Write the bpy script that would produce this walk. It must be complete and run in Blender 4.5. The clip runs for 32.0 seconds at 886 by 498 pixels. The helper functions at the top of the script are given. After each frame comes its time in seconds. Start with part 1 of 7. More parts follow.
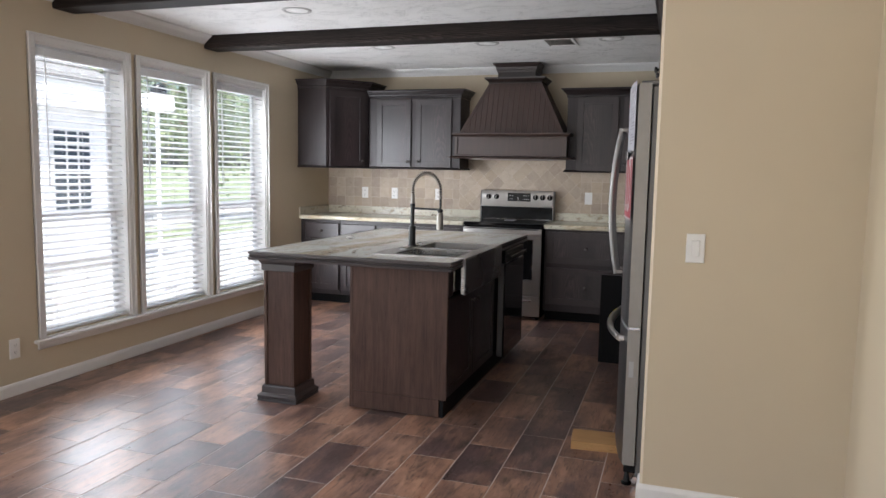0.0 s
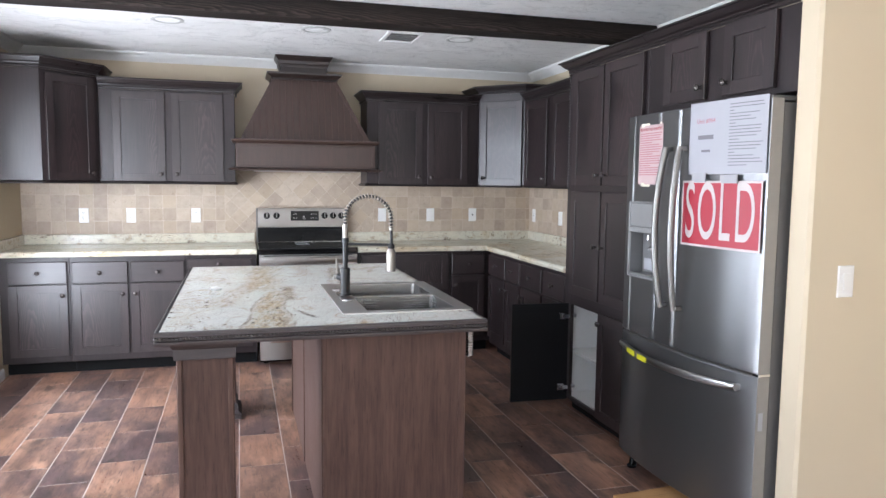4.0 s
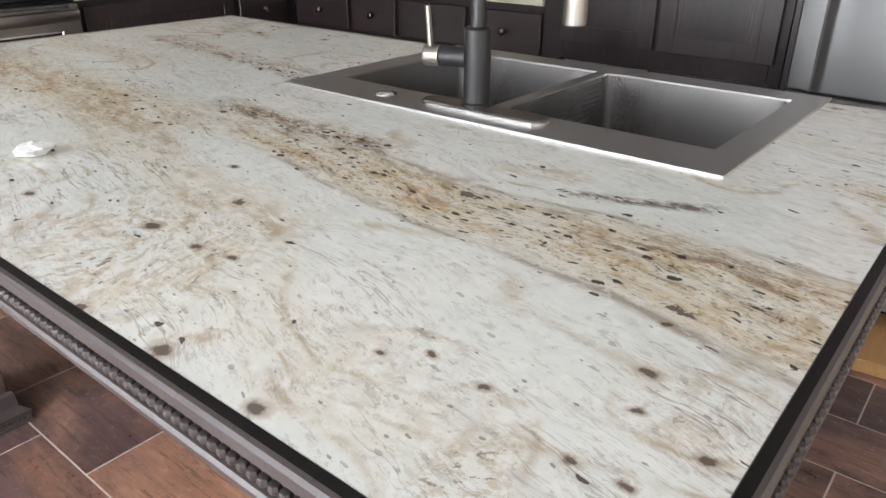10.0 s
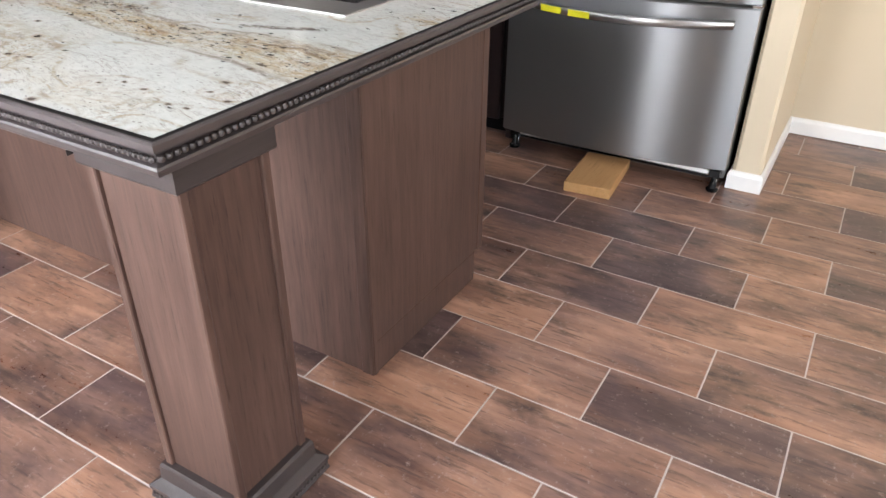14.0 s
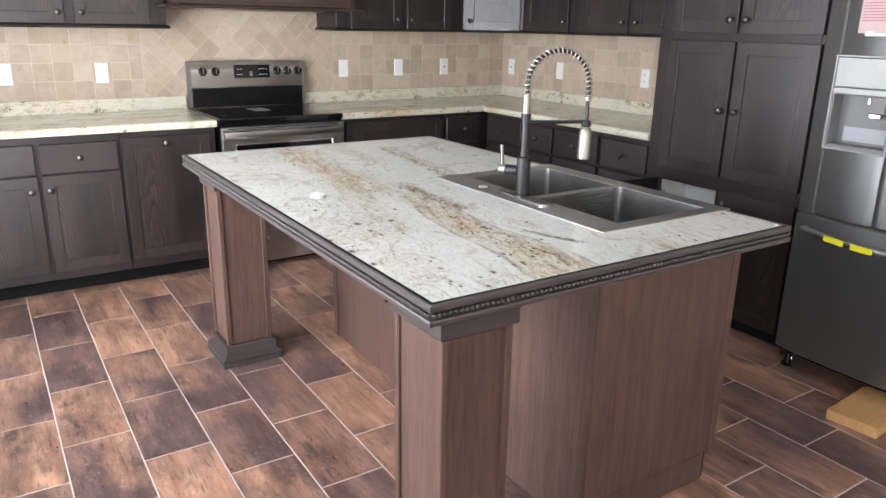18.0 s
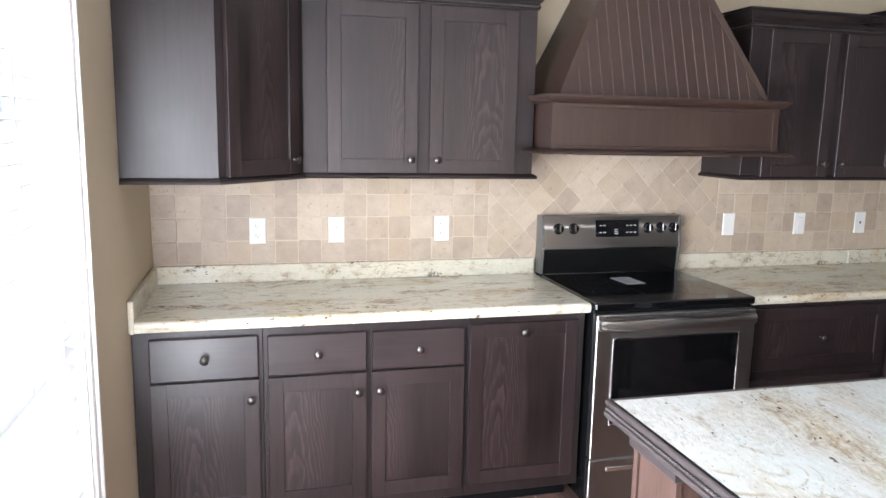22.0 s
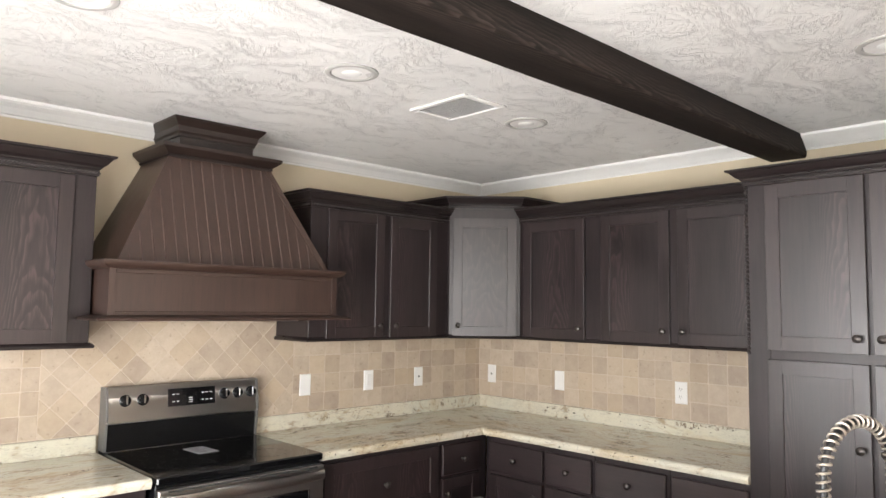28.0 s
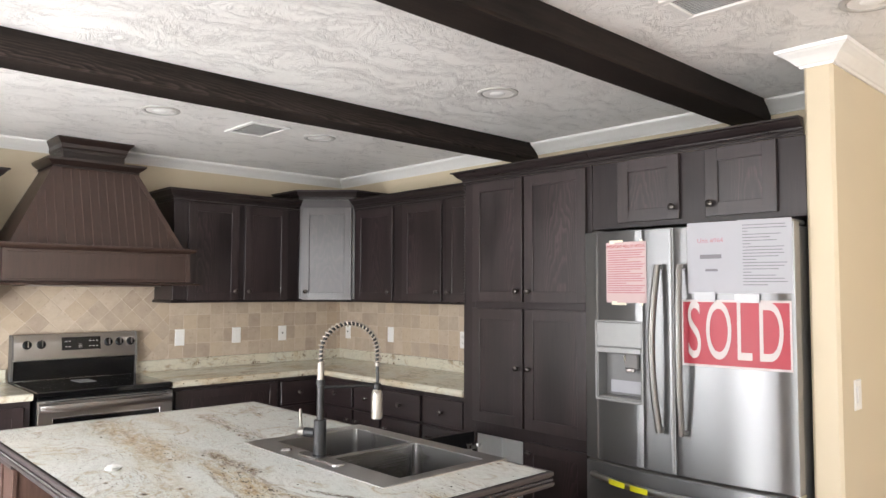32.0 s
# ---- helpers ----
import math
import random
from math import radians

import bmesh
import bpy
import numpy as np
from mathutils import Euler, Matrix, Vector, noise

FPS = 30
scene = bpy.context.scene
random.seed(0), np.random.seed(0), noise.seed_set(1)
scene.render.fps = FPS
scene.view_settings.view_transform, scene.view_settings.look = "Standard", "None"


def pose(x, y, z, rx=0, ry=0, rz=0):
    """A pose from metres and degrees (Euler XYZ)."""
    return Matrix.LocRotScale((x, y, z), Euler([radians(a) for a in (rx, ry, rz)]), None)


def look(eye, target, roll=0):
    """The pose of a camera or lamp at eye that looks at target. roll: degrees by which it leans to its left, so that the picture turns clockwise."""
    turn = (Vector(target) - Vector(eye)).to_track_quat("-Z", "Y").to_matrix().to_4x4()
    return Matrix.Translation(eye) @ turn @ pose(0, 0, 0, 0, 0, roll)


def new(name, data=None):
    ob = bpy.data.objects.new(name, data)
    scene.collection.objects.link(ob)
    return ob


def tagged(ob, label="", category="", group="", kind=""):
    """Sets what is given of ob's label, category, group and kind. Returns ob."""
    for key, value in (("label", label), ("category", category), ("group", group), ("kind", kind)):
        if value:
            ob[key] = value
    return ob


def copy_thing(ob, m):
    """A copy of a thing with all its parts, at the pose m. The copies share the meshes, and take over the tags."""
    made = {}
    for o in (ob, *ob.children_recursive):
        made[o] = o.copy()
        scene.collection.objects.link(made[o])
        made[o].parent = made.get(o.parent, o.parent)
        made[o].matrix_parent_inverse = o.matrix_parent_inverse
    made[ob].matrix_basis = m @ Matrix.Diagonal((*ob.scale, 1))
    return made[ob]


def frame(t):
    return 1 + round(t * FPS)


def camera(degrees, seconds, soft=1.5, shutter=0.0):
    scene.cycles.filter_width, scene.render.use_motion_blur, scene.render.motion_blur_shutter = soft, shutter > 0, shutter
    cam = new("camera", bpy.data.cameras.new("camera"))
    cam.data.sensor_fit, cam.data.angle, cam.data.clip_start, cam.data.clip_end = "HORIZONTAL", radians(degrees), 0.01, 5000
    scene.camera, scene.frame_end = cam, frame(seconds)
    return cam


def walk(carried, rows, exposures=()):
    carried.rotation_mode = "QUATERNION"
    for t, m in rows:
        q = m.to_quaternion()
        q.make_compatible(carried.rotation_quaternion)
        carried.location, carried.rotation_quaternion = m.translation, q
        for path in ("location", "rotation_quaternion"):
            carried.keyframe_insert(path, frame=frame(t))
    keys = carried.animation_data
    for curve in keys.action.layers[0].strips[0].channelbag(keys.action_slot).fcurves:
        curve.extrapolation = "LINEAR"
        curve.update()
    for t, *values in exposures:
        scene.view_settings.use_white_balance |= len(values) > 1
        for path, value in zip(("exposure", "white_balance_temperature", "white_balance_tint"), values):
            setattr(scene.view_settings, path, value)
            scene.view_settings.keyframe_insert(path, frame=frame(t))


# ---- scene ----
cam = camera(63.4, 32.0)
# seconds, eye x, y, z in metres, then yaw (left of +y), pitch (up) and lean in degrees
ROWS = [
    (0, 0.330, 0.540, 1.379, 18.12, -6.13, 1.07),
    (0.5, 0.031, 0.608, 1.409, 9.70, -6.08, 0.94),
    (1, -0.201, 0.816, 1.410, 4.47, -6.01, 0.83),
    (1.5, -0.480, 0.989, 1.435, 0.74, -5.72, 0.81),
    (2, -0.750, 1.034, 1.457, -1.92, -5.60, 0.73),
    (2.5, -1.002, 1.175, 1.414, -4.59, -5.63, 0.66),
    (3, -1.233, 1.337, 1.427, -7.81, -5.63, 0.61),
    (3.5, -1.492, 1.389, 1.446, -11.69, -5.48, 0.59),
    (5.5, -2.321, 2.000, 1.403, -26.51, -5.73, 0.79),
    (6, -2.434, 2.241, 1.387, -28.41, -6.21, 0.70),
    (6.5, -2.567, 2.486, 1.367, -30.10, -7.70, 0.74),
    (7, -2.682, 2.688, 1.356, -32.19, -11.37, 0.74),
    (7.5, -2.673, 2.933, 1.334, -35.89, -13.77, 0.68),
    (8, -2.617, 3.213, 1.308, -38.04, -14.87, 0.64),
    (8.5, -2.595, 3.481, 1.303, -40.25, -17.07, 0.60),
    (9, -2.481, 3.694, 1.252, -44.58, -19.37, 0.36),
    (9.5, -2.315, 3.914, 1.220, -48.39, -22.14, 0.29),
    (10, -2.246, 4.082, 1.209, -50.98, -25.33, 0.28),
    (10.5, -2.206, 4.168, 1.202, -53.72, -28.15, 0.21),
    (11, -2.201, 4.171, 1.199, -56.53, -29.93, 0.32),
    (11.5, -2.212, 4.144, 1.215, -58.27, -30.53, 0.32),
    (12, -2.251, 4.055, 1.237, -59.13, -30.57, 0.32),
    (12.5, -2.275, 3.926, 1.207, -59.67, -30.71, 0.42),
    (13, -2.337, 3.799, 1.212, -59.95, -30.70, 0.53),
    (13.5, -2.489, 3.580, 1.238, -60.11, -30.70, 0.56),
    (15.5, -2.711, 2.970, 1.389, -53.72, -29.31, 0.95),
    (16, -2.729, 2.941, 1.447, -50.26, -22.25, 1.10),
    (16.5, -2.728, 2.957, 1.455, -44.21, -19.19, 1.14),
    (17, -2.726, 2.949, 1.458, -39.13, -18.79, 1.10),
    (17.5, -2.762, 2.949, 1.464, -36.35, -18.32, 1.04),
    (18, -2.760, 2.990, 1.440, -33.06, -17.27, 0.98),
    (18.5, -2.657, 3.071, 1.444, -29.24, -16.87, 0.97),
    (19, -2.600, 3.197, 1.425, -26.08, -16.63, 1.11),
    (19.5, -2.705, 3.386, 1.442, -23.42, -16.49, 1.26),
    (20, -2.755, 3.581, 1.429, -21.00, -16.50, 1.23),
    (20.5, -2.755, 3.851, 1.431, -18.84, -16.50, 1.20),
    (21, -2.803, 4.078, 1.434, -15.98, -16.28, 1.16),
    (21.5, -2.922, 4.274, 1.522, -14.60, -15.38, 1.14),
    (22, -2.936, 4.478, 1.598, -14.60, -9.33, 1.20),
    (22.5, -2.957, 4.637, 1.666, -15.16, 2.20, 1.39),
    (23, -2.980, 4.656, 1.660, -16.78, 4.23, 1.32),
    (23.5, -2.925, 4.655, 1.652, -21.28, 4.59, 1.18),
    (24, -2.869, 4.640, 1.638, -27.48, 4.70, 1.01),
    (24.5, -2.823, 4.642, 1.625, -34.32, 4.62, 0.96),
    (25, -2.803, 4.636, 1.612, -39.13, 4.65, 1.00),
    (25.5, -2.805, 4.658, 1.598, -41.04, 4.64, 1.00),
    (27.5, -2.700, 4.488, 1.575, -43.09, 4.75, 0.78),
    (28, -2.756, 4.290, 1.586, -43.43, 4.62, 0.76),
    (28.5, -2.738, 4.075, 1.573, -43.95, 4.35, 0.66),
    (29, -2.721, 3.874, 1.567, -44.42, 4.22, 0.52),
    (29.5, -2.837, 3.687, 1.548, -44.67, 4.25, 0.52),
    (30, -2.871, 3.488, 1.540, -44.84, 4.30, 0.46),
    (30.5, -2.763, 3.240, 1.489, -44.28, 4.23, 0.39),
    (31, -2.718, 3.023, 1.506, -43.20, 4.24, 0.44),
    (31.5, -2.774, 2.803, 1.501, -43.16, 4.10, 0.38),
    (32, -2.713, 2.633, 1.496, -43.19, 3.24, 0.20),
]


def carried_pose(x, y, z, yaw, pitch, lean):
    return pose(x, y, z, 0, 0, yaw) @ pose(0, 0, 0, 90 + pitch, 0, 0) @ pose(0, 0, 0, 0, 0, lean)


walk(cam, [(t, carried_pose(*row)) for t, *row in ROWS], exposures=[(0.0, 1.16, 5950, 10), (1.0, 1.60, 5450, 10), (2.0, 1.78, 5400, 10), (3.5, 1.90, 5550, 10), (5.5, 2.1, 5800, 10), (7.5, 2.18, 5950, 10), (9.0, 1.97, 6050, 10), (10.0, 1.62, 6200, 10), (12.0, 1.48, 5900, 10), (13.0, 1.9, 6150, 10), (14.5, 2.05, 6000, 10), (16.0, 2.02, 5750, 10), (17.0, 2.05, 5900, 10), (18.6, 1.95, 6000, 10), (20.5, 1.70, 5850, 10), (21.8, 2.2, 5800, 10), (22.4, 2.2, 5900, 10), (23.2, 1.95, 6450, 10), (24.0, 1.94, 6500, 10), (25.5, 2.03, 6450, 10), (28.0, 2.17, 6500, 10), (29.5, 2.08, 6500, 10), (32.0, 1.88, 6350, 10)])

# ---- world, sun and the light of the openings ----
world = bpy.data.worlds.new("sky")
scene.world = world
world.use_nodes = True
wn = world.node_tree
sky = wn.nodes.new("ShaderNodeTexSky")
sky.sky_type, sky.sun_disc, sky.sun_elevation, sky.sun_rotation = "NISHITA", False, radians(52), radians(165)
sky.air_density, sky.dust_density, sky.ozone_density = 1.0, 4.0, 1.0
wn.nodes["Background"].inputs["Strength"].default_value = 0.15
wn.links.new(sky.outputs[0], wn.nodes["Background"].inputs["Color"])

sun = new("sun", bpy.data.lights.new("sun", "SUN"))
sun.data.energy, sun.data.angle, sun.data.color = 5.0, radians(2.0), (1.0, 0.95, 0.88)
sun.matrix_world = look((0, 0, 20), Vector((0, 0, 20)) - Vector((math.cos(radians(52)) * math.sin(radians(165)), math.cos(radians(52)) * math.cos(radians(165)), math.sin(radians(52)))))


def sky_lamp(name, eye, target, wide, high, watts, colour, spread=180):
    """The sky's light in an opening."""
    lamp = new(name, bpy.data.lights.new(name, "AREA"))
    lamp.data.shape, lamp.data.size, lamp.data.size_y, lamp.data.energy, lamp.data.color = "RECTANGLE", wide, high, watts, colour
    lamp.data.spread = radians(spread)
    lamp.matrix_world = look(eye, target)
    return lamp


# daylight in the three kitchen windows
for y, aside in ((4.29, 0.20), (5.19, 0.90), (6.10, 0.85)):
    for k in (-0.23, 0.0, 0.23):
        sky_lamp("window_light", (-3.335, y + k, 1.13), (-1.335, y + k + aside, 1.32), 0.19, 1.56, 3.0, (1.0, 0.985, 0.97), 162)
for y in (4.29, 5.19, 6.10):
    sky_lamp("blind_light", (-3.478, y, 1.2), (-1.478, y, 1.2), 0.66, 1.66, 4.2, (1.0, 0.99, 0.985), 152)
# unseen openings behind the walk, added in the left and south walls for light
sky_lamp("assumed_opening_west", (-3.36, 1.5, 1.25), (-1.0, 1.9, 1.45), 2.4, 1.75, 17, (1.0, 0.985, 0.96), 140)
sky_lamp("assumed_opening_south", (0.1, -2.36, 1.2), (0.1, 0, 1.9), 1.5, 1.9, 2.5, (1.0, 0.98, 0.95))
sky_lamp("assumed_opening_south", (-2.1, -2.36, 1.2), (-2.1, 0, 1.9), 1.5, 1.9, 6, (1.0, 0.98, 0.95))


# ---- materials ----
class Nodes:
    """A small hand for node materials."""

    def __init__(self, name, rough=0.5, metal=0.0):
        self.mat = bpy.data.materials.new(name)
        self.mat.use_nodes = True
        self.tree = self.mat.node_tree
        self.bsdf = self.tree.nodes["Principled BSDF"]
        self.set("Roughness", rough), self.set("Metallic", metal)

    def node(self, kind, **values):
        n = self.tree.nodes.new(kind)
        for key, value in values.items():
            self.plug(n.inputs[key.replace("_", " ")], value)
        return n

    def plug(self, socket, value):
        if isinstance(value, bpy.types.NodeSocket):
            self.tree.links.new(value, socket)
        elif isinstance(value, (tuple, list)) and len(value) == 3 and socket.type == "RGBA":
            socket.default_value = (*value, 1)
        else:
            socket.default_value = value

    def set(self, name, value):
        self.plug(self.bsdf.inputs[name], value)

    def coords(self, scale=(1, 1, 1), turn=(0, 0, 0), move=None):
        tex = self.tree.nodes.new("ShaderNodeTexCoord")
        m = self.node("ShaderNodeMapping", Scale=scale, Rotation=tuple(radians(a) for a in turn))
        vec = tex.outputs["Object"]
        if move is not None:
            add = self.tree.nodes.new("ShaderNodeVectorMath")
            add.operation = "ADD"
            self.plug(add.inputs[0], vec), self.plug(add.inputs[1], move)
            vec = add.outputs[0]
        self.plug(m.inputs["Vector"], vec)
        return m.outputs[0]

    def random_shift(self, amount=20.0):
        """A shift of its own for each object."""
        info = self.tree.nodes.new("ShaderNodeObjectInfo")
        c = self.node("ShaderNodeCombineXYZ", X=self.math("MULTIPLY", info.outputs["Random"], amount), Y=self.math("MULTIPLY", info.outputs["Random"], amount * 2.7), Z=self.math("MULTIPLY", info.outputs["Random"], amount * 1.3))
        return c.outputs[0]

    def random(self):
        return self.tree.nodes.new("ShaderNodeObjectInfo").outputs["Random"]

    def noise(self, vec, scale, detail=4.0, rough=0.55, distort=0.0):
        return self.node("ShaderNodeTexNoise", Vector=vec, Scale=scale, Detail=detail, Roughness=rough, Distortion=distort).outputs["Fac"]

    def math(self, op, a, b=0.0, c=0.0):
        n = self.tree.nodes.new("ShaderNodeMath")
        n.operation = op
        self.plug(n.inputs[0], a), self.plug(n.inputs[1], b), self.plug(n.inputs[2], c)
        return n.outputs[0]

    def span(self, value, lo, hi, to_lo=0.0, to_hi=1.0):
        n = self.node("ShaderNodeMapRange", **{"Value": value, "From Min": lo, "From Max": hi, "To Min": to_lo, "To Max": to_hi})
        return n.outputs["Result"]

    def mix(self, fac, a, b, blend="MIX"):
        n = self.tree.nodes.new("ShaderNodeMix")
        n.data_type, n.blend_type = "RGBA", blend
        self.plug(n.inputs["Factor"], fac), self.plug(n.inputs[6], a), self.plug(n.inputs[7], b)
        return n.outputs[2]

    def bump(self, height, strength=0.3, distance=0.01):
        b = self.node("ShaderNodeBump", Height=height, Strength=strength, Distance=distance)
        self.set("Normal", b.outputs["Normal"])


def plain(name, colour, rough=0.5, metal=0.0, speck=0.06, bump=0.0, scale=30.0):
    """Paint, plastic or metal with faint wear in tone and gloss."""
    n = Nodes(name, rough, metal)
    v = n.coords(move=n.random_shift())
    a, b = n.noise(v, scale, 4), n.noise(v, scale * 0.12, 3)
    tone = n.math("ADD", n.math("MULTIPLY", a, 0.5), n.math("MULTIPLY", b, 0.5))
    n.set("Base Color", n.mix(n.span(tone, 0.3, 0.7), tuple(c * (1 - speck) for c in colour), tuple(min(1, c * (1 + speck)) for c in colour)))
    n.set("Roughness", n.span(b, 0.3, 0.7, max(0.02, rough - 0.05), rough + 0.05))
    if bump:
        n.bump(a, bump, 0.002)
    return n.mat


def stained_wood(name, dark, light, axis, rough=0.36, grain=1.0, sheen=0.72, arches=0.0):
    """Stained oak with its grain along an axis; arches adds the pointed figure of plain-sawn boards."""
    n = Nodes(name, rough)
    stretch = {"x": (0.06, 1, 1), "y": (1, 0.06, 1), "z": (1, 1, 0.06)}[axis]
    shift = n.random_shift(9.0)
    v = n.coords(stretch, move=shift)
    pores = n.noise(v, 190.0, 3, 0.6)
    streak = n.math("ADD", n.math("MULTIPLY", n.noise(v, 30.0, 4, 0.6), 0.45), n.math("MULTIPLY", n.noise(v, 85.0, 4, 0.65), 0.55))
    cloud = n.noise(n.coords(move=shift), 2.2, 3)
    fac = n.math("ADD", n.math("MULTIPLY", streak, 0.62 + 0.12 * grain), n.math("MULTIPLY", n.span(cloud, 0.3, 0.7), 0.15))
    if arches:
        p = n.node("ShaderNodeSeparateXYZ", Vector=n.coords(move=shift))
        i, j, k = {"x": (1, 2, 0), "y": (0, 2, 1), "z": (0, 1, 2)}[axis]
        across = n.math("PINGPONG", n.math("ADD", p.outputs[i], p.outputs[j]), 0.21)
        waver = n.noise(n.coords(tuple(1.0 if c == 1 else 0.35 for c in stretch), move=shift), 7.0, 3, 0.55)
        height = n.math("ADD", n.math("MULTIPLY", p.outputs[k], 0.55), n.math("ADD", n.math("MULTIPLY", n.math("MULTIPLY", across, across), 34.0), n.math("MULTIPLY", waver, 0.55)))
        ring = n.math("FRACT", n.math("MULTIPLY", height, 13.0))
        ring = n.math("MULTIPLY", n.math("MULTIPLY", n.span(ring, 0.30, 0.80), n.span(ring, 1.0, 0.90)), n.span(n.noise(v, 140.0, 3, 0.6), 0.38, 0.56, 0.25, 1.0))
        ring = n.math("MULTIPLY", ring, n.span(across, 0.15, 0.08))
        fac = n.math("ADD", fac, n.math("MULTIPLY", n.math("SUBTRACT", ring, 0.18), 0.50 * arches))
    col = n.mix(n.span(fac, 0.25, 1.0), dark, light)
    col = n.mix(n.math("MULTIPLY", n.span(pores, 0.58, 0.72), 0.5), col, tuple(c * 0.45 for c in dark))
    n.set("Base Color", col)
    n.set("Specular IOR Level", sheen)
    n.set("Roughness", n.span(n.math("ADD", streak, cloud), 0.7, 1.3, rough - 0.06, rough + 0.1))
    n.bump(n.math("ADD", n.math("MULTIPLY", pores, -0.6), n.math("MULTIPLY", streak, 0.5)), 0.22 * grain, 0.002)
    return n.mat


def stone_top(name, turn, bands=False):
    """Cream laminate printed as flowing granite, with ochre bands, grey veins and dark garnets."""
    n = Nodes(name, 0.22)
    base = n.coords()

    def pushed(vec, scale, amount, detail=3.0):
        warp = n.node("ShaderNodeTexNoise", Vector=vec, Scale=scale, Detail=detail)
        less = n.tree.nodes.new("ShaderNodeVectorMath")
        less.operation = "SUBTRACT"
        n.plug(less.inputs[0], warp.outputs["Color"]), n.plug(less.inputs[1], (0.5, 0.5, 0.5))
        push = n.tree.nodes.new("ShaderNodeVectorMath")
        push.operation = "MULTIPLY_ADD"
        n.plug(push.inputs[0], less.outputs[0]), n.plug(push.inputs[1], (amount, amount, 0.0)), n.plug(push.inputs[2], vec)
        return push.outputs[0]

    def flow(vec, along):
        r = n.node("ShaderNodeMapping", Vector=vec, Rotation=(0, 0, radians(turn))).outputs[0]
        return n.node("ShaderNodeMapping", Vector=r, Scale=(1.0, along, 1.0)).outputs[0]

    def both(*values):
        out = values[0]
        for v in values[1:]:
            out = n.math("MULTIPLY", out, v)
        return out

    def ridge(value, thin):
        return n.span(n.math("ABSOLUTE", n.math("SUBTRACT", value, 0.5)), thin, thin * 0.25)

    swirl = pushed(base, 2.6, 0.26, 2.0)
    bent = pushed(pushed(base, 2.2, 0.10), 10.0, 0.022)
    loose = pushed(swirl, 12.0, 0.020)
    veins = n.noise(flow(bent, 0.16), 34.0, 6, 0.70)
    mott = n.noise(flow(bent, 0.40), 34.0, 6, 0.74)
    clump = n.noise(loose, 5.2, 3, 0.55)
    speck = n.noise(bent, 150.0, 3, 0.6)
    cloud = n.noise(base, 2.6, 3)
    wide = n.noise(flow(loose, 0.35), 4.6, 4, 0.55)
    ochre = n.math("MULTIPLY", n.span(wide, 0.55, 0.68), 0.30 if bands else 0.75)
    dark = n.math("MULTIPLY", n.span(wide, 0.60, 0.72), 0.15 if bands else 0.50)
    if bands:
        sep = n.node("ShaderNodeSeparateXYZ", Vector=bent)
        x, y = sep.outputs[0], sep.outputs[1]

        def stripe(slope, at, half, y0, y1, fade, edge=0.3):
            off = n.math("ABSOLUTE", n.math("SUBTRACT", x, n.math("MULTIPLY_ADD", y, slope, at)))
            ends = n.math("MULTIPLY", n.span(y, y0 - fade, y0 + fade), n.span(y, y1 + fade, y1 - fade))
            return n.math("MULTIPLY", n.span(n.math("DIVIDE", off, half), 1.0, edge), ends)

        def most(*values):
            out = values[0]
            for v in values[1:]:
                out = n.math("MAXIMUM", out, v)
            return out

        broad = n.span(y, 0.05, -1.0, 0.030, 0.125)
        rims = n.math("ABSOLUTE", n.math("SUBTRACT", n.math("DIVIDE", n.math("ABSOLUTE", n.math("SUBTRACT", x, n.math("MULTIPLY_ADD", y, 0.085, -0.150))), broad), 0.86))
        rims = both(n.span(rims, 0.10, 0.02), n.span(y, -0.15, -0.35), n.span(veins, 0.42, 0.54))
        main = stripe(0.085, -0.150, broad, -1.20, -0.10, 0.10, 0.45)
        pale = n.math("MULTIPLY", stripe(0.05, -0.225, 0.13, -0.02, 0.95, 0.14), 0.85)
        side = stripe(0.0, 0.150, 0.050, -1.10, -0.87, 0.04)
        near = stripe(0.05, -0.095, 0.042, -0.36, 0.03, 0.06)
        streak = stripe(-0.25, -0.2425, 0.018, -0.82, -0.64, 0.02)
        back = stripe(0.14, 0.13, 0.060, 0.02, 0.72, 0.12)
        curled = n.node("ShaderNodeSeparateXYZ", Vector=pushed(pushed(base, 7.0, 0.10, 2.0), 40.0, 0.012))

        def island(cx, cy, rx, ry):
            """How far out from the middle of a curled patch, 1 at its rim."""
            a = n.math("DIVIDE", n.math("SUBTRACT", curled.outputs[0], cx), rx)
            b = n.math("DIVIDE", n.math("SUBTRACT", curled.outputs[1], cy), ry)
            return n.math("SQRT", n.math("ADD", n.math("MULTIPLY", a, a), n.math("MULTIPLY", b, b)))

        left, ring = 0.0, 0.0
        for cx, cy, rx, ry, full in ((-0.500, -0.390, 0.125, 0.150, 1.0), (-0.525, -0.760, 0.072, 0.095, 0.40), (-0.555, -0.875, 0.070, 0.040, 1.0), (-0.405, -0.955, 0.055, 0.050, 0.6), (-0.52, -0.06, 0.10, 0.10, 0.5), (-0.50, 0.32, 0.11, 0.15, 0.4), (-0.35, 0.75, 0.12, 0.14, 0.4)):
            far = island(cx, cy, rx, ry)
            left = n.math("MAXIMUM", left, n.math("MULTIPLY", n.span(far, 1.10, 0.60), full))
            ring = n.math("MAXIMUM", ring, n.span(n.math("ABSOLUTE", n.math("SUBTRACT", far, 1.0)), 0.13, 0.02))
        ring = n.math("MULTIPLY", ring, n.span(n.noise(base, 9.0, 3), 0.46, 0.58))
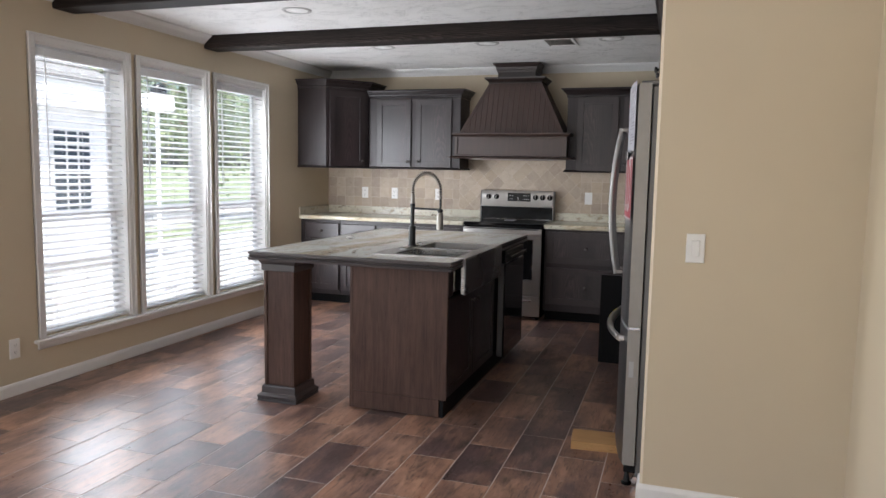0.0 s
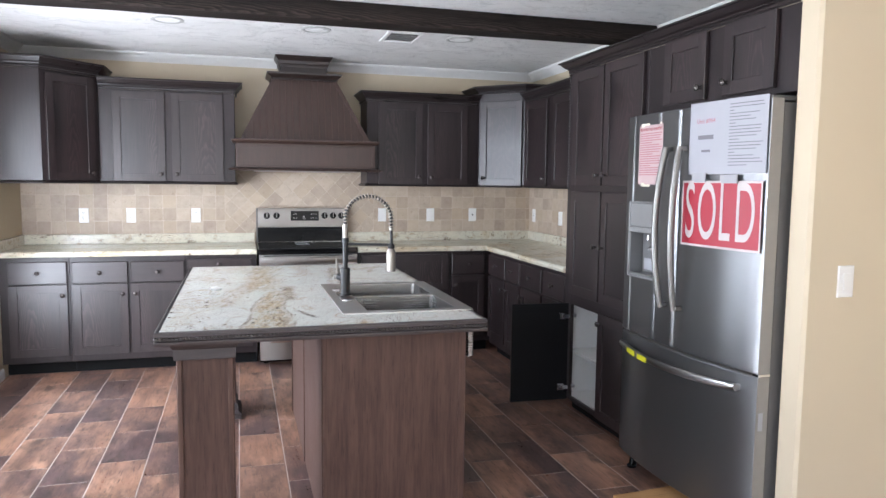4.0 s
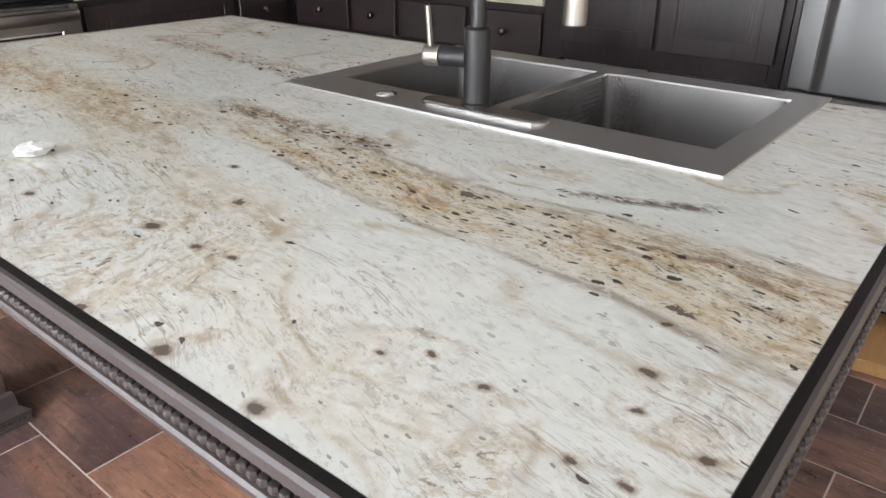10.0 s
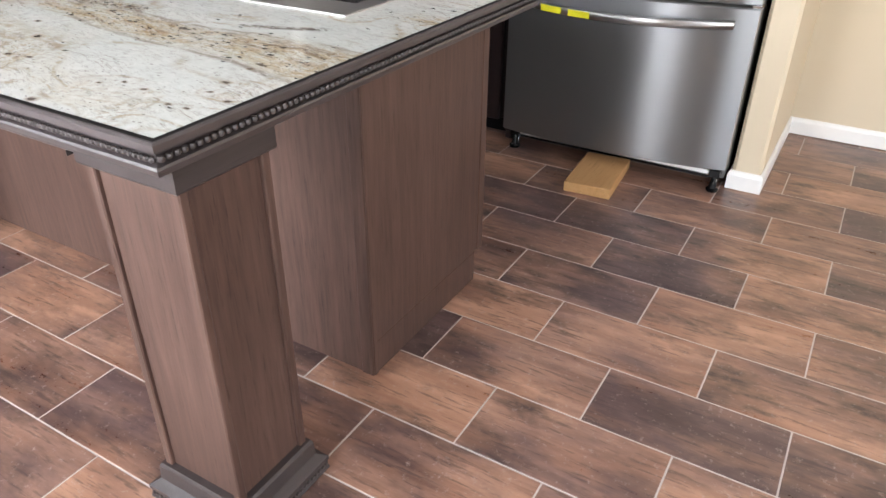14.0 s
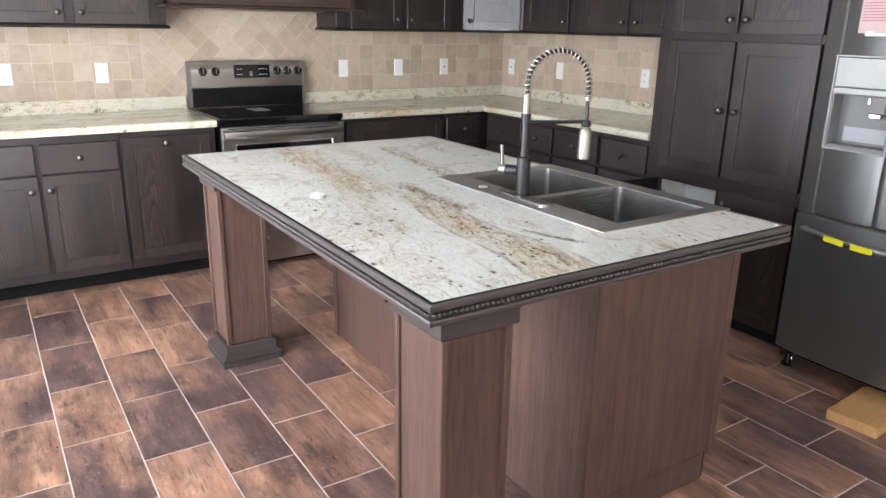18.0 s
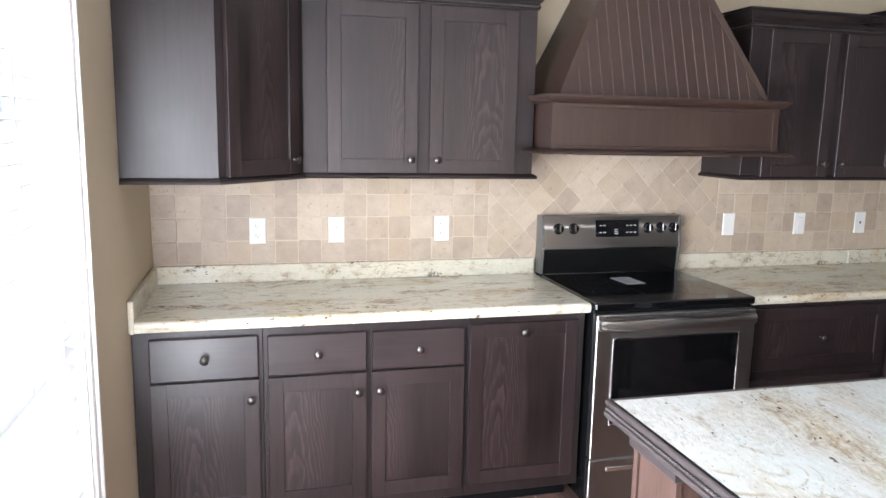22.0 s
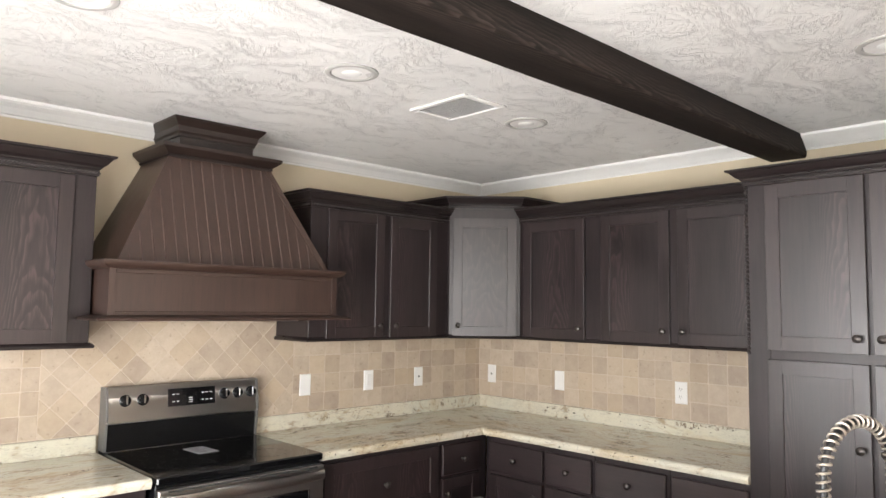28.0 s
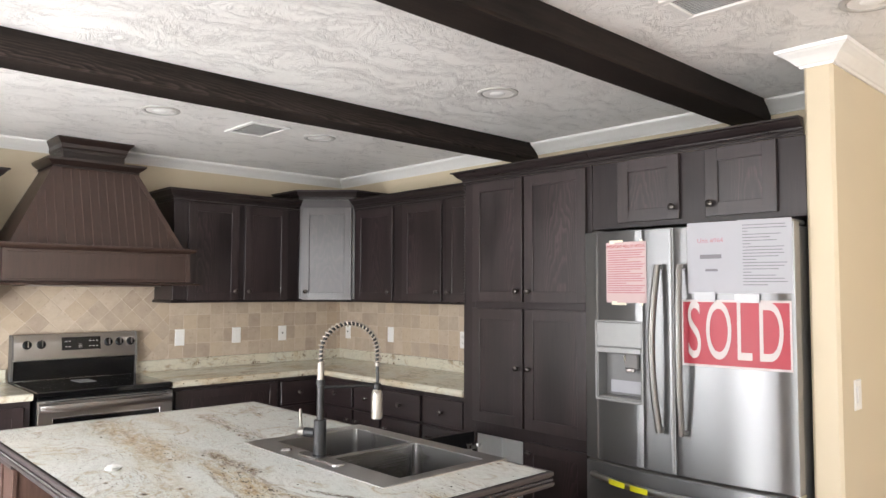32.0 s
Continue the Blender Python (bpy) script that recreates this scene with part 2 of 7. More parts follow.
        ochre = most(ochre, n.math("MULTIPLY", most(main, pale, n.math("MULTIPLY", side, 0.9), n.math("MULTIPLY", near, 0.8), n.math("MULTIPLY", back, 0.5)), both(n.span(n.math("ADD", veins, mott), 0.80, 1.06, 0.25, 1.0), n.span(n.noise(flow(bent, 0.5), 7.0, 4, 0.6), 0.36, 0.54, 0.35, 1.0))), n.math("MULTIPLY", ring, 0.22), both(left, n.span(n.noise(loose, 16.0, 5, 0.66), 0.49, 0.62), 0.55))
        dark = most(dark, n.math("MULTIPLY", main, 0.62), n.math("MULTIPLY", near, 0.8), streak, n.math("MULTIPLY", back, 0.8), n.math("MULTIPLY", side, 0.55), n.math("MULTIPLY", pale, 0.3))
    col = n.mix(n.span(cloud, 0.35, 0.68), *(((0.665, 0.700, 0.672), (0.722, 0.728, 0.690)) if bands else ((0.635, 0.625, 0.52), (0.675, 0.625, 0.50))))
    tan = n.noise(flow(loose, 0.30), 4.4, 6, 0.66)
    col = n.mix(n.math("MULTIPLY", n.span(tan, 0.52, 0.66), 0.30), col, (0.64, 0.60, 0.49))
    col = n.mix(n.math("MULTIPLY", n.span(veins, 0.53, 0.68), 0.26), col, (0.46, 0.45, 0.43))
    col = n.mix(n.math("MULTIPLY", ochre, 0.90), col, (0.54, 0.425, 0.245))
    col = n.mix(both(ochre, n.span(mott, 0.51, 0.61), 0.58), col, (0.33, 0.215, 0.11))
    col = n.mix(both(ochre, n.span(veins, 0.44, 0.36), 0.60), col, (0.70, 0.62, 0.49))
    col = n.mix(both(dark, n.span(veins, 0.53, 0.61), 0.85), col, (0.105, 0.062, 0.040))
    if bands:
        col = n.mix(both(most(streak, n.math("MULTIPLY", near, 0.75)), n.span(mott, 0.46, 0.56), 0.85), col, (0.095, 0.058, 0.040))
        col = n.mix(both(most(n.math("MULTIPLY", ring, 0.7), left), n.span(n.noise(loose, 70.0, 5, 0.7), 0.50, 0.57), 0.50), col, (0.40, 0.31, 0.20))
        col = n.mix(both(ring, n.span(veins, 0.44, 0.56), 0.55), col, (0.27, 0.185, 0.12))
        col = n.mix(both(left, n.span(n.noise(loose, 80.0, 5, 0.72), 0.59, 0.63), 0.75), col, (0.17, 0.115, 0.075))
    if not bands:
        blot = n.noise(flow(bent, 0.45), 11.0, 5, 0.62)
        col = n.mix(both(n.span(blot, 0.57, 0.66), n.span(mott, 0.44, 0.56), 0.70), col, (0.27, 0.17, 0.095))
        knot = n.noise(flow(bent, 0.28), 15.0, 4, 0.60)
        col = n.mix(both(n.span(knot, 0.58, 0.64), n.span(n.noise(bent, 60.0, 4, 0.7), 0.46, 0.56), 0.85), col, (0.12, 0.070, 0.042))
    # flowing hair veins, then the contours of slow swirls
    for vec, scale, along, thin, strength, tint in ((bent, 13.0, 0.09, 0.007, 0.60, (0.19, 0.13, 0.09)), (bent, 42.0, 0.06, 0.011, 0.36, (0.24, 0.20, 0.175)), (bent, 95.0, 0.12, 0.014, 0.42, (0.17, 0.145, 0.125))):
        gate = n.math("MAXIMUM", n.span(n.noise(vec, 2.5 + scale * 0.08, 3, 0.5), 0.46, 0.62), n.math("MULTIPLY", dark, 0.9))
        col = n.mix(both(ridge(n.noise(flow(vec, along), scale, 5, 0.66), thin), gate, strength), col, tint)
    turns = n.math("FRACT", n.math("MULTIPLY", n.noise(flow(loose, 0.6), 2.4, 2, 0.45), 15.0))
    col = n.mix(both(n.span(n.math("ABSOLUTE", n.math("SUBTRACT", turns, 0.5)), 0.15, 0.02), n.span(mott, 0.42, 0.56), n.span(n.noise(base, 3.4, 2), 0.42, 0.54), 0.66), col, (0.40, 0.31, 0.19))
    if bands:
        col = n.mix(n.math("MULTIPLY", rims, 0.50), col, (0.16, 0.095, 0.06))
    grit = n.noise(flow(bent, 0.42), 210.0, 3, 0.7)
    patch = n.math("MAXIMUM", dark, n.span(clump, 0.64, 0.76, 0.0 if bands else 0.12, 0.55))
    col = n.mix(both(n.span(grit, 0.575, 0.625), patch, 0.92), col, (0.065, 0.045, 0.034))
    dust = n.noise(flow(bent, 0.30), 150.0, 4, 0.75)
    col = n.mix(both(n.span(dust, 0.575, 0.605), n.span(cloud, 0.30, 0.60, 0.3, 1.0), 0.36 if bands else 0.22), col, (0.25, 0.225, 0.20))
    col = n.mix(both(n.span(dust, 0.46, 0.38), ochre, 0.55), col, (0.74, 0.66, 0.53))
    fine = n.noise(flow(bent, 0.55), 75.0, 5, 0.75)
    col = n.mix(n.math("MULTIPLY", n.span(fine, 0.56, 0.62), 0.20 if bands else 0.10), col, (0.46, 0.44, 0.405))
    col = n.mix(n.math("MULTIPLY", n.span(fine, 0.47, 0.38), 0.45 if bands else 0.0), col, (0.80, 0.80, 0.765))

    def garnets(scale, least, radius, strength, along=0.7, crowd=0.13):
        v = n.node("ShaderNodeTexVoronoi", Vector=flow(bent, along), Scale=scale)
        pick = n.node("ShaderNodeSeparateColor", Color=v.outputs["Color"])
        chance = n.math("ADD", pick.outputs[0], n.math("MAXIMUM", n.math("MULTIPLY", dark, crowd), n.math("MULTIPLY", n.span(clump, 0.56, 0.70), 0.015 if bands else 0.06)))
        ragged = n.math("ADD", v.outputs["Distance"], n.math("MULTIPLY", n.math("SUBTRACT", speck, 0.5), 0.55))
        inside = n.span(ragged, radius, radius * 0.75)
        return both(inside, n.math("GREATER_THAN", chance, least), strength)

    col = n.mix(garnets(26.0, 0.985 if bands else 0.968, 0.42, 0.40, 0.80), col, (0.42, 0.29, 0.19))
    col = n.mix(garnets(130.0, 0.950 if bands else 0.935, 0.28, 0.50, 0.34, 0.05), col, (0.21, 0.19, 0.175))
    col = n.mix(garnets(190.0, 0.970, 0.30, 0.60, 0.45, 0.30), col, (0.085, 0.07, 0.058))
    col = n.mix(garnets(100.0, 0.972 if bands else 0.945, 0.28, 0.95, 0.42, 0.50), col, (0.075, 0.062, 0.052))
    col = n.mix(garnets(60.0, 0.988 if bands else 0.965, 0.27, 0.95, 0.55, 0.30), col, (0.05, 0.043, 0.036))
    col = n.mix(garnets(30.0, 0.985 if bands else 0.970, 0.20, 0.85, 0.40), col, (0.085, 0.066, 0.05))
    col = n.mix(garnets(26.0, 0.985 if bands else 0.968, 0.20, 0.88, 0.80), col, (0.10, 0.08, 0.06))
    if bands:
        near_by = n.node("ShaderNodeSeparateXYZ", Vector=pushed(base, 110.0, 0.010))
        for gx, gy, r in ((-0.385, -0.898, 0.0085), (-0.432, -0.912, 0.0060), (-0.450, -0.968, 0.0065), (-0.503, -0.938, 0.0062), (-0.505, -0.901, 0.0055), (-0.469, -0.758, 0.0055), (-0.598, -0.592, 0.0120), (-0.294, -0.268, 0.0080), (-0.597, -0.707, 0.0100), (-0.492, -0.725, 0.0050), (-0.471, -0.448, 0.0090), (-0.471, -0.365, 0.0120), (-0.464, -0.497, 0.0070), (-0.512, -0.163, 0.0090), (-0.310, -0.880, 0.0065), (-0.477, -0.813, 0.0065), (-0.132, -0.015, 0.0090)):
            dx, dy = n.math("SUBTRACT", near_by.outputs[0], gx), n.math("SUBTRACT", near_by.outputs[1], gy)
            far = n.math("SQRT", n.math("ADD", n.math("MULTIPLY", n.math("MULTIPLY", dx, dx), 1.5), n.math("MULTIPLY", n.math("MULTIPLY", dy, dy), 0.7)))
            col = n.mix(n.span(far, r * 1.45, r * 0.9, 0.0, 0.55), col, (0.33, 0.25, 0.175))
            col = n.mix(n.span(far, r * 0.85, r * 0.5, 0.0, 0.85), col, (0.085, 0.062, 0.048))
    n.set("Base Color", col)
    n.set("Roughness", n.span(mott, 0.3, 0.7, 0.15, 0.24))
    return n.mat


DARK, DARK2 = (0.0066, 0.0036, 0.0038), (0.0610, 0.0370, 0.0380)
BROWN, BROWN2 = (0.044, 0.0255, 0.0205), (0.206, 0.124, 0.098)
wood_z = stained_wood("espresso_oak_upright", DARK, DARK2, "z")
frame_z = stained_wood("espresso_laminate_frame", (0.0085, 0.0060, 0.0064), (0.0560, 0.0372, 0.0385), "z", 0.38, 0.7, 0.50)
panel_z = stained_wood("espresso_oak_panel", DARK, DARK2, "z", arches=1.0)
wood_x = stained_wood("espresso_oak_across", DARK, DARK2, "x")
wood_y = stained_wood("espresso_oak_along", DARK, DARK2, "y")
brown_z = stained_wood("brown_stain_upright", BROWN, BROWN2, "z", 0.48, 1.2, 0.22)
trim_x = stained_wood("dark_trim_across", (0.012, 0.0085, 0.0085), (0.042, 0.031, 0.031), "x", 0.30, 0.5, 0.5)
trim_y = stained_wood("dark_trim_along", (0.012, 0.0085, 0.0085), (0.042, 0.031, 0.031), "y", 0.30, 0.5, 0.5)
isl_trim = stained_wood("worn_island_trim", (0.034, 0.027, 0.027), (0.105, 0.087, 0.087), "x", 0.36, 0.8, 0.85)
bead_trim = stained_wood("worn_bead_trim", (0.026, 0.0195, 0.019), (0.098, 0.079, 0.077), "x", 0.42, 0.8, 0.55)
edge_black = stained_wood("black_top_edge", (0.006, 0.005, 0.005), (0.018, 0.0145, 0.0145), "x", 0.5, 0.8, 0.2)
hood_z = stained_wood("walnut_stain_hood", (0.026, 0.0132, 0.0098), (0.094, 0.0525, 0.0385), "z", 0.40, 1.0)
hood_dark = stained_wood("espresso_stain_crown", (0.010, 0.0058, 0.0048), (0.050, 0.030, 0.024), "x", 0.34, 0.7, 0.6)
# worn bead stain; its paler tone also paints the right batten's highlight
bead_z = stained_wood("worn_bead_lit_edge", (0.045, 0.025, 0.019), (0.125, 0.074, 0.056), "z", 0.42, 0.5)
beam_wood = stained_wood("rough_dark_beam", (0.0032, 0.0022, 0.0019), (0.060, 0.045, 0.039), "x", 0.62, 2.0, 0.16, 0.9)
kick_black = plain("black_toe_kick", (0.0055, 0.0055, 0.0065), 0.6)
kick_black.node_tree.nodes["Principled BSDF"].inputs["Specular IOR Level"].default_value = 0.2
island_top = stone_top("granite_print_island", 12.4, True)
counter_x = stone_top("granite_print_along_wall", 84)
counter_y = stone_top("granite_print_side_wall", 4)
knob_metal = plain("dark_pewter", (0.10, 0.09, 0.085), 0.32, 0.9)
white_paint = plain("white_trim_paint", (0.78, 0.77, 0.75), 0.4, 0, 0.03)
white_plastic = plain("white_plastic", (0.80, 0.79, 0.77), 0.35, 0, 0.02)
dark_slot = plain("dark_slot", (0.03, 0.03, 0.03), 0.6)
black_gloss = plain("black_glass", (0.004, 0.004, 0.0045), 0.05)
black_matte = plain("black_enamel", (0.006, 0.006, 0.0065), 0.22)
black_matte.node_tree.nodes["Principled BSDF"].inputs["Specular IOR Level"].default_value = 0.25
faucet_black = plain("matte_black_faucet", (0.009, 0.009, 0.010), 0.42)
chrome = plain("chrome", (0.75, 0.75, 0.76), 0.12, 1.0, 0.02)
nickel = plain("brushed_nickel", (0.33, 0.31, 0.28), 0.42, 1.0, 0.04)
spring_wire = plain("spring_wire", (0.46, 0.41, 0.35), 0.40, 0.8, 0.04)
fridge_side = plain("grey_fridge_side", (0.16, 0.155, 0.15), 0.45, 0.3)
white_inside = plain("white_melamine", (0.75, 0.75, 0.74), 0.4, 0, 0.04)
paper = plain("paper", (0.37, 0.37, 0.40), 0.6, 0, 0.02)
pink_paper = plain("pink_paper", (0.50, 0.37, 0.37), 0.6, 0, 0.03)
red_print = plain("red_print", (0.34, 0.014, 0.032), 0.45, 0, 0.04)
red_ink = plain("red_ink", (0.36, 0.035, 0.05), 0.6)
pale_red_ink = plain("pale_red_ink", (0.40, 0.17, 0.19), 0.6)
white_print = plain("white_print", (0.52, 0.46, 0.455), 0.5, 0, 0.02)
grey_ink = plain("grey_ink", (0.17, 0.165, 0.18), 0.6)
yellow_tape = plain("yellow_sticker", (0.75, 0.72, 0.02), 0.45)
clear_tape = plain("tape", (0.40, 0.40, 0.42), 0.25)


def brushed(name, colour, axis, rough=0.30):
    n = Nodes(name, rough, 1.0)
    stretch = {"x": (0.01, 1, 1), "y": (1, 0.01, 1), "z": (1, 1, 0.01)}[axis]
    lines = n.noise(n.coords(stretch), 420.0, 3, 0.6)
    smear = n.noise(n.coords(), 2.0, 4)
    n.set("Base Color", n.mix(lines, tuple(c * 0.96 for c in colour), colour))
    n.set("Roughness", n.span(n.math("ADD", n.math("MULTIPLY", lines, 0.4), smear), 0.4, 1.0, rough - 0.015, rough + 0.02))
    n.set("Anisotropic", 0.92)
    n.set("Anisotropic Rotation", 0.25)
    tangent = n.tree.nodes.new("ShaderNodeTangent")
    tangent.direction_type, tangent.axis = "RADIAL", "Z"
    n.set("Tangent", tangent.outputs[0])
    return n.mat


steel_y = brushed("brushed_steel_fridge", (0.235, 0.235, 0.24), "y", 0.33)
steel_x = brushed("brushed_steel_range", (0.50, 0.485, 0.47), "x", 0.34)
for m, mirror in ((steel_y, 0.88),):
    m.node_tree.nodes["Principled BSDF"].inputs["Metallic"].default_value = mirror
handle_steel = brushed("satin_grey_handle", (0.26, 0.25, 0.24), "z", 0.34)
drawer_steel = brushed("bright_drawer_handle", (0.50, 0.49, 0.48), "y", 0.34)
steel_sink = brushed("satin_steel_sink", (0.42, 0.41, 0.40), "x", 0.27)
# same steel as the bowls, its colour lightened for light on the deck
steel_deck = brushed("satin_steel_deck_lit", (0.60, 0.59, 0.58), "x", 0.36)
steel_deck.node_tree.nodes["Principled BSDF"].inputs["Anisotropic"].default_value = 0.25
steel_sink.node_tree.nodes["Principled BSDF"].inputs["Anisotropic"].default_value = 0.25


def wall_paint(name, colour):
    n = Nodes(name, 0.62)
    v = n.coords()
    orange_peel, patch = n.noise(v, 190.0, 3), n.noise(v, 0.9, 4)
    n.set("Base Color", n.mix(n.span(patch, 0.3, 0.7), tuple(c * 0.96 for c in colour), tuple(c * 1.03 for c in colour)))
    n.bump(orange_peel, 0.12, 0.002)
    return n.mat


tan_paint = wall_paint("tan_wall_paint", (0.595, 0.508, 0.368))


def stomp_ceiling():
    n = Nodes("stomped_ceiling_plaster", 0.55)
    v = n.coords()
    warp = n.node("ShaderNodeTexNoise", Vector=v, Scale=3.0, Detail=4.0)
    push = n.tree.nodes.new("ShaderNodeVectorMath")
    push.operation = "MULTIPLY_ADD"
    n.plug(push.inputs[0], warp.outputs["Color"]), n.plug(push.inputs[1], (0.5, 0.5, 0)), n.plug(push.inputs[2], v)
    crow = n.node("ShaderNodeMapping", Vector=push.outputs[0], Scale=(0.50, 1.0, 1.0)).outputs[0]
    ridges = n.span(n.math("ABSOLUTE", n.math("SUBTRACT", n.noise(crow, 42.0, 5, 0.64), 0.5)), 0.085, 0.0)
    where = n.span(n.noise(crow, 11.0, 3, 0.55), 0.38, 0.54)
    fleck = n.noise(crow, 60.0, 3, 0.6)
    height = n.math("ADD", n.math("MULTIPLY", ridges, n.math("MULTIPLY_ADD", where, 0.86, 0.10)), n.math("MULTIPLY", fleck, 0.40))
    n.set("Base Color", n.mix(n.span(n.noise(v, 1.6, 3), 0.35, 0.65), (0.80, 0.785, 0.765), (0.86, 0.845, 0.825)))
    n.set("Roughness", n.span(n.math("MULTIPLY", ridges, where), 0, 1, 0.55, 0.22))
    n.bump(height, 0.64, 0.0055)
    return n.mat


ceiling_plaster = stomp_ceiling()


def floor_tile():
    """Porcelain plank tile printed as weathered timber; each tile has its own tone and its own stretch of grain."""
    n = Nodes("timber_print_porcelain", 0.34)
    shift = n.random_shift(30.0)
    v = n.coords((1, 0.10, 1), move=shift)
    soft = n.coords((1, 0.42, 1), move=shift)
    grain, pores, cloud, edge = n.noise(v, 22.0, 5, 0.62, 0.4), n.noise(v, 95.0, 3, 0.6), n.noise(soft, 5.0, 5, 0.60), n.noise(soft, 9.0, 5, 0.65)
    tone = n.math("FRACT", n.math("MULTIPLY", n.random(), 7.31))
    warm = n.span(n.math("ADD", n.math("MULTIPLY", cloud, 2.0), n.math("MULTIPLY", tone, 0.55)), 1.02, 1.60)
    base = n.mix(warm, (0.066, 0.038, 0.035), (0.315, 0.160, 0.102))
    worn = n.mix(warm, (0.165, 0.103, 0.096), (0.520, 0.305, 0.205))
    col = n.mix(n.span(grain, 0.34, 0.70), base, worn)
    burn = n.math("MULTIPLY", n.span(edge, 0.48, 0.64), n.span(grain, 0.34, 0.60))
    col = n.mix(n.math("MULTIPLY", burn, 0.88), col, (0.036, 0.023, 0.020))
    col = n.mix(n.math("MULTIPLY", n.span(pores, 0.56, 0.66), 0.55), col, (0.045, 0.028, 0.024))
    dust = n.noise(n.coords(move=shift), 60.0, 5, 0.75)
    col = n.mix(n.math("MULTIPLY", n.span(dust, 0.58, 0.70), 0.42), col, (0.48, 0.41, 0.38))
    n.set("Base Color", col)
    n.set("Specular IOR Level", 0.72)
    n.set("Roughness", n.span(n.math("ADD", grain, dust), 0.7, 1.3, 0.26, 0.44))
    n.bump(n.math("ADD", n.math("MULTIPLY", grain, 0.7), n.math("MULTIPLY", pores, -0.4)), 0.20, 0.002)
    return n.mat


def travertine():
    n = Nodes("tumbled_travertine", 0.5)
    shift = n.random_shift(30.0)
    v = n.coords(move=shift)
    cloud, grain, pit = n.noise(v, 14.0, 4, 0.6), n.noise(v, 70.0, 4, 0.65), n.noise(v, 48.0, 2, 0.5)
    tone = n.math("FRACT", n.math("MULTIPLY", n.random(), 9.7))
    pale = n.mix(n.span(tone, 0, 1), (0.435, 0.352, 0.272), (0.555, 0.468, 0.368))
    deep = n.mix(n.span(tone, 0, 1), (0.350, 0.274, 0.210), (0.470, 0.385, 0.295))
    col = n.mix(n.span(n.math("ADD", n.math("MULTIPLY", cloud, 0.7), n.math("MULTIPLY", grain, 0.3)), 0.35, 0.66), deep, pale)
    hue = n.math("FRACT", n.math("MULTIPLY", n.random(), 23.3))
    col = n.mix(n.span(hue, 0.55, 1.0, 0.0, 0.45), col, (0.47, 0.365, 0.245))
    col = n.mix(n.math("MULTIPLY", n.span(pit, 0.65, 0.72), 0.34), col, (0.20, 0.14, 0.10))
    n.set("Base Color", col)
    n.bump(n.math("ADD", n.math("MULTIPLY", grain, 0.5), n.math("MULTIPLY", n.span(pit, 0.62, 0.74), -0.9)), 0.22, 0.002)
    return n.mat


tile_mat, stone_tile = floor_tile(), travertine()
grout = plain("grey_floor_grout", (0.52, 0.46, 0.425), 0.85, 0, 0.16, 0.2, 90)
sand_grout = plain("sand_grout", (0.53, 0.445, 0.355), 0.85, 0, 0.1, 0.2, 90)
pine = stained_wood("raw_pine", (0.42, 0.23, 0.09), (0.66, 0.42, 0.20), "x", 0.55, 0.9, 0.3)


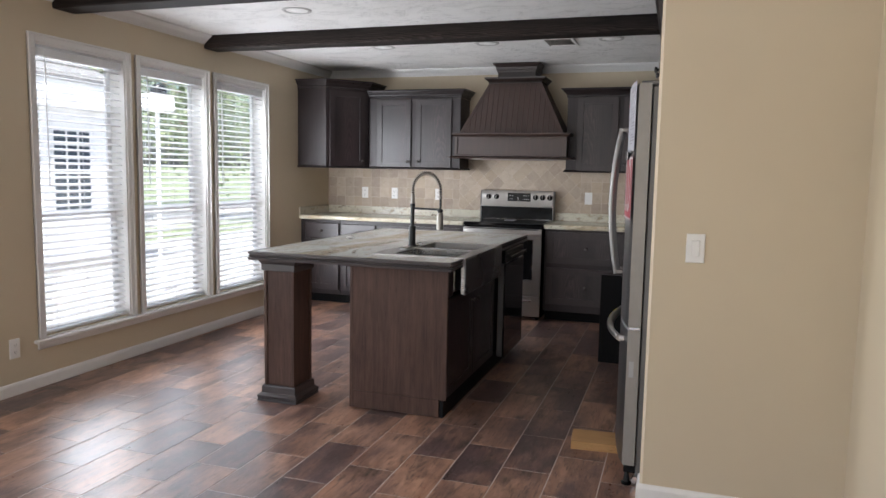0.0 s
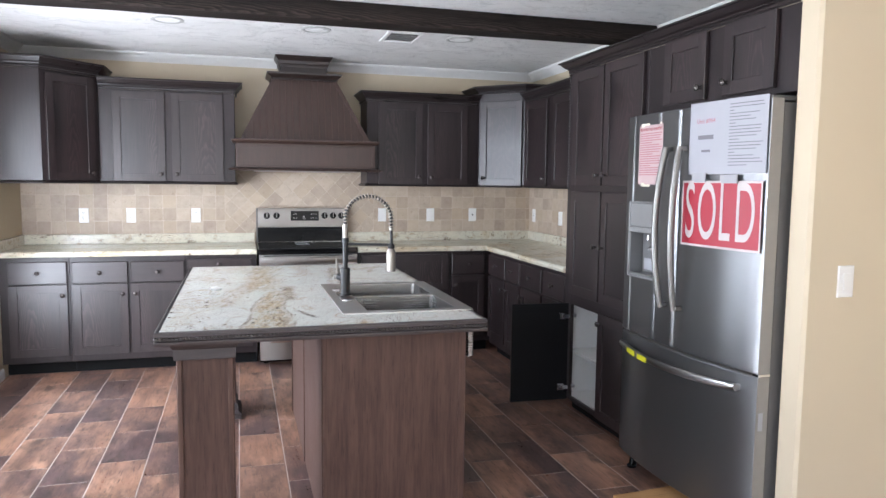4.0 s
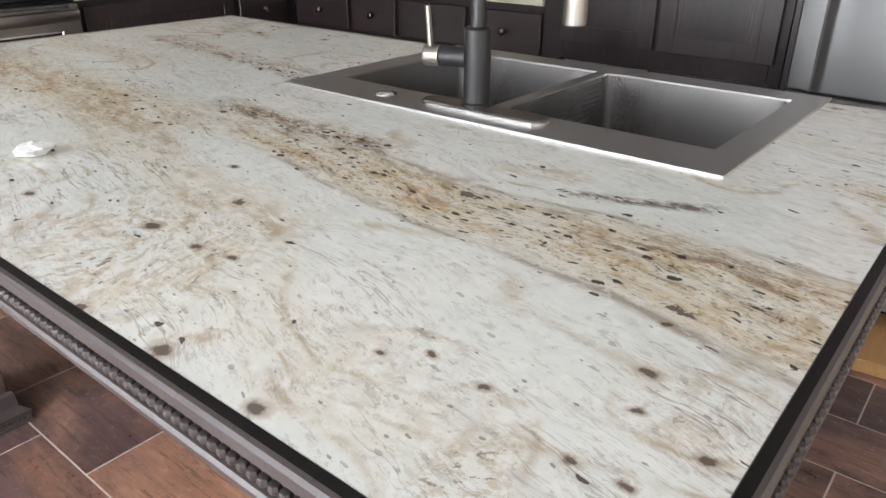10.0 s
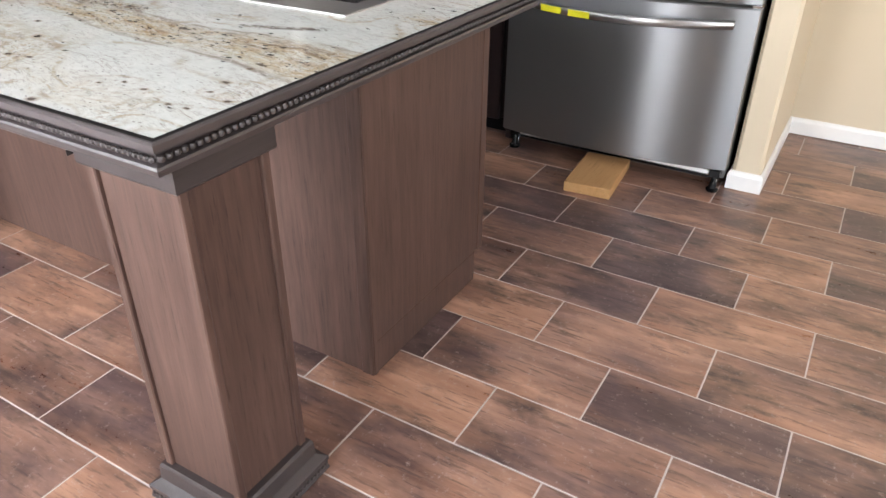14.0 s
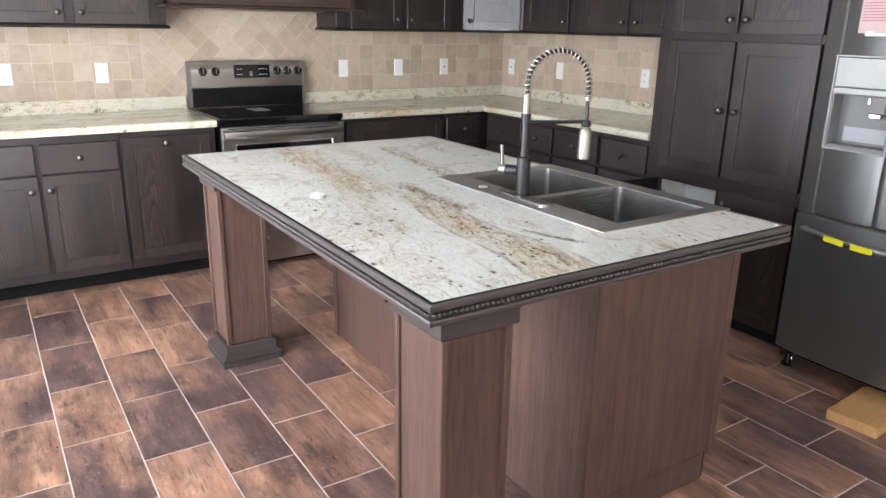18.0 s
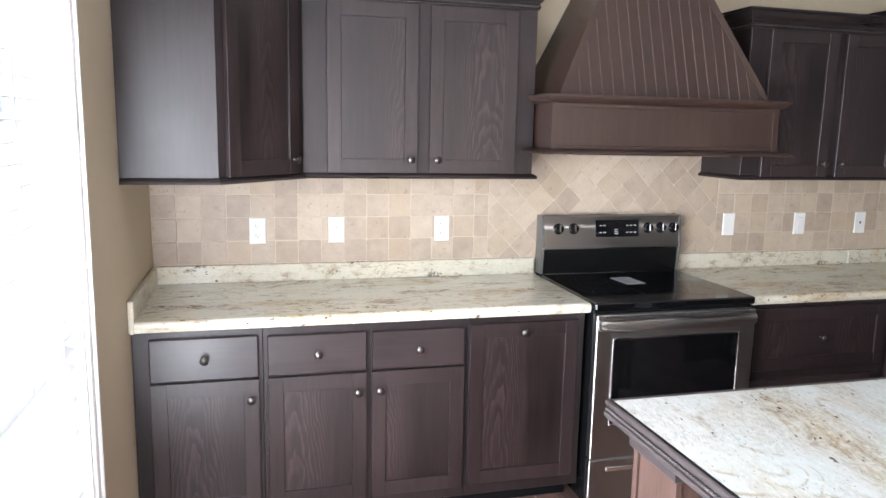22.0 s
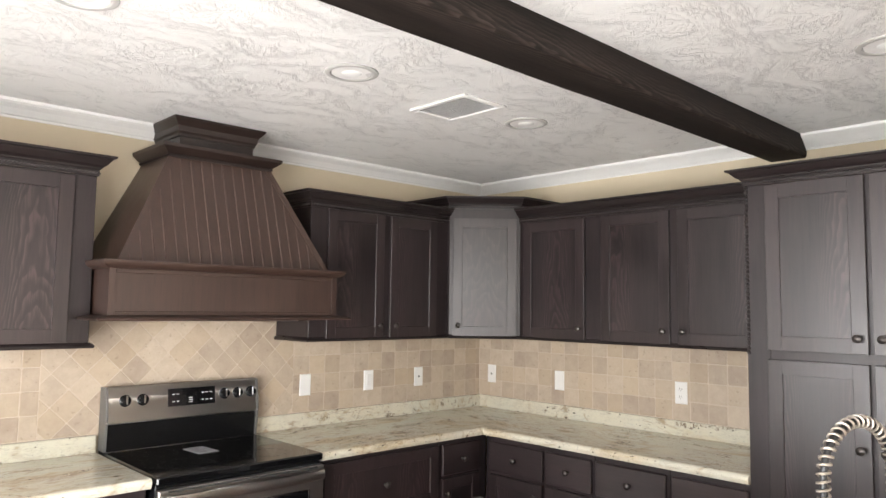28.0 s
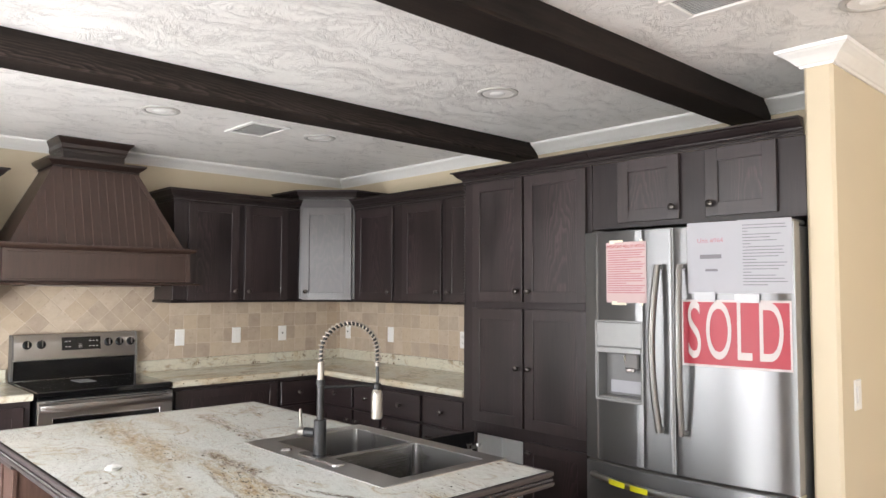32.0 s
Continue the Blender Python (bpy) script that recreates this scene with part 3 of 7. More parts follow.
# ---- geometry ----
class Geo:
    """Collects faces for one mesh. m is the slot of the faces added next, smooth their shading."""

    def __init__(self):
        self.v, self.f, self.slots, self.soft = [], [], [], []
        self.m, self.smooth = 0, False

    def add(self, verts, faces, turn=None):
        k = len(self.v)
        self.v += [turn @ Vector(p) for p in verts] if turn else [Vector(p) for p in verts]
        self.f += [[i + k for i in face] for face in faces]
        self.slots += [self.m] * len(faces)
        self.soft += [self.smooth] * len(faces)
        return self

    def box(self, x0, x1, y0, y1, z0, z1, c=0.0015, turn=None):
        """A box with its edges taken off by c."""
        lo, hi = (min(x0, x1), min(y0, y1), min(z0, z1)), (max(x0, x1), max(y0, y1), max(z0, z1))
        c = min(c, *(0.45 * (h - l) for l, h in zip(lo, hi)))
        verts, index = [], {}
        for sx in (0, 1):
            for sy in (0, 1):
                for sz in (0, 1):
                    s = (sx, sy, sz)
                    for axis in range(3):
                        index[s, axis] = len(verts)
                        verts.append([(hi[k] if s[k] else lo[k]) if k == axis else (hi[k] - c if s[k] else lo[k] + c) for k in range(3)])
        faces = []
        for axis in range(3):
            a, b = [k for k in range(3) if k != axis]
            for side in (0, 1):
                ring = []
                for u, w in ((0, 0), (1, 0), (1, 1), (0, 1)):
                    s = [0, 0, 0]
                    s[axis], s[a], s[b] = side, u, w
                    ring.append(index[tuple(s), axis])
                faces.append(ring if (side == 1) == (axis != 1) else ring[::-1])
            for u in (0, 1):
                for w in (0, 1):
                    s0, s1 = [0, 0, 0], [0, 0, 0]
                    s0[axis], s1[axis] = 0, 1
                    s0[a] = s1[a] = u
                    s0[b] = s1[b] = w
                    s0, s1 = tuple(s0), tuple(s1)
                    quad = [index[s0, a], index[s1, a], index[s1, b], index[s0, b]]
                    faces.append(quad if ((u == w) == (axis != 1)) else quad[::-1])
        for s in {key[0] for key in index}:
            tri = [index[s, 0], index[s, 1], index[s, 2]]
            faces.append(tri if sum(s) % 2 else tri[::-1])
        return self.add(verts, faces, turn)

    def ring(self, loops, closed=False, caps=True):
        """Skins loops of equal length, one after the other."""
        k, n = len(loops[0]), len(loops)
        verts = [p for loop in loops for p in loop]
        faces = []
        for a in range(n if closed else n - 1):
            b = (a + 1) % n
            for i in range(k):
                j = (i + 1) % k
                faces.append([a * k + i, a * k + j, b * k + j, b * k + i])
        if caps and not closed:
            faces += [list(range(k))[::-1], [(n - 1) * k + i for i in range(k)]]
        return self.add(verts, faces)

    def sweep(self, profile, path, closed=False, side=1):
        """Sweeps a profile (out, up) along a level path with mitred corners; out is to the path's right (side 1) or left (-1)."""
        pts = [Vector(p) for p in path]
        loops = []
        for i, p in enumerate(pts):
            before = pts[i - 1] if i or closed else None
            after = pts[(i + 1) % len(pts)] if i + 1 < len(pts) or closed else None
            d0 = (p - before).normalized() if before is not None else (after - p).normalized()
            d1 = (after - p).normalized() if after is not None else d0
            n0, n1 = Vector((d0.y, -d0.x, 0)) * side, Vector((d1.y, -d1.x, 0)) * side
            mid = (n0 + n1).normalized()
            reach = 1 / max(0.3, mid.dot(n0))
            loops.append([p + mid * (reach * out) + Vector((0, 0, up)) for out, up in profile])
        return self.ring(loops, closed)

    def prism(self, outline, z0, z1):
        """An upright piece over a level outline."""
        return self.ring([[(x, y, z) for x, y in outline] for z in (z0, z1)])

    def plate(self, xs, ys, z0, z1, holes=()):
        """One level plate over a grid of cells, with the cells of holes left open."""
        filled = {(i, j) for i in range(len(xs) - 1) for j in range(len(ys) - 1)} - set(holes)
        index, verts, faces = {}, [], []

        def corner(i, j, k):
            if (i, j, k) not in index:
                index[i, j, k] = len(verts)
                verts.append((xs[i], ys[j], (z0, z1)[k]))
            return index[i, j, k]

        for i, j in sorted(filled):
            for k in (0, 1):
                faces.append([corner(i, j, k), corner(i + 1, j, k), corner(i + 1, j + 1, k), corner(i, j + 1, k)])
            for di, dj, p, q in ((-1, 0, (0, 0), (0, 1)), (1, 0, (1, 0), (1, 1)), (0, -1, (0, 0), (1, 0)), (0, 1, (0, 1), (1, 1))):
                if (i + di, j + dj) not in filled:
                    faces.append([corner(i + p[0], j + p[1], 0), corner(i + q[0], j + q[1], 0), corner(i + q[0], j + q[1], 1), corner(i + p[0], j + p[1], 1)])
        return self.add(verts, faces)

    def lathe(self, profile, at, axis=(0, 0, 1), n=16):
        """Turns a profile (radius, height) about an axis."""
        turn = Vector(axis).to_track_quat("Z", "Y").to_matrix()
        loops = [[Vector(at) + turn @ Vector((r * math.cos(2 * math.pi * i / n), r * math.sin(2 * math.pi * i / n), h)) for i in range(n)] for r, h in profile]
        self.smooth = True
        self.ring(loops)
        self.smooth = False
        return self

    def tube(self, path, radius, n=10, squash=1.0):
        pts = [Vector(p) for p in path]
        normal, loops = None, []
        for i, p in enumerate(pts):
            d = (pts[min(i + 1, len(pts) - 1)] - pts[max(i - 1, 0)]).normalized()
            if normal is None:
                normal = d.orthogonal().normalized()
            normal = (normal - d * normal.dot(d)).normalized()
            other = d.cross(normal)
            r = radius(i / (len(pts) - 1)) if callable(radius) else radius
            loops.append([p + r * (math.cos(2 * math.pi * k / n) * normal + squash * math.sin(2 * math.pi * k / n) * other) for k in range(n)])
        self.smooth = True
        self.ring(loops)
        self.smooth = False
        return self

    def mesh(self, name, origin=(0, 0, 0)):
        data = bpy.data.meshes.new(name)
        o = Vector(origin)
        data.from_pydata([tuple(p - o) for p in self.v], [], self.f)
        data.polygons.foreach_set("material_index", self.slots)
        data.polygons.foreach_set("use_smooth", self.soft)
        bm = bmesh.new()
        bm.from_mesh(data)
        bmesh.ops.recalc_face_normals(bm, faces=bm.faces)
        bm.to_mesh(data)
        bm.free()
        if any(self.soft):
            data.set_sharp_from_angle(angle=radians(38))
        return data


BASES = {}


def thing(name, at, label, category, group=""):
    """An Empty at a thing's base, under which its parts are built."""
    ob = new(name)
    ob.location, ob.empty_display_size = at, 0.1
    BASES[ob.name] = Vector(at)
    return tagged(ob, label, category, group)


def part(name, geo, mats, parent, label=""):
    """One mesh under a thing or a part, from faces in the room's own coordinates."""
    base = BASES[parent.name]
    ob = new(name, geo.mesh(name, base))
    for m in mats if isinstance(mats, (list, tuple)) else [mats]:
        ob.data.materials.append(m)
    ob.parent = parent
    BASES[ob.name] = base
    return tagged(ob, label)


def single(name, geo, mats, at, label, category, group="", kind=""):
    """A thing that is one mesh."""
    ob = new(name, geo.mesh(name, at))
    ob.location = at
    for m in mats if isinstance(mats, (list, tuple)) else [mats]:
        ob.data.materials.append(m)
    BASES[ob.name] = Vector(at)
    return tagged(ob, label, category, group, kind)


def structure(name, geo, mats, label=""):
    return single(name, geo, mats, (0, 0, 0), label, "", kind="structure")


def face_turn(at, out):
    """From (along, outward, up) on a front to the room: out is where the front faces."""
    o = Vector((out[0], out[1], 0)).normalized()
    along = Vector((-o.y, o.x, 0))
    m = Matrix((along, o, Vector((0, 0, 1)))).transposed().to_4x4()
    return Matrix.Translation(at) @ m


KNOB = Geo().lathe([(0.0, 0), (0.009, 0), (0.0075, 0.004), (0.006, 0.012), (0.011, 0.017), (0.0155, 0.021), (0.016, 0.025), (0.012, 0.029), (0.0, 0.031)], (0, 0, 0), (0, 1, 0), 14).mesh("knob")
KNOB.materials.append(knob_metal)


def add_knob(parent, turn, along, out, up):
    ob = new("knob", KNOB)
    ob.parent = parent
    m = turn @ Matrix.Translation((along, out, up))
    ob.matrix_local = Matrix.Translation(-BASES[parent.name]) @ m
    return ob


def front(parent, name, turn, a0, a1, z0, z1, knob=None, mats=(wood_z, wood_x), rail=0.057, thick=0.02, flat=False):
    """A cabinet door or drawer front on the plane of turn: a sunk panel with its stiles and rails, or a slab."""
    g = Geo()
    if flat:
        g.m = 1
        g.box(a0, a1, 0.001, thick, z0, z1, 0.004, turn)
        door = part(name, g, mats, parent)
    else:
        door = part(name, g.box(a0 + rail - 0.004, a1 - rail + 0.004, 0.003, thick - 0.008, z0 + rail - 0.004, z1 - rail + 0.004, 0.001, turn), [panel_z if mats[0] is wood_z else mats[0]], parent)
        for a in (a0, a1 - rail):
            part("stile", Geo().box(a, a + rail, 0.001, thick, z0, z1, 0.0015, turn), [mats[0]], door)
        for z in (z0, z1 - rail):
            part("rail", Geo().box(a0 + rail - 0.0012, a1 - rail + 0.0012, 0.0012, thick - 0.0003, z, z + rail, 0.0008, turn), [mats[0]], door)
    if knob:
        add_knob(door, turn, knob[0], thick, knob[1])
    return door


PEARL = [(math.cos(a) * math.cos(b), math.sin(a) * math.cos(b), math.sin(b)) for b in (-0.7, 0.0, 0.7) for a in (2 * math.pi * i / 7 for i in range(7))] + [(0, 0, -1), (0, 0, 1)]
PEARL_FACES = [[7 * k + i, 7 * k + (i + 1) % 7, 7 * k + 7 + (i + 1) % 7, 7 * k + 7 + i] for k in (0, 1) for i in range(7)] + [[21, (i + 1) % 7, i] for i in range(7)] + [[22, 14 + i, 14 + (i + 1) % 7] for i in range(7)]


def pearls(geo, path, r=0.005, pitch=0.0136):
    """A row of turned beads along a level path."""
    pts = [Vector(p) for p in path]
    geo.smooth = True
    for p, q in zip(pts, pts[1:]):
        n = max(2, round((q - p).length / pitch))
        for i in range(n):
            c = p.lerp(q, (i + 0.5) / n)
            geo.add([c + Vector(v) * r for v in PEARL], PEARL_FACES)
    geo.smooth = False


def rope(geo, path, r=0.006, pitch=0.016, closed=False):
    """A twisted bead along a level path: short slanted lozenges."""
    pts = [Vector(p) for p in path]
    for p, q in zip(pts, pts[1:]):
        d = q - p
        n = max(2, int(d.length / pitch))
        u = d.normalized()
        for i in range(n):
            c = p + d * ((i + 0.5) / n)
            a, b = c - u * pitch * 0.75 - Vector((0, 0, r)), c + u * pitch * 0.75 + Vector((0, 0, r))
            side = Vector((u.y, -u.x, 0)) * r
            geo.add([a, c + side * 0.9 - u * r * 0.7 + Vector((0, 0, r * 0.2)), b, c - side * 0.9 + u * r * 0.7 - Vector((0, 0, r * 0.2)), c + side * 1.1 + u * r * 0.6, c - side * 1.1 - u * r * 0.6], [[0, 1, 4], [1, 2, 4], [4, 2, 3], [0, 4, 3], [0, 5, 1], [1, 5, 2], [2, 5, 3], [3, 5, 0]])


# ---- the room ----
LEFT, BACK, RIGHT, SOUTH, CEIL = -3.385, 7.765, 0.895, -2.4, 2.44
HALL = 1.0  # the right wall south of the stub
WINDOWS = ((3.940, 4.683), (4.830, 5.575), (5.727, 6.468))
SILL, HEAD = 0.315, 2.112

g = Geo()
ys = [SOUTH - 0.14, 0.3, 2.7] + [y for w in WINDOWS for y in w] + [BACK + 0.14]
for y0, y1 in ((SOUTH - 0.14, 0.3), (2.7, WINDOWS[0][0]), (WINDOWS[0][1], WINDOWS[1][0]), (WINDOWS[1][1], WINDOWS[2][0]), (WINDOWS[2][1], BACK + 0.14)):
    g.box(LEFT - 0.14, LEFT, y0, y1, 0, CEIL, 0)
# the last, at y 0.3 to 2.7, is an assumed, unseen opening
for (y0, y1), z0, z1 in [(w, SILL, HEAD) for w in WINDOWS] + [((0.3, 2.7), 0.37, 2.13)]:
    g.box(LEFT - 0.14, LEFT, y0, y1, 0, z0, 0).box(LEFT - 0.14, LEFT, y0, y1, z1, CEIL, 0)
structure("wall_west", g, tan_paint, "tan painted wall with a row of three tall windows")
structure("wall_north", Geo().box(LEFT, RIGHT + 0.14, BACK, BACK + 0.14, 0, CEIL, 0), tan_paint, "tan painted wall behind the range")
structure("wall_east", Geo().box(RIGHT, RIGHT + 0.14, 3.695, BACK, 0, CEIL, 0), tan_paint, "tan painted wall behind the tall cabinets")
structure("wall_stub", Geo().box(0.23, HALL + 0.2, 3.587, 3.695, 0, CEIL, 0.012), tan_paint, "tan painted stub wall beside the refrigerator")
structure("wall_hall", Geo().box(HALL, HALL + 0.2, SOUTH, 3.587, 0, CEIL, 0), tan_paint, "plain tan painted wall")
g = Geo()
for x0, x1 in ((LEFT, -2.9), (-1.3, -0.7), (0.9, HALL + 0.2)):
    g.box(x0, x1, SOUTH - 0.14, SOUTH, 0, CEIL, 0)
# two unseen openings, assumed for light from the south
for x0, x1 in ((-2.9, -1.3), (-0.7, 0.9)):
    g.box(x0, x1, SOUTH - 0.14, SOUTH, 2.15, CEIL, 0).box(x0, x1, SOUTH - 0.14, SOUTH, 0, 0.25, 0)
structure("wall_south", g, tan_paint, "plain tan painted wall")
CANS = ((-2.162, 6.398), (-1.236, 6.396), (-0.238, 6.402), (-2.172, 4.935), (-0.198, 4.932), (-0.137, 3.342))  # recessed lights
xs = sorted({LEFT - 0.14, HALL + 0.2} | {round(x + s, 4) for x, y in CANS for s in (-0.067, 0.067)})
ys = sorted({SOUTH - 0.14, BACK + 0.14} | {round(y + s, 4) for x, y in CANS for s in (-0.067, 0.067)})
cut = [(i, j) for i in range(len(xs) - 1) for j in range(len(ys) - 1) if any(abs((xs[i] + xs[i + 1]) / 2 - x) < 0.066 and abs((ys[j] + ys[j + 1]) / 2 - y) < 0.066 for x, y in CANS)]
structure("attic", Geo().box(LEFT - 0.14, HALL + 0.2, SOUTH - 0.14, BACK + 0.14, CEIL + 0.125, CEIL + 0.2, 0), ceiling_plaster, "plain board above the ceiling")
structure("ceiling", Geo().plate(xs, ys, CEIL, CEIL + 0.12, cut), ceiling_plaster, "white stomp-textured plaster ceiling")

# crown moulding
CROWN = [(0.0, -0.070), (0.009, -0.070), (0.012, -0.061), (0.019, -0.058), (0.026, -0.050), (0.043, -0.034), (0.060, -0.023), (0.067, -0.019), (0.072, -0.014), (0.077, -0.012), (0.080, 0.0), (0.0, 0.0)]
g = Geo()
g.sweep(CROWN, [(LEFT, SOUTH, CEIL), (LEFT, BACK, CEIL), (RIGHT, BACK, CEIL), (RIGHT, 3.695, CEIL), (0.23, 3.695, CEIL), (0.23, 3.587, CEIL), (HALL, 3.587, CEIL), (HALL, SOUTH, CEIL)])
structure("crown_trim", g, white_paint, "white crown moulding below the ceiling")
# baseboards
BOARD = [(0.0, 0.004), (0.013, 0.004), (0.013, 0.062), (0.009, 0.074), (0.004, 0.080), (0.0, 0.080)]
g = Geo()
g.sweep(BOARD, [(LEFT, SOUTH, 0), (LEFT, 7.14, 0)])
g.sweep(BOARD, [(0.30, 3.695, 0), (0.23, 3.695, 0), (0.23, 3.587, 0), (HALL, 3.587, 0), (HALL, SOUTH, 0)])
structure("baseboard", g, white_paint, "white painted baseboard")

# ceiling beams
for y in (4.09, 5.575):
    g = Geo()
    n = 30
    loops = []
    for i in range(n + 1):
        x = LEFT + (RIGHT - LEFT - 0.002) * i / n + 0.001
        w = 0.003 * noise.noise((x * 3, y, 0.3))
        u = 0.003 * noise.noise((x * 3, y, 7.3))
        loops.append([(x, y + w, CEIL), (x, y + w + 0.002, 2.343 + u), (x, y + 0.008 + w, 2.334 + u), (x, y + 0.172 + u, 2.334 + w), (x, y + 0.18 + u, 2.343 + w), (x, y + 0.18 + u, CEIL)])
    g.ring(loops)
    single("ceiling_beam", g, beam_wood, (0, y, 2.334), "rough dark-stained timber beam across the white ceiling", "beam", "ceiling beams")

# windows with their casings, sashes and blinds
glass_n = Nodes("grey_window_glass", 0.02)
glass_n.set("Transmission Weight", 1.0), glass_n.set("IOR", 1.45), glass_n.set("Base Color", (0.88, 0.90, 0.90))
glass = glass_n.mat
vinyl = plain("white_vinyl", (0.76, 0.77, 0.78), 0.35, 0, 0.03)
slat_n = Nodes("white_blind_slat", 0.4)
slat_n.set("Base Color", slat_n.mix(slat_n.noise(slat_n.coords(), 8, 3), (0.78, 0.78, 0.78), (0.84, 0.84, 0.84)))
slat_n.set("Subsurface Weight", 0.0)
slat_mat = slat_n.mat
for k, (y0, y1) in enumerate(WINDOWS):
    win = thing("window_%d" % (k + 1), (LEFT, y0, SILL), "tall double-hung window with white casing and open white blinds", "window")
    win["kind"] = "structure"
    g = Geo()
    w = 0.050
    # flat casing with a raised outer edge
    for a0, a1, b0, b1 in ((y0 - w, y0, SILL - 0.01, HEAD + 0.046), (y1, y1 + w, SILL - 0.01, HEAD + 0.046), (y0, y1, HEAD, HEAD + 0.046)):
        g.box(LEFT + 0.001, LEFT + 0.014, a0, a1, b0, b1, 0.003)
    for a0, a1, b0, b1 in ((y0 - w, y0 - w + 0.016, SILL - 0.01, HEAD + 0.046), (y1 + w - 0.016, y1 + w, SILL - 0.01, HEAD + 0.046), (y0 - w, y1 + w, HEAD + 0.036, HEAD + 0.052)):
        g.box(LEFT + 0.001, LEFT + 0.022, a0, a1, b0, b1, 0.004)
    # jamb lining
    for a0, a1, b0, b1 in ((y0, y0 + 0.012, SILL, HEAD), (y1 - 0.012, y1, SILL, HEAD), (y0 + 0.012, y1 - 0.012, HEAD - 0.012, HEAD)):
        g.box(LEFT - 0.139, LEFT + 0.004, a0, a1, b0, b1, 0.001)
    part("window_frame", g, white_paint, win)
    g = Geo()
    fx = LEFT - 0.125
    for z0, z1, dx in ((1.045, HEAD - 0.012, -0.012), (SILL, 1.085, 0.012)):
        for a0, a1, b0, b1 in ((y0 + 0.012, y0 + 0.05, z0, z1), (y1 - 0.05, y1 - 0.012, z0, z1), (y0 + 0.05, y1 - 0.05, z0, z0 + 0.04), (y0 + 0.05, y1 - 0.05, z1 - 0.04, z1)):
            g.box(fx + dx, fx + dx + 0.022, a0, a1, b0, b1, 0.002)
    part("sash", g, vinyl, win)
    part("pane", Geo().box(fx - 0.008, fx - 0.004, y0 + 0.05, y1 - 0.05, 1.085, HEAD - 0.05, 0), glass, win).visible_shadow = False
    part("pane", Geo().box(fx + 0.016, fx + 0.020, y0 + 0.05, y1 - 0.05, SILL + 0.04, 1.045, 0), glass, win).visible_shadow = False
    # blind: head rail, slats on ladder cords, bottom rail
    blind = part("blind", Geo().box(LEFT - 0.07, LEFT - 0.012, y0 + 0.016, y1 - 0.016, HEAD - 0.078, HEAD - 0.026, 0.003), vinyl, win, "white faux-wood slatted blind")
    slat = Geo()
    ring = [(-0.024, -0.0013), (0.0, 0.0012), (0.024, -0.0013), (0.024, 0.0010), (0.0, 0.0036), (-0.024, 0.0010)]
    slat.ring([[(a, y, b) for a, b in ring] for y in (y0 + 0.02, y1 - 0.02)])
    data = slat.mesh("slat", (0, y0, 0))
    data.materials.append(slat_mat)
    count = 38
    for i in range(count):
        ob = new("slat", data)
        ob.parent = blind
        z = HEAD - 0.100 - i * (HEAD - SILL - 0.145) / (count - 1)
        droop = random.uniform(-1.2, 1.2)
        ob.matrix_local = Matrix.Translation(Vector((LEFT - 0.041, y0, z)) - BASES[win.name]) @ pose(0, 0, 0, random.uniform(-0.15, 0.15), 17 + droop, 0)
    part("bottom_rail", Geo().box(LEFT - 0.066, LEFT - 0.016, y0 + 0.02, y1 - 0.02, SILL + 0.004, SILL + 0.022, 0.004), vinyl, blind)
    for yy in (y0 + 0.12, (y0 + y1) / 2, y1 - 0.12):
        g = Geo()
        for dx in (-0.064, -0.018):
            g.tube([(LEFT + dx, yy, SILL + 0.02), (LEFT + dx, yy, HEAD - 0.05)], 0.0011, 5)
        part("ladder_cord", g, vinyl, blind)
    part("wand", Geo().tube([(LEFT - 0.010, y0 + 0.09, HEAD - 0.05), (LEFT - 0.008, y0 + 0.092, 1.25)], 0.004, 8), vinyl, blind)
g = Geo().box(LEFT + 0.001, LEFT + 0.045, WINDOWS[0][0] - 0.085, WINDOWS[2][1] + 0.085, SILL - 0.034, SILL - 0.011, 0.005)
for y0, y1 in WINDOWS:
    g.box(LEFT - 0.139, LEFT + 0.002, y0 + 0.001, y1 - 0.001, SILL - 0.016, SILL - 0.0005, 0.001)
g.box(LEFT + 0.001, LEFT + 0.016, WINDOWS[0][0] - 0.06, WINDOWS[2][1] + 0.06, SILL - 0.075, SILL - 0.034, 0.004)
structure("window_sill_trim", g, white_paint, "white window stool below the three windows")

# plain slab under the tiles
structure("floor", Geo().box(LEFT - 0.14, HALL + 0.2, SOUTH - 0.14, BACK + 0.14, -0.15, -0.0010, 0), grout, "timber-look porcelain tile floor with pale grout")


# ---- fitted cabinets ----
def crown_on(parent, path, z, high=0.085, deep=0.06, rope_line=True, mat=trim_x, side=1):
    """A stained crown with a rope bead under it, along the front of a cabinet."""
    s = high / 0.085
    prof = [(0.002, 0.0), (0.007, 0.0), (0.007, 0.026 * s), (0.014, 0.030 * s), (0.016, 0.036 * s), (0.030, 0.046 * s), (0.044, 0.066 * s), (0.047, 0.072 * s), (deep, 0.076 * s), (deep, 0.085 * s), (0.002, 0.085 * s)]
    part("crown", Geo().sweep(prof, [(x, y, z) for x, y in path], side=side), mat, parent)
    if rope_line:
        g = Geo()
        pts = [Vector((x, y, z + 0.013)) for x, y in path]
        for p, q in zip(pts, pts[1:]):
            d = (q - p).normalized()
            o = Vector((d.y, -d.x, 0)) * side * 0.0105
            rope(g, [p + o, q + o], 0.0068, 0.014)
        part("rope_bead", g, isl_trim, parent)


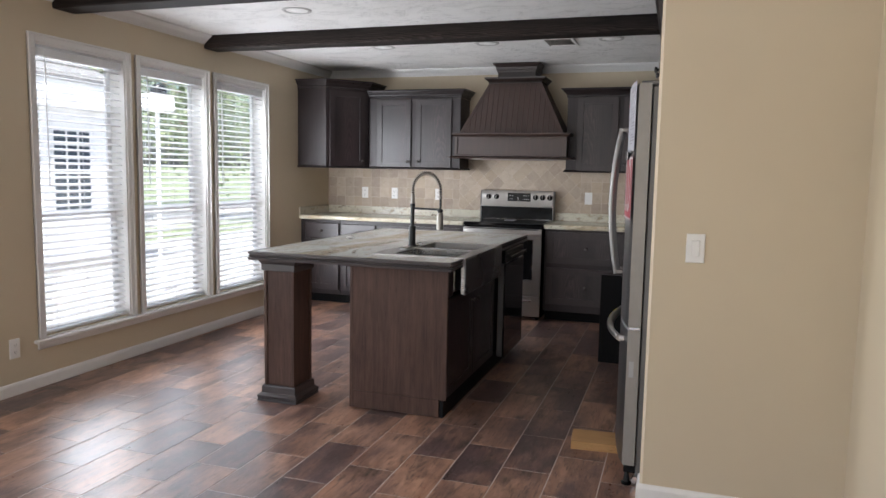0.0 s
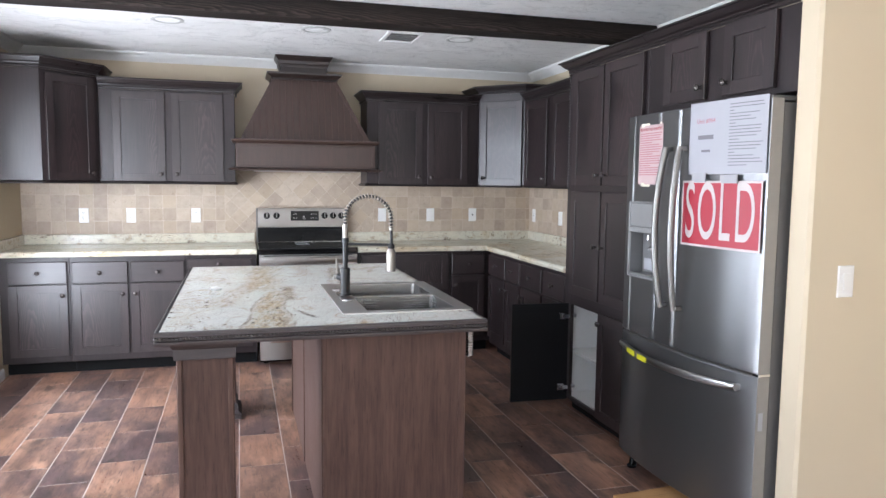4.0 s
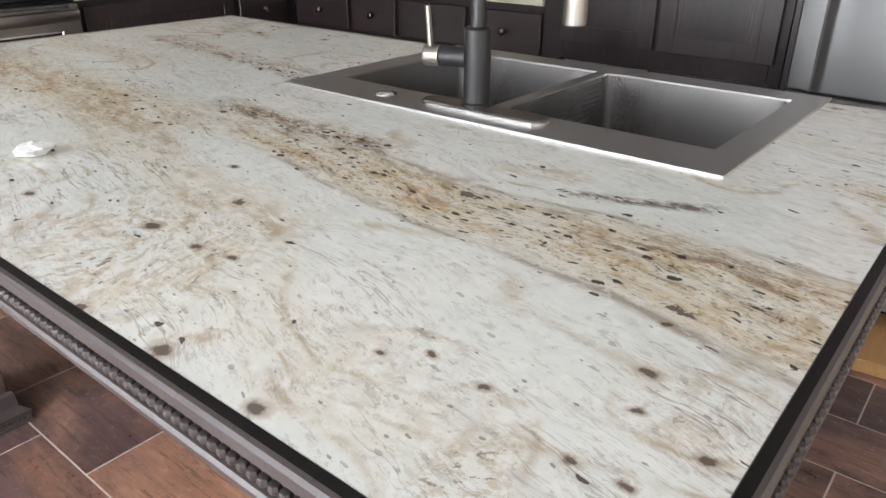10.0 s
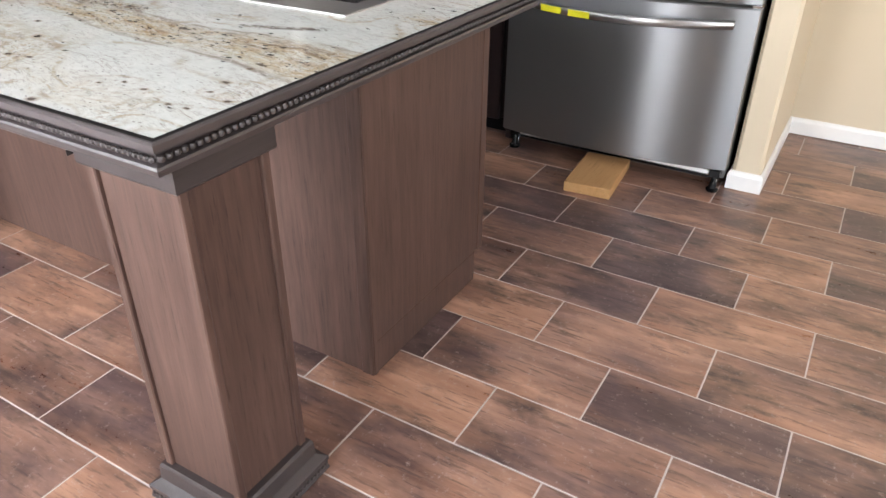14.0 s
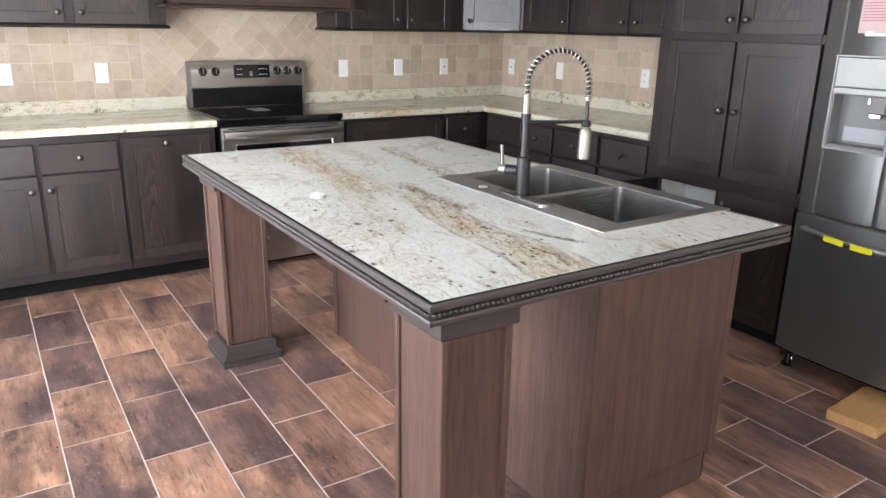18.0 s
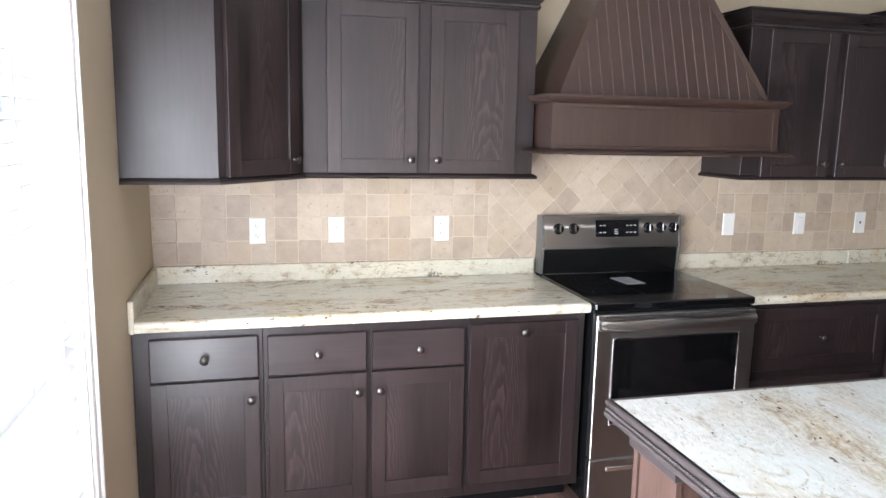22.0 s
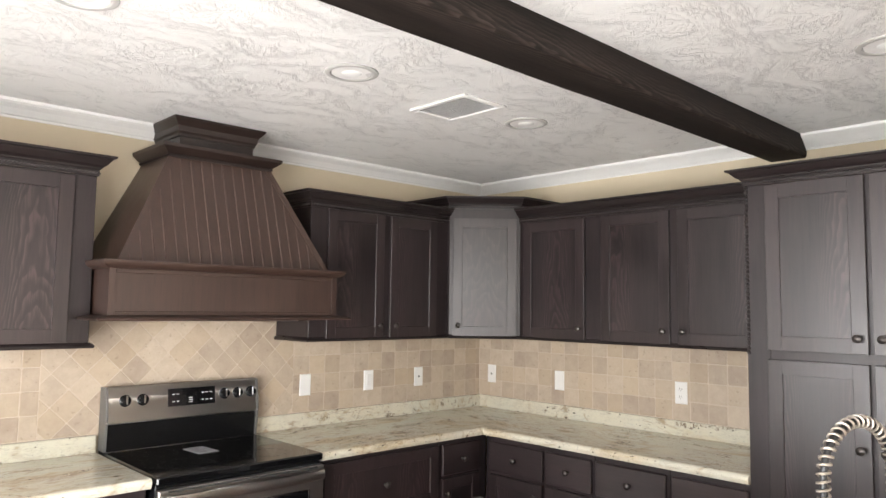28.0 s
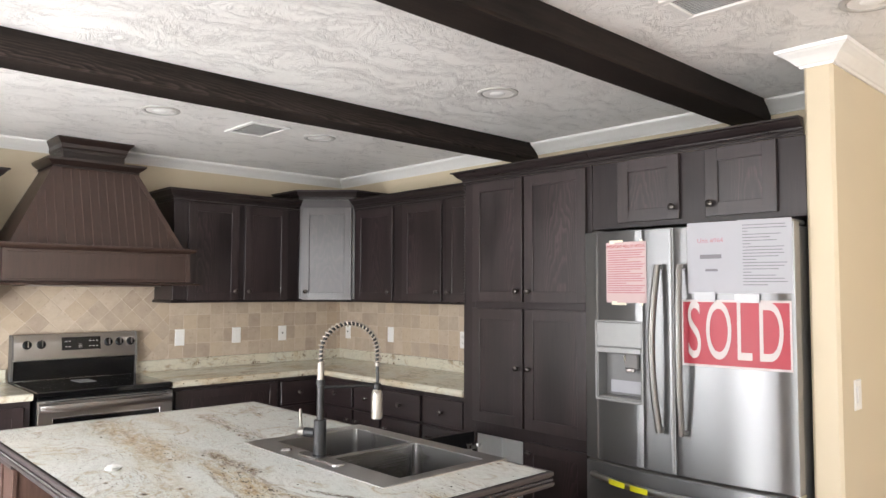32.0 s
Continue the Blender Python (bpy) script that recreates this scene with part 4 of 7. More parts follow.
def ledge_on(parent, path, z, mat=trim_x, side=1):
    prof = [(0.002, -0.006), (0.016, -0.006), (0.020, 0.002), (0.014, 0.010), (0.004, 0.016), (0.002, 0.016)]
    part("bottom_moulding", Geo().sweep(prof, [(x, y, z) for x, y in path], side=side), mat, parent)


NORTH = lambda y: face_turn((0, y, 0), (0, -1))  # fronts on the north wall: along runs with +x
# along on a front that faces south is +x
UP0, UP1 = 1.405, 2.112
FACE = 7.44

# upper cabinet between the corner and the hood
cab = thing("wall_cabinet", (-2.26, FACE, UP0), "espresso oak wall cabinet with two shaker doors and rope crown", "cabinet", "wall cabinets")
part("body", Geo().box(-2.757, -1.77, FACE, BACK - 0.002, UP0, UP1, 0.002), [frame_z], cab)
t = NORTH(FACE)
front(cab, "door", t, -2.66, -2.288, 1.422, 2.10, (-2.318, 1.478))
front(cab, "door", t, -2.237, -1.859, 1.422, 2.10, (-2.205, 1.478))
crown_on(cab, [(-2.757, FACE), (-1.77, FACE), (-1.77, BACK - 0.005)], 2.112, 0.083)
ledge_on(cab, [(-2.757, FACE), (-1.77, FACE), (-1.77, BACK - 0.02)], UP0)

# corner cabinet by the windows
P, Q = Vector((-3.065, 7.078, 0)), Vector((-2.757, 7.42, 0))
cab = thing("corner_wall_cabinet", (-3.1, 7.4, UP0), "taller espresso oak corner wall cabinet with one angled door", "cabinet", "wall cabinets")
top = 2.192
foot = [(LEFT + 0.002, 7.078), (P.x, P.y), (Q.x - 0.001, Q.y), (Q.x - 0.001, BACK - 0.002), (LEFT + 0.002, BACK - 0.002)]
part("body", Geo().ring([[(x, y, z) for x, y in foot] for z in (UP0, top)]), [frame_z], cab)
d = (Q - P).normalized()
t = face_turn((*P.to_2d(), 0), (d.y, -d.x))
wide = (Q - P).length
front(cab, "door", t, 0.035, wide - 0.045, 1.422, top - 0.02, (wide - 0.075, 1.478))
crown_on(cab, [(LEFT + 0.003, 7.078), (P.x, P.y), (Q.x, Q.y), (Q.x, BACK - 0.005)], top, 0.085)
ledge_on(cab, [(LEFT + 0.003, 7.078), (P.x, P.y), (Q.x, Q.y)], UP0)

# upper cabinet right of the hood
cab = thing("wall_cabinet", (-0.23, FACE, UP0), "espresso oak wall cabinet with two shaker doors beside the hood", "cabinet", "wall cabinets")
part("body", Geo().box(-0.715, 0.262, FACE, BACK - 0.002, UP0, UP1, 0.002), [frame_z], cab)
t = NORTH(FACE)
front(cab, "door", t, -0.617, -0.242, 1.415, 2.095, (-0.272, 1.478))
front(cab, "door", t, -0.193, 0.160, 1.415, 2.095, (-0.165, 1.478))
crown_on(cab, [(-0.715, BACK - 0.005), (-0.715, FACE), (0.262, FACE)], 2.098, 0.083)
ledge_on(cab, [(-0.715, BACK - 0.02), (-0.715, FACE), (0.262, FACE)], UP0)

# corner cabinet by the pantry wall
P, Q = Vector((0.263, 7.42, 0)), Vector((0.565, 7.118, 0))
cab = thing("corner_wall_cabinet", (0.6, 7.45, UP0), "espresso oak corner wall cabinet, its angled door pale with sheen", "cabinet", "wall cabinets")
foot = [(P.x, BACK - 0.002), (P.x, P.y), (Q.x, Q.y), (RIGHT - 0.002, Q.y), (RIGHT - 0.002, BACK - 0.002)]
part("body", Geo().ring([[(x, y, z) for x, y in foot] for z in (UP0, 2.185)]), [frame_z], cab)
d = (Q - P).normalized()
t = face_turn((*P.to_2d(), 0), (d.y, -d.x))
wide = (Q - P).length
front(cab, "door", t, 0.022, wide - 0.022, 1.415, 2.125, (0.055, 1.478))
crown_on(cab, [(P.x, BACK - 0.005), (P.x, P.y), (Q.x, Q.y), (RIGHT - 0.005, Q.y)], 2.185, 0.07)
ledge_on(cab, [(P.x, P.y), (Q.x, Q.y)], UP0)

# upper cabinets on the east wall
EAST = lambda x: face_turn((x, 0, 0), (-1, 0))  # along runs with -y
cab = thing("wall_cabinet", (0.57, 6.36, UP0), "long espresso oak wall cabinet with three shaker doors", "cabinet", "wall cabinets")
part("body", Geo().box(0.565, RIGHT - 0.002, 5.602, 7.117, UP0, UP1, 0.002), [frame_z], cab)
t = EAST(0.565)
for a, b, k in ((7.075, 6.64, 6.67), (6.53, 6.125, 6.155), (6.078, 5.675, 6.048)):
    front(cab, "door", t, -a, -b, 1.415, 2.09, (-k, 1.478), (wood_z, wood_y))
crown_on(cab, [(0.565, 7.117), (0.565, 5.60)], 2.098, 0.085, mat=trim_y)
ledge_on(cab, [(0.565, 7.117), (0.565, 5.602)], UP0, trim_y)

# tall pantry with six doors; the lower left one stands open
PX = 0.24
cab = thing("pantry_cabinet", (0.55, 5.17, 0), "tall espresso oak pantry cabinet, one lower door standing open", "cabinet")
g = Geo()
y0, y1 = 4.702, 5.598
g.box(PX + 0.004, RIGHT - 0.002, y1 - 0.018, y1, 0.10, 2.112, 0.001).box(PX + 0.004, RIGHT - 0.002, y0, y0 + 0.018, 0.10, 2.112, 0.001)
g.box(PX + 0.004, RIGHT - 0.002, y0 + 0.018, y1 - 0.018, 0.73, 2.112, 0.001)
part("body", g, [wood_z], cab)
g = Geo()
g.box(PX, PX + 0.02, 5.505, y1 + 0.002, 0.09, 2.112, 0.002).box(PX, PX + 0.02, y0, 4.745, 0.09, 2.112, 0.002).box(PX, PX + 0.02, 5.115, 5.155, 0.09, 0.735, 0.002).box(PX, PX + 0.02, 5.115, 5.155, 0.735, 2.112, 0.002)
g.m = 1
for z0, z1 in ((0.08, 0.105), (0.69, 0.772), (1.38, 1.435), (2.095, 2.112)):
    g.box(PX - 0.0008, PX + 0.02, 4.745, 5.505, z0, z1, 0.002)
part("face_frame", g, [frame_z, frame_z], cab)
g = Geo().box(PX + 0.30, PX + 0.31, y0 + 0.02, y1 - 0.02, 0.10, 0.73, 0).box(PX + 0.021, PX + 0.30, y0 + 0.019, y1 - 0.019, 0.10, 0.112, 0).box(PX + 0.021, PX + 0.30, y1 - 0.026, y1 - 0.019, 0.112, 0.73, 0).box(PX + 0.021, PX + 0.30, y0 + 0.019, y0 + 0.026, 0.112, 0.73, 0).box(PX + 0.021, PX + 0.30, y0 + 0.026, y1 - 0.026, 0.719, 0.729, 0)
part("lining", g, [white_inside], cab, "white melamine lining")
part("shelf", Geo().box(PX + 0.03, PX + 0.29, y0 + 0.027, y1 - 0.027, 0.375, 0.391, 0.001), [white_inside], cab, "white melamine shelf")
part("toe_kick", Geo().box(PX + 0.07, RIGHT - 0.002, y0, y1, 0.0, 0.098, 0.001), [kick_black], cab)
t = EAST(PX)
EW = (wood_z, wood_y)
front(cab, "door", t, -5.512, -5.143, 1.43, 2.105, (-5.175, 1.488), EW)
front(cab, "door", t, -5.125, -4.730, 1.43, 2.105, (-5.092, 1.488), EW)
front(cab, "door", t, -5.512, -5.143, 0.762, 1.392, (-5.175, 1.078), EW)
front(cab, "door", t, -5.125, -4.730, 0.762, 1.392, (-5.092, 1.078), EW)
front(cab, "door", t, -5.125, -4.730, 0.088, 0.70, (-5.092, 0.645), EW)
swung = Matrix.Translation((PX - 0.02, 5.513, 0)) @ pose(0, 0, 0, 0, 0, -93) @ Matrix.Translation((-PX + 0.02, -5.513, 0)) @ t
door = front(cab, "door", swung, -5.512, -5.143, 0.088, 0.70, (-5.175, 0.645), EW)
part("door_back", Geo().box(-5.511, -5.144, 0.0, 0.002, 0.089, 0.699, 0, swung), [kick_black], door)
for z in (0.17, 0.62):
    part("hinge_cup", Geo().box(-5.49, -5.445, -0.012, -0.001, z - 0.022, z + 0.022, 0.004, swung), [chrome], door)
    part("hinge_arm", Geo().box(-5.512, -5.47, -0.02, -0.011, z - 0.012, z + 0.012, 0.003, swung), [chrome], door)
    part("hinge_plate", Geo().box(PX + 0.005, PX + 0.03, 5.485, 5.513, z - 0.01, z + 0.01, 0.002), [chrome], cab)
crown_on(cab, [(RIGHT - 0.1, y1 + 0.002), (PX, y1 + 0.002), (PX, 4.702)], 2.112, 0.068, mat=trim_y)

g = Geo()
pearls(g, [(PX - 0.001, y1 - 0.004, 1.405), (PX - 0.001, y1 - 0.004, 2.112)], 0.0088, 0.0185)
part("corner_bead", g, [trim_y], cab)["kind"] = "stuff"

# cabinet over the refrigerator
cab = thing("over_fridge_cabinet", (0.55, 4.2, 1.785), "espresso oak cabinet above the refrigerator with two small doors", "cabinet")
part("body", Geo().box(PX + 0.001, RIGHT - 0.002, 3.697, 4.70, 1.79, 2.112, 0.002), [frame_z], cab)
front(cab, "door", t, -4.545, -4.228, 1.815, 2.108, (-4.255, 1.868), EW)
front(cab, "door", t, -4.105, -3.803, 1.815, 2.108, (-4.078, 1.868), EW)
crown_on(cab, [(PX, 4.70), (PX, 3.70)], 2.112, 0.068, mat=trim_y)
part("filler", Geo().box(PX + 0.001, RIGHT - 0.005, 4.668, 4.70, 0.0, 1.789, 0.001), [wood_z], cab)

# base cabinets on the north wall, left of the range
BF, KICK = 7.14, 7.26


def base_unit(x0, x1, label, fronts):
    cab = thing("base_cabinet", ((x0 + x1) / 2, BF, 0), label, "cabinet", "base cabinets")
    part("body", Geo().box(x0, x1, BF, BACK - 0.002, 0.105, 0.872, 0.002), [frame_z], cab)
    part("toe_kick", Geo().box(x0, x1, KICK, BACK - 0.002, 0.0, 0.105, 0.001), [kick_black], cab)
    t = NORTH(BF)
    for a0, a1, z0, z1, knob, flat in fronts:
        front(cab, "drawer_front" if flat or z0 > 0.5 or (a1 - a0) > 0.6 else "door", t, a0, a1, z0, z1, knob, flat=flat)
    return cab


base_unit(-3.383, -2.930, "espresso base cabinet with drawer over door, next to the window wall", [(-3.325, -2.945, 0.680, 0.840, (-3.135, 0.760), True), (-3.325, -2.945, 0.155, 0.672, (-2.974, 0.597), False)])
base_unit(-2.929, -2.135, "espresso base cabinet with two drawers over two doors", [(-2.913, -2.541, 0.680, 0.835, (-2.727, 0.757), True), (-2.913, -2.541, 0.155, 0.672, (-2.575, 0.598), False), (-2.521, -2.148, 0.680, 0.832, (-2.334, 0.756), True), (-2.521, -2.148, 0.155, 0.672, (-2.49, 0.598), False)])
base_unit(-2.134, -1.625, "espresso base cabinet with one tall pull-out door beside the range", [(-2.125, -1.660, 0.160, 0.840, (-1.9, 0.803), False)])
base_unit(-0.838, -0.072, "espresso base cabinet with two deep panelled drawers beside the range", [(-0.812, -0.088, 0.558, 0.848, (-0.45, 0.705), False), (-0.812, -0.088, 0.175, 0.515, (-0.45, 0.345), False)])
cab = base_unit(-0.071, 0.30, "espresso corner base cabinet with drawer over door", [(-0.056, 0.228, 0.684, 0.845, (0.09, 0.762), True), (-0.056, 0.228, 0.160, 0.668, (-0.03, 0.59), False)])

# base cabinets on the east wall
ex = 0.26
for n, (a, b, knob_at) in enumerate(((7.06, 6.69, 6.73), (6.665, 6.385, 6.63), (6.36, 5.985, 6.32), (5.955, 5.615, 5.92))):
    lo, hi = ((7.138, 6.677), (6.676, 6.372), (6.371, 5.970), (5.969, 5.60))[n][::-1]
    cab = thing("base_cabinet", (0.58, (a + b) / 2, 0), "espresso base cabinet with one drawer over one door", "cabinet", "base cabinets")
    part("body", Geo().box(ex + (0.042 if n == 0 else 0), RIGHT - 0.002, lo, hi, 0.105, 0.872, 0.002), [frame_z], cab)
    part("toe_kick", Geo().box(ex + 0.1, RIGHT - 0.002, lo, hi, 0, 0.105, 0.001), [kick_black], cab)
    if n == 0:
        part("filler", Geo().box(ex, ex + 0.04, lo, 7.062, 0.105, 0.872, 0.001), [wood_z], cab)
    t = EAST(ex)
    front(cab, "drawer_front", t, -a, -b, 0.684, 0.845, (-(a + b) / 2, 0.765), EW, flat=True)
    front(cab, "door", t, -a, -b, 0.160, 0.668, (-knob_at, 0.60), EW)

# worktops with rolled front edge and upstand
def edge_loop(a, z0, z1, out):
    """The nose of a rolled worktop edge, from bottom to top."""
    return [(a, z0), (a + out * 0.006, z0 + 0.001), (a + out * 0.010, z0 + 0.010), (a + out * 0.013, z0 + 0.020), (a + out * 0.010, z1 - 0.008), (a + out * 0.004, z1 - 0.002), (a - out * 0.004, z1)]


def worktop(name, x0, x1, label):
    ob = thing(name, ((x0 + x1) / 2, 7.4, 0.875), label, "worktop")
    prof = [(BACK - 0.011, 0.875)] + edge_loop(7.105, 0.874, 0.914, -1) + [(BACK - 0.011, 0.914)]
    part("top", Geo().ring([[(x, y, z) for y, z in prof] for x in (x0, x1)]), [counter_x], ob)
    g = Geo().box(x0, x1, BACK - 0.032, BACK - 0.002, 0.913, 0.992, 0.004)
    part("upstand", g, [counter_x], ob)
    return ob


ob = worktop("worktop", LEFT + 0.002, -1.622, "cream granite-pattern laminate worktop with an upstand")
part("end_upstand", Geo().box(LEFT + 0.002, LEFT + 0.022, 7.09, BACK - 0.034, 0.872, 0.992, 0.004), [counter_y], ob)
ob = worktop("worktop", -0.842, 0.250, "cream granite-pattern laminate worktop turning the corner")
prof = [(RIGHT - 0.011, 0.875)] + edge_loop(0.238, 0.874, 0.914, -1) + [(RIGHT - 0.011, 0.914)]
part("top", Geo().ring([[(x, y, z) for x, z in prof] for y in (7.105, 5.603)]).box(0.2495, RIGHT - 0.011, 7.1045, BACK - 0.0115, 0.8752, 0.9138, 0), [counter_y], ob)
part("upstand", Geo().box(RIGHT - 0.032, RIGHT - 0.002, 5.603, BACK - 0.034, 0.913, 0.992, 0.004).box(0.25, RIGHT - 0.002, BACK - 0.032, BACK - 0.002, 0.913, 0.992, 0.004), [counter_y], ob)


# ---- range hood ----
cx = -1.224
hood = thing("range_hood", (cx, 7.55, 1.515), "walnut-stained wooden range hood with beadboard taper and crown", "hood")
by = BACK - 0.012
part("band", Geo().box(cx - 0.533, cx + 0.533, 7.256, by, 1.536, 1.735, 0.002), [hood_z], hood)
for s in (-1, 1):
    c = cx + s * 0.542
    part("corner_strip", Geo().prism([(c, 7.247), (c - s * 0.026, 7.247), (c - s * 0.026, 7.2555), (c - s * 0.0085, 7.2555), (c - s * 0.0085, 7.282), (c, 7.282)], 1.5365, 1.733), [hood_z], hood)
for z0, z1 in ((1.5365, 1.552), (1.706, 1.7235)):
    part("band_rail", Geo().box(cx - 0.5155, cx + 0.5155, 7.2485, 7.2558, z0, z1, 0.002), [hood_z], hood)
U = lambda half, y, z: [(cx - half, by, z), (cx - half, y, z), (cx + half, y, z), (cx + half, by, z)]
part("bottom_ledge", Geo().sweep([(0, 0), (0.052, 0.0), (0.056, 0.006), (0.050, 0.012), (0.030, 0.016), (0.0, 0.022)], U(0.542, 7.250, 1.515)).box(cx - 0.541, cx + 0.541, 7.253, by, 1.516, 1.535, 0), [hood_z], hood)
part("shelf_moulding", Geo().sweep([(-0.02, 0.0), (0.008, 0.0), (0.022, 0.008), (0.030, 0.016), (0.034, 0.024), (0.034, 0.032), (0.010, 0.034), (-0.02, 0.034)], U(0.542, 7.248, 1.724)).box(cx - 0.53, cx + 0.53, 7.268, by, 1.7355, 1.757, 0), [hood_z], hood)
# tapering body with upright beads
low, high = (0.502, 7.276, 1.757), (0.250, 7.430, 2.245)
g = Geo()
g.ring([U(*level) for level in (low, high)])
part("taper", g, [hood_z], hood)


def taper_at(u, v):
    """A point on the taper's front: u across in metres, v up from 0 to 1; None outside."""
    h = low[0] + (high[0] - low[0]) * v
    return Vector((cx + u, low[1] + (high[1] - low[1]) * v, low[2] + (high[2] - low[2]) * v)) if abs(u) < h - 0.03 else None


nf = Vector((0, -(high[2] - low[2]), high[1] - low[1])).normalized()
for k in range(-9, 10):
    u = k * 0.0508
    top = 1.0 if abs(u) < high[0] - 0.03 else (low[0] - 0.03 - abs(u)) / (low[0] - high[0])
    if top < 0.05:
        continue
    a, b = taper_at(u, 0.0), Vector((cx + u, low[1] + (high[1] - low[1]) * top, low[2] + (high[2] - low[2]) * top))
    if a is None:
        continue
    s = Vector((0.0036, 0, 0))
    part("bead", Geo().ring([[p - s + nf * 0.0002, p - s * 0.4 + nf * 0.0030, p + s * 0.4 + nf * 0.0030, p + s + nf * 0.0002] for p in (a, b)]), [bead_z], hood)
for sgn in (-1, 1):
    a, b = Vector((cx + sgn * low[0], low[1], low[2])), Vector((cx + sgn * high[0], high[1], high[2]))
    # the right batten's lit edge is painted with the paler bead tone
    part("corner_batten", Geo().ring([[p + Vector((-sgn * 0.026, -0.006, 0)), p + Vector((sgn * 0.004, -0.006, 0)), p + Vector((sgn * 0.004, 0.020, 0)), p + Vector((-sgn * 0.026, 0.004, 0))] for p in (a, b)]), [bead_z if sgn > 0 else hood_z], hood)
part("crown", Geo().sweep([(0.0, 0.0), (0.008, 0.0), (0.008, 0.014), (0.020, 0.022), (0.038, 0.036), (0.044, 0.042), (0.046, 0.056), (0.0, 0.056)], U(0.250, 7.426, 2.240)).box(cx - 0.250, cx + 0.250, 7.427, by, 2.2455, 2.292, 0), [hood_dark], hood)
g = Geo()
path = U(0.260, 7.416, 2.247)
rope(g, path, 0.0055, 0.013)
part("rope_bead", g, [trim_x], hood)
part("neck", Geo().box(cx - 0.185, cx + 0.185, 7.478, by, 2.292, 2.437, 0.001), [hood_dark], hood)
part("top_crown", Geo().sweep([(0.0, 0.0), (0.006, 0.0), (0.008, 0.012), (0.014, 0.022), (0.018, 0.046), (0.030, 0.060), (0.044, 0.076), (0.044, 0.084), (0.0, 0.084)], U(0.185, 7.478, 2.354)), [hood_dark], hood)
part("underside", Geo().box(cx - 0.40, cx + 0.40, 7.36, 7.66, 1.508, 1.5165, 0.002), [steel_x], hood)

# ---- range ----
rx0, rx1 = -1.610, -0.852
rng = thing("electric_range", ((rx0 + rx1) / 2, 7.4, 0), "stainless electric range with black glass cooktop and five knobs", "range")
part("body", Geo().box(rx0 + 0.004, rx1 - 0.004, 7.10, 7.74, 0.03, 0.885, 0.002), [black_matte], rng)
for x in (rx0 + 0.05, rx1 - 0.05):
    part("foot", Geo().lathe([(0.0, 0), (0.018, 0), (0.018, 0.03), (0.0, 0.032)], (x, 7.2, 0)), [black_matte], rng)
part("cooktop", Geo().box(rx0, rx1, 7.075, 7.70, 0.886, 0.918, 0.006), [black_gloss], rng, "black ceramic glass cooktop")
part("cooktop_back_rim", Geo().box(rx0 + 0.01, rx1 - 0.01, 7.672, 7.678, 0.918, 0.9205, 0.001), [chrome], rng)
ringmat = plain("burner_marking", (0.09, 0.09, 0.095), 0.2)
for x, y, r in ((rx0 + 0.19, 7.24, 0.115), (rx1 - 0.19, 7.24, 0.09), (rx0 + 0.19, 7.52, 0.075), (rx1 - 0.19, 7.52, 0.10)):
    n = 40
    verts = [(x + rr * math.cos(2 * math.pi * i / n), y + rr * math.sin(2 * math.pi * i / n), 0.9183) for rr in (r, r - 0.003) for i in range(n)]
    part("burner_ring", Geo().add(verts, [[i, (i + 1) % n, n + (i + 1) % n, n + i] for i in range(n)]), [ringmat], rng)
g = Geo().ring([[(x, 7.752, 0.905), (x, 7.690, 0.905), (x, 7.684, 1.065), (x, 7.676, 1.075), (x, 7.694, 1.196), (x, 7.702, 1.202), (x, 7.752, 1.202)] for x in (rx0 + 0.004, rx1 - 0.004)])
part("backguard", g, [black_matte], rng)
tilt = lambda z, out=0.0: 7.676 + (z - 1.075) * 0.149 - out
g = Geo().ring([[(x, tilt(1.062) + 0.004, 1.040), (x, tilt(1.062) - 0.003, 1.046), (x, tilt(1.076) - 0.002, 1.066), (x, tilt(1.198) - 0.002, 1.200), (x, tilt(1.198) + 0.006, 1.205), (x, tilt(1.062) + 0.010, 1.040)] for x in (rx0 + 0.005, rx1 - 0.005)])
panel = part("control_panel", g, [steel_x], rng, "brushed stainless control panel")
for x in (rx0 + 0.001, rx1 - 0.001):
    s = 1 if x < -1.2 else -1
    part("end_cap", Geo().ring([[(x + s * d, 7.753, 0.92), (x + s * d, 7.683, 0.92), (x + s * d, 7.670, 1.07), (x + s * d, 7.690, 1.203), (x + s * d, 7.753, 1.203)] for d in (0.0, 0.012)]), [fridge_side], rng)
g = Geo().ring([[(x, tilt(1.098, 0.0035), 1.098), (x, tilt(1.180, 0.0035), 1.180), (x, tilt(1.180), 1.180), (x, tilt(1.098), 1.098)] for x in (-1.326, -1.090)])
disp = part("display", g, [black_gloss], panel, "black glass display with small white legends")
tick = plain("white_legend", (0.6, 0.6, 0.6), 0.5)
g = Geo()
for x in (-1.305, -1.285, -1.16, -1.14, -1.118):
    for z in (1.118, 1.152):
        g.box(x, x + 0.012, tilt(z, 0.0042), tilt(z, 0.0036), z, z + 0.004, 0)
for z in (1.112, 1.122, 1.132):
    g.box(-1.225, -1.205, tilt(z, 0.0042), tilt(z, 0.0036), z, z + 0.003, 0)
part("legend", g, [tick], disp)["kind"] = "stuff"
axis = Vector((0, -1, 0.149)).normalized()
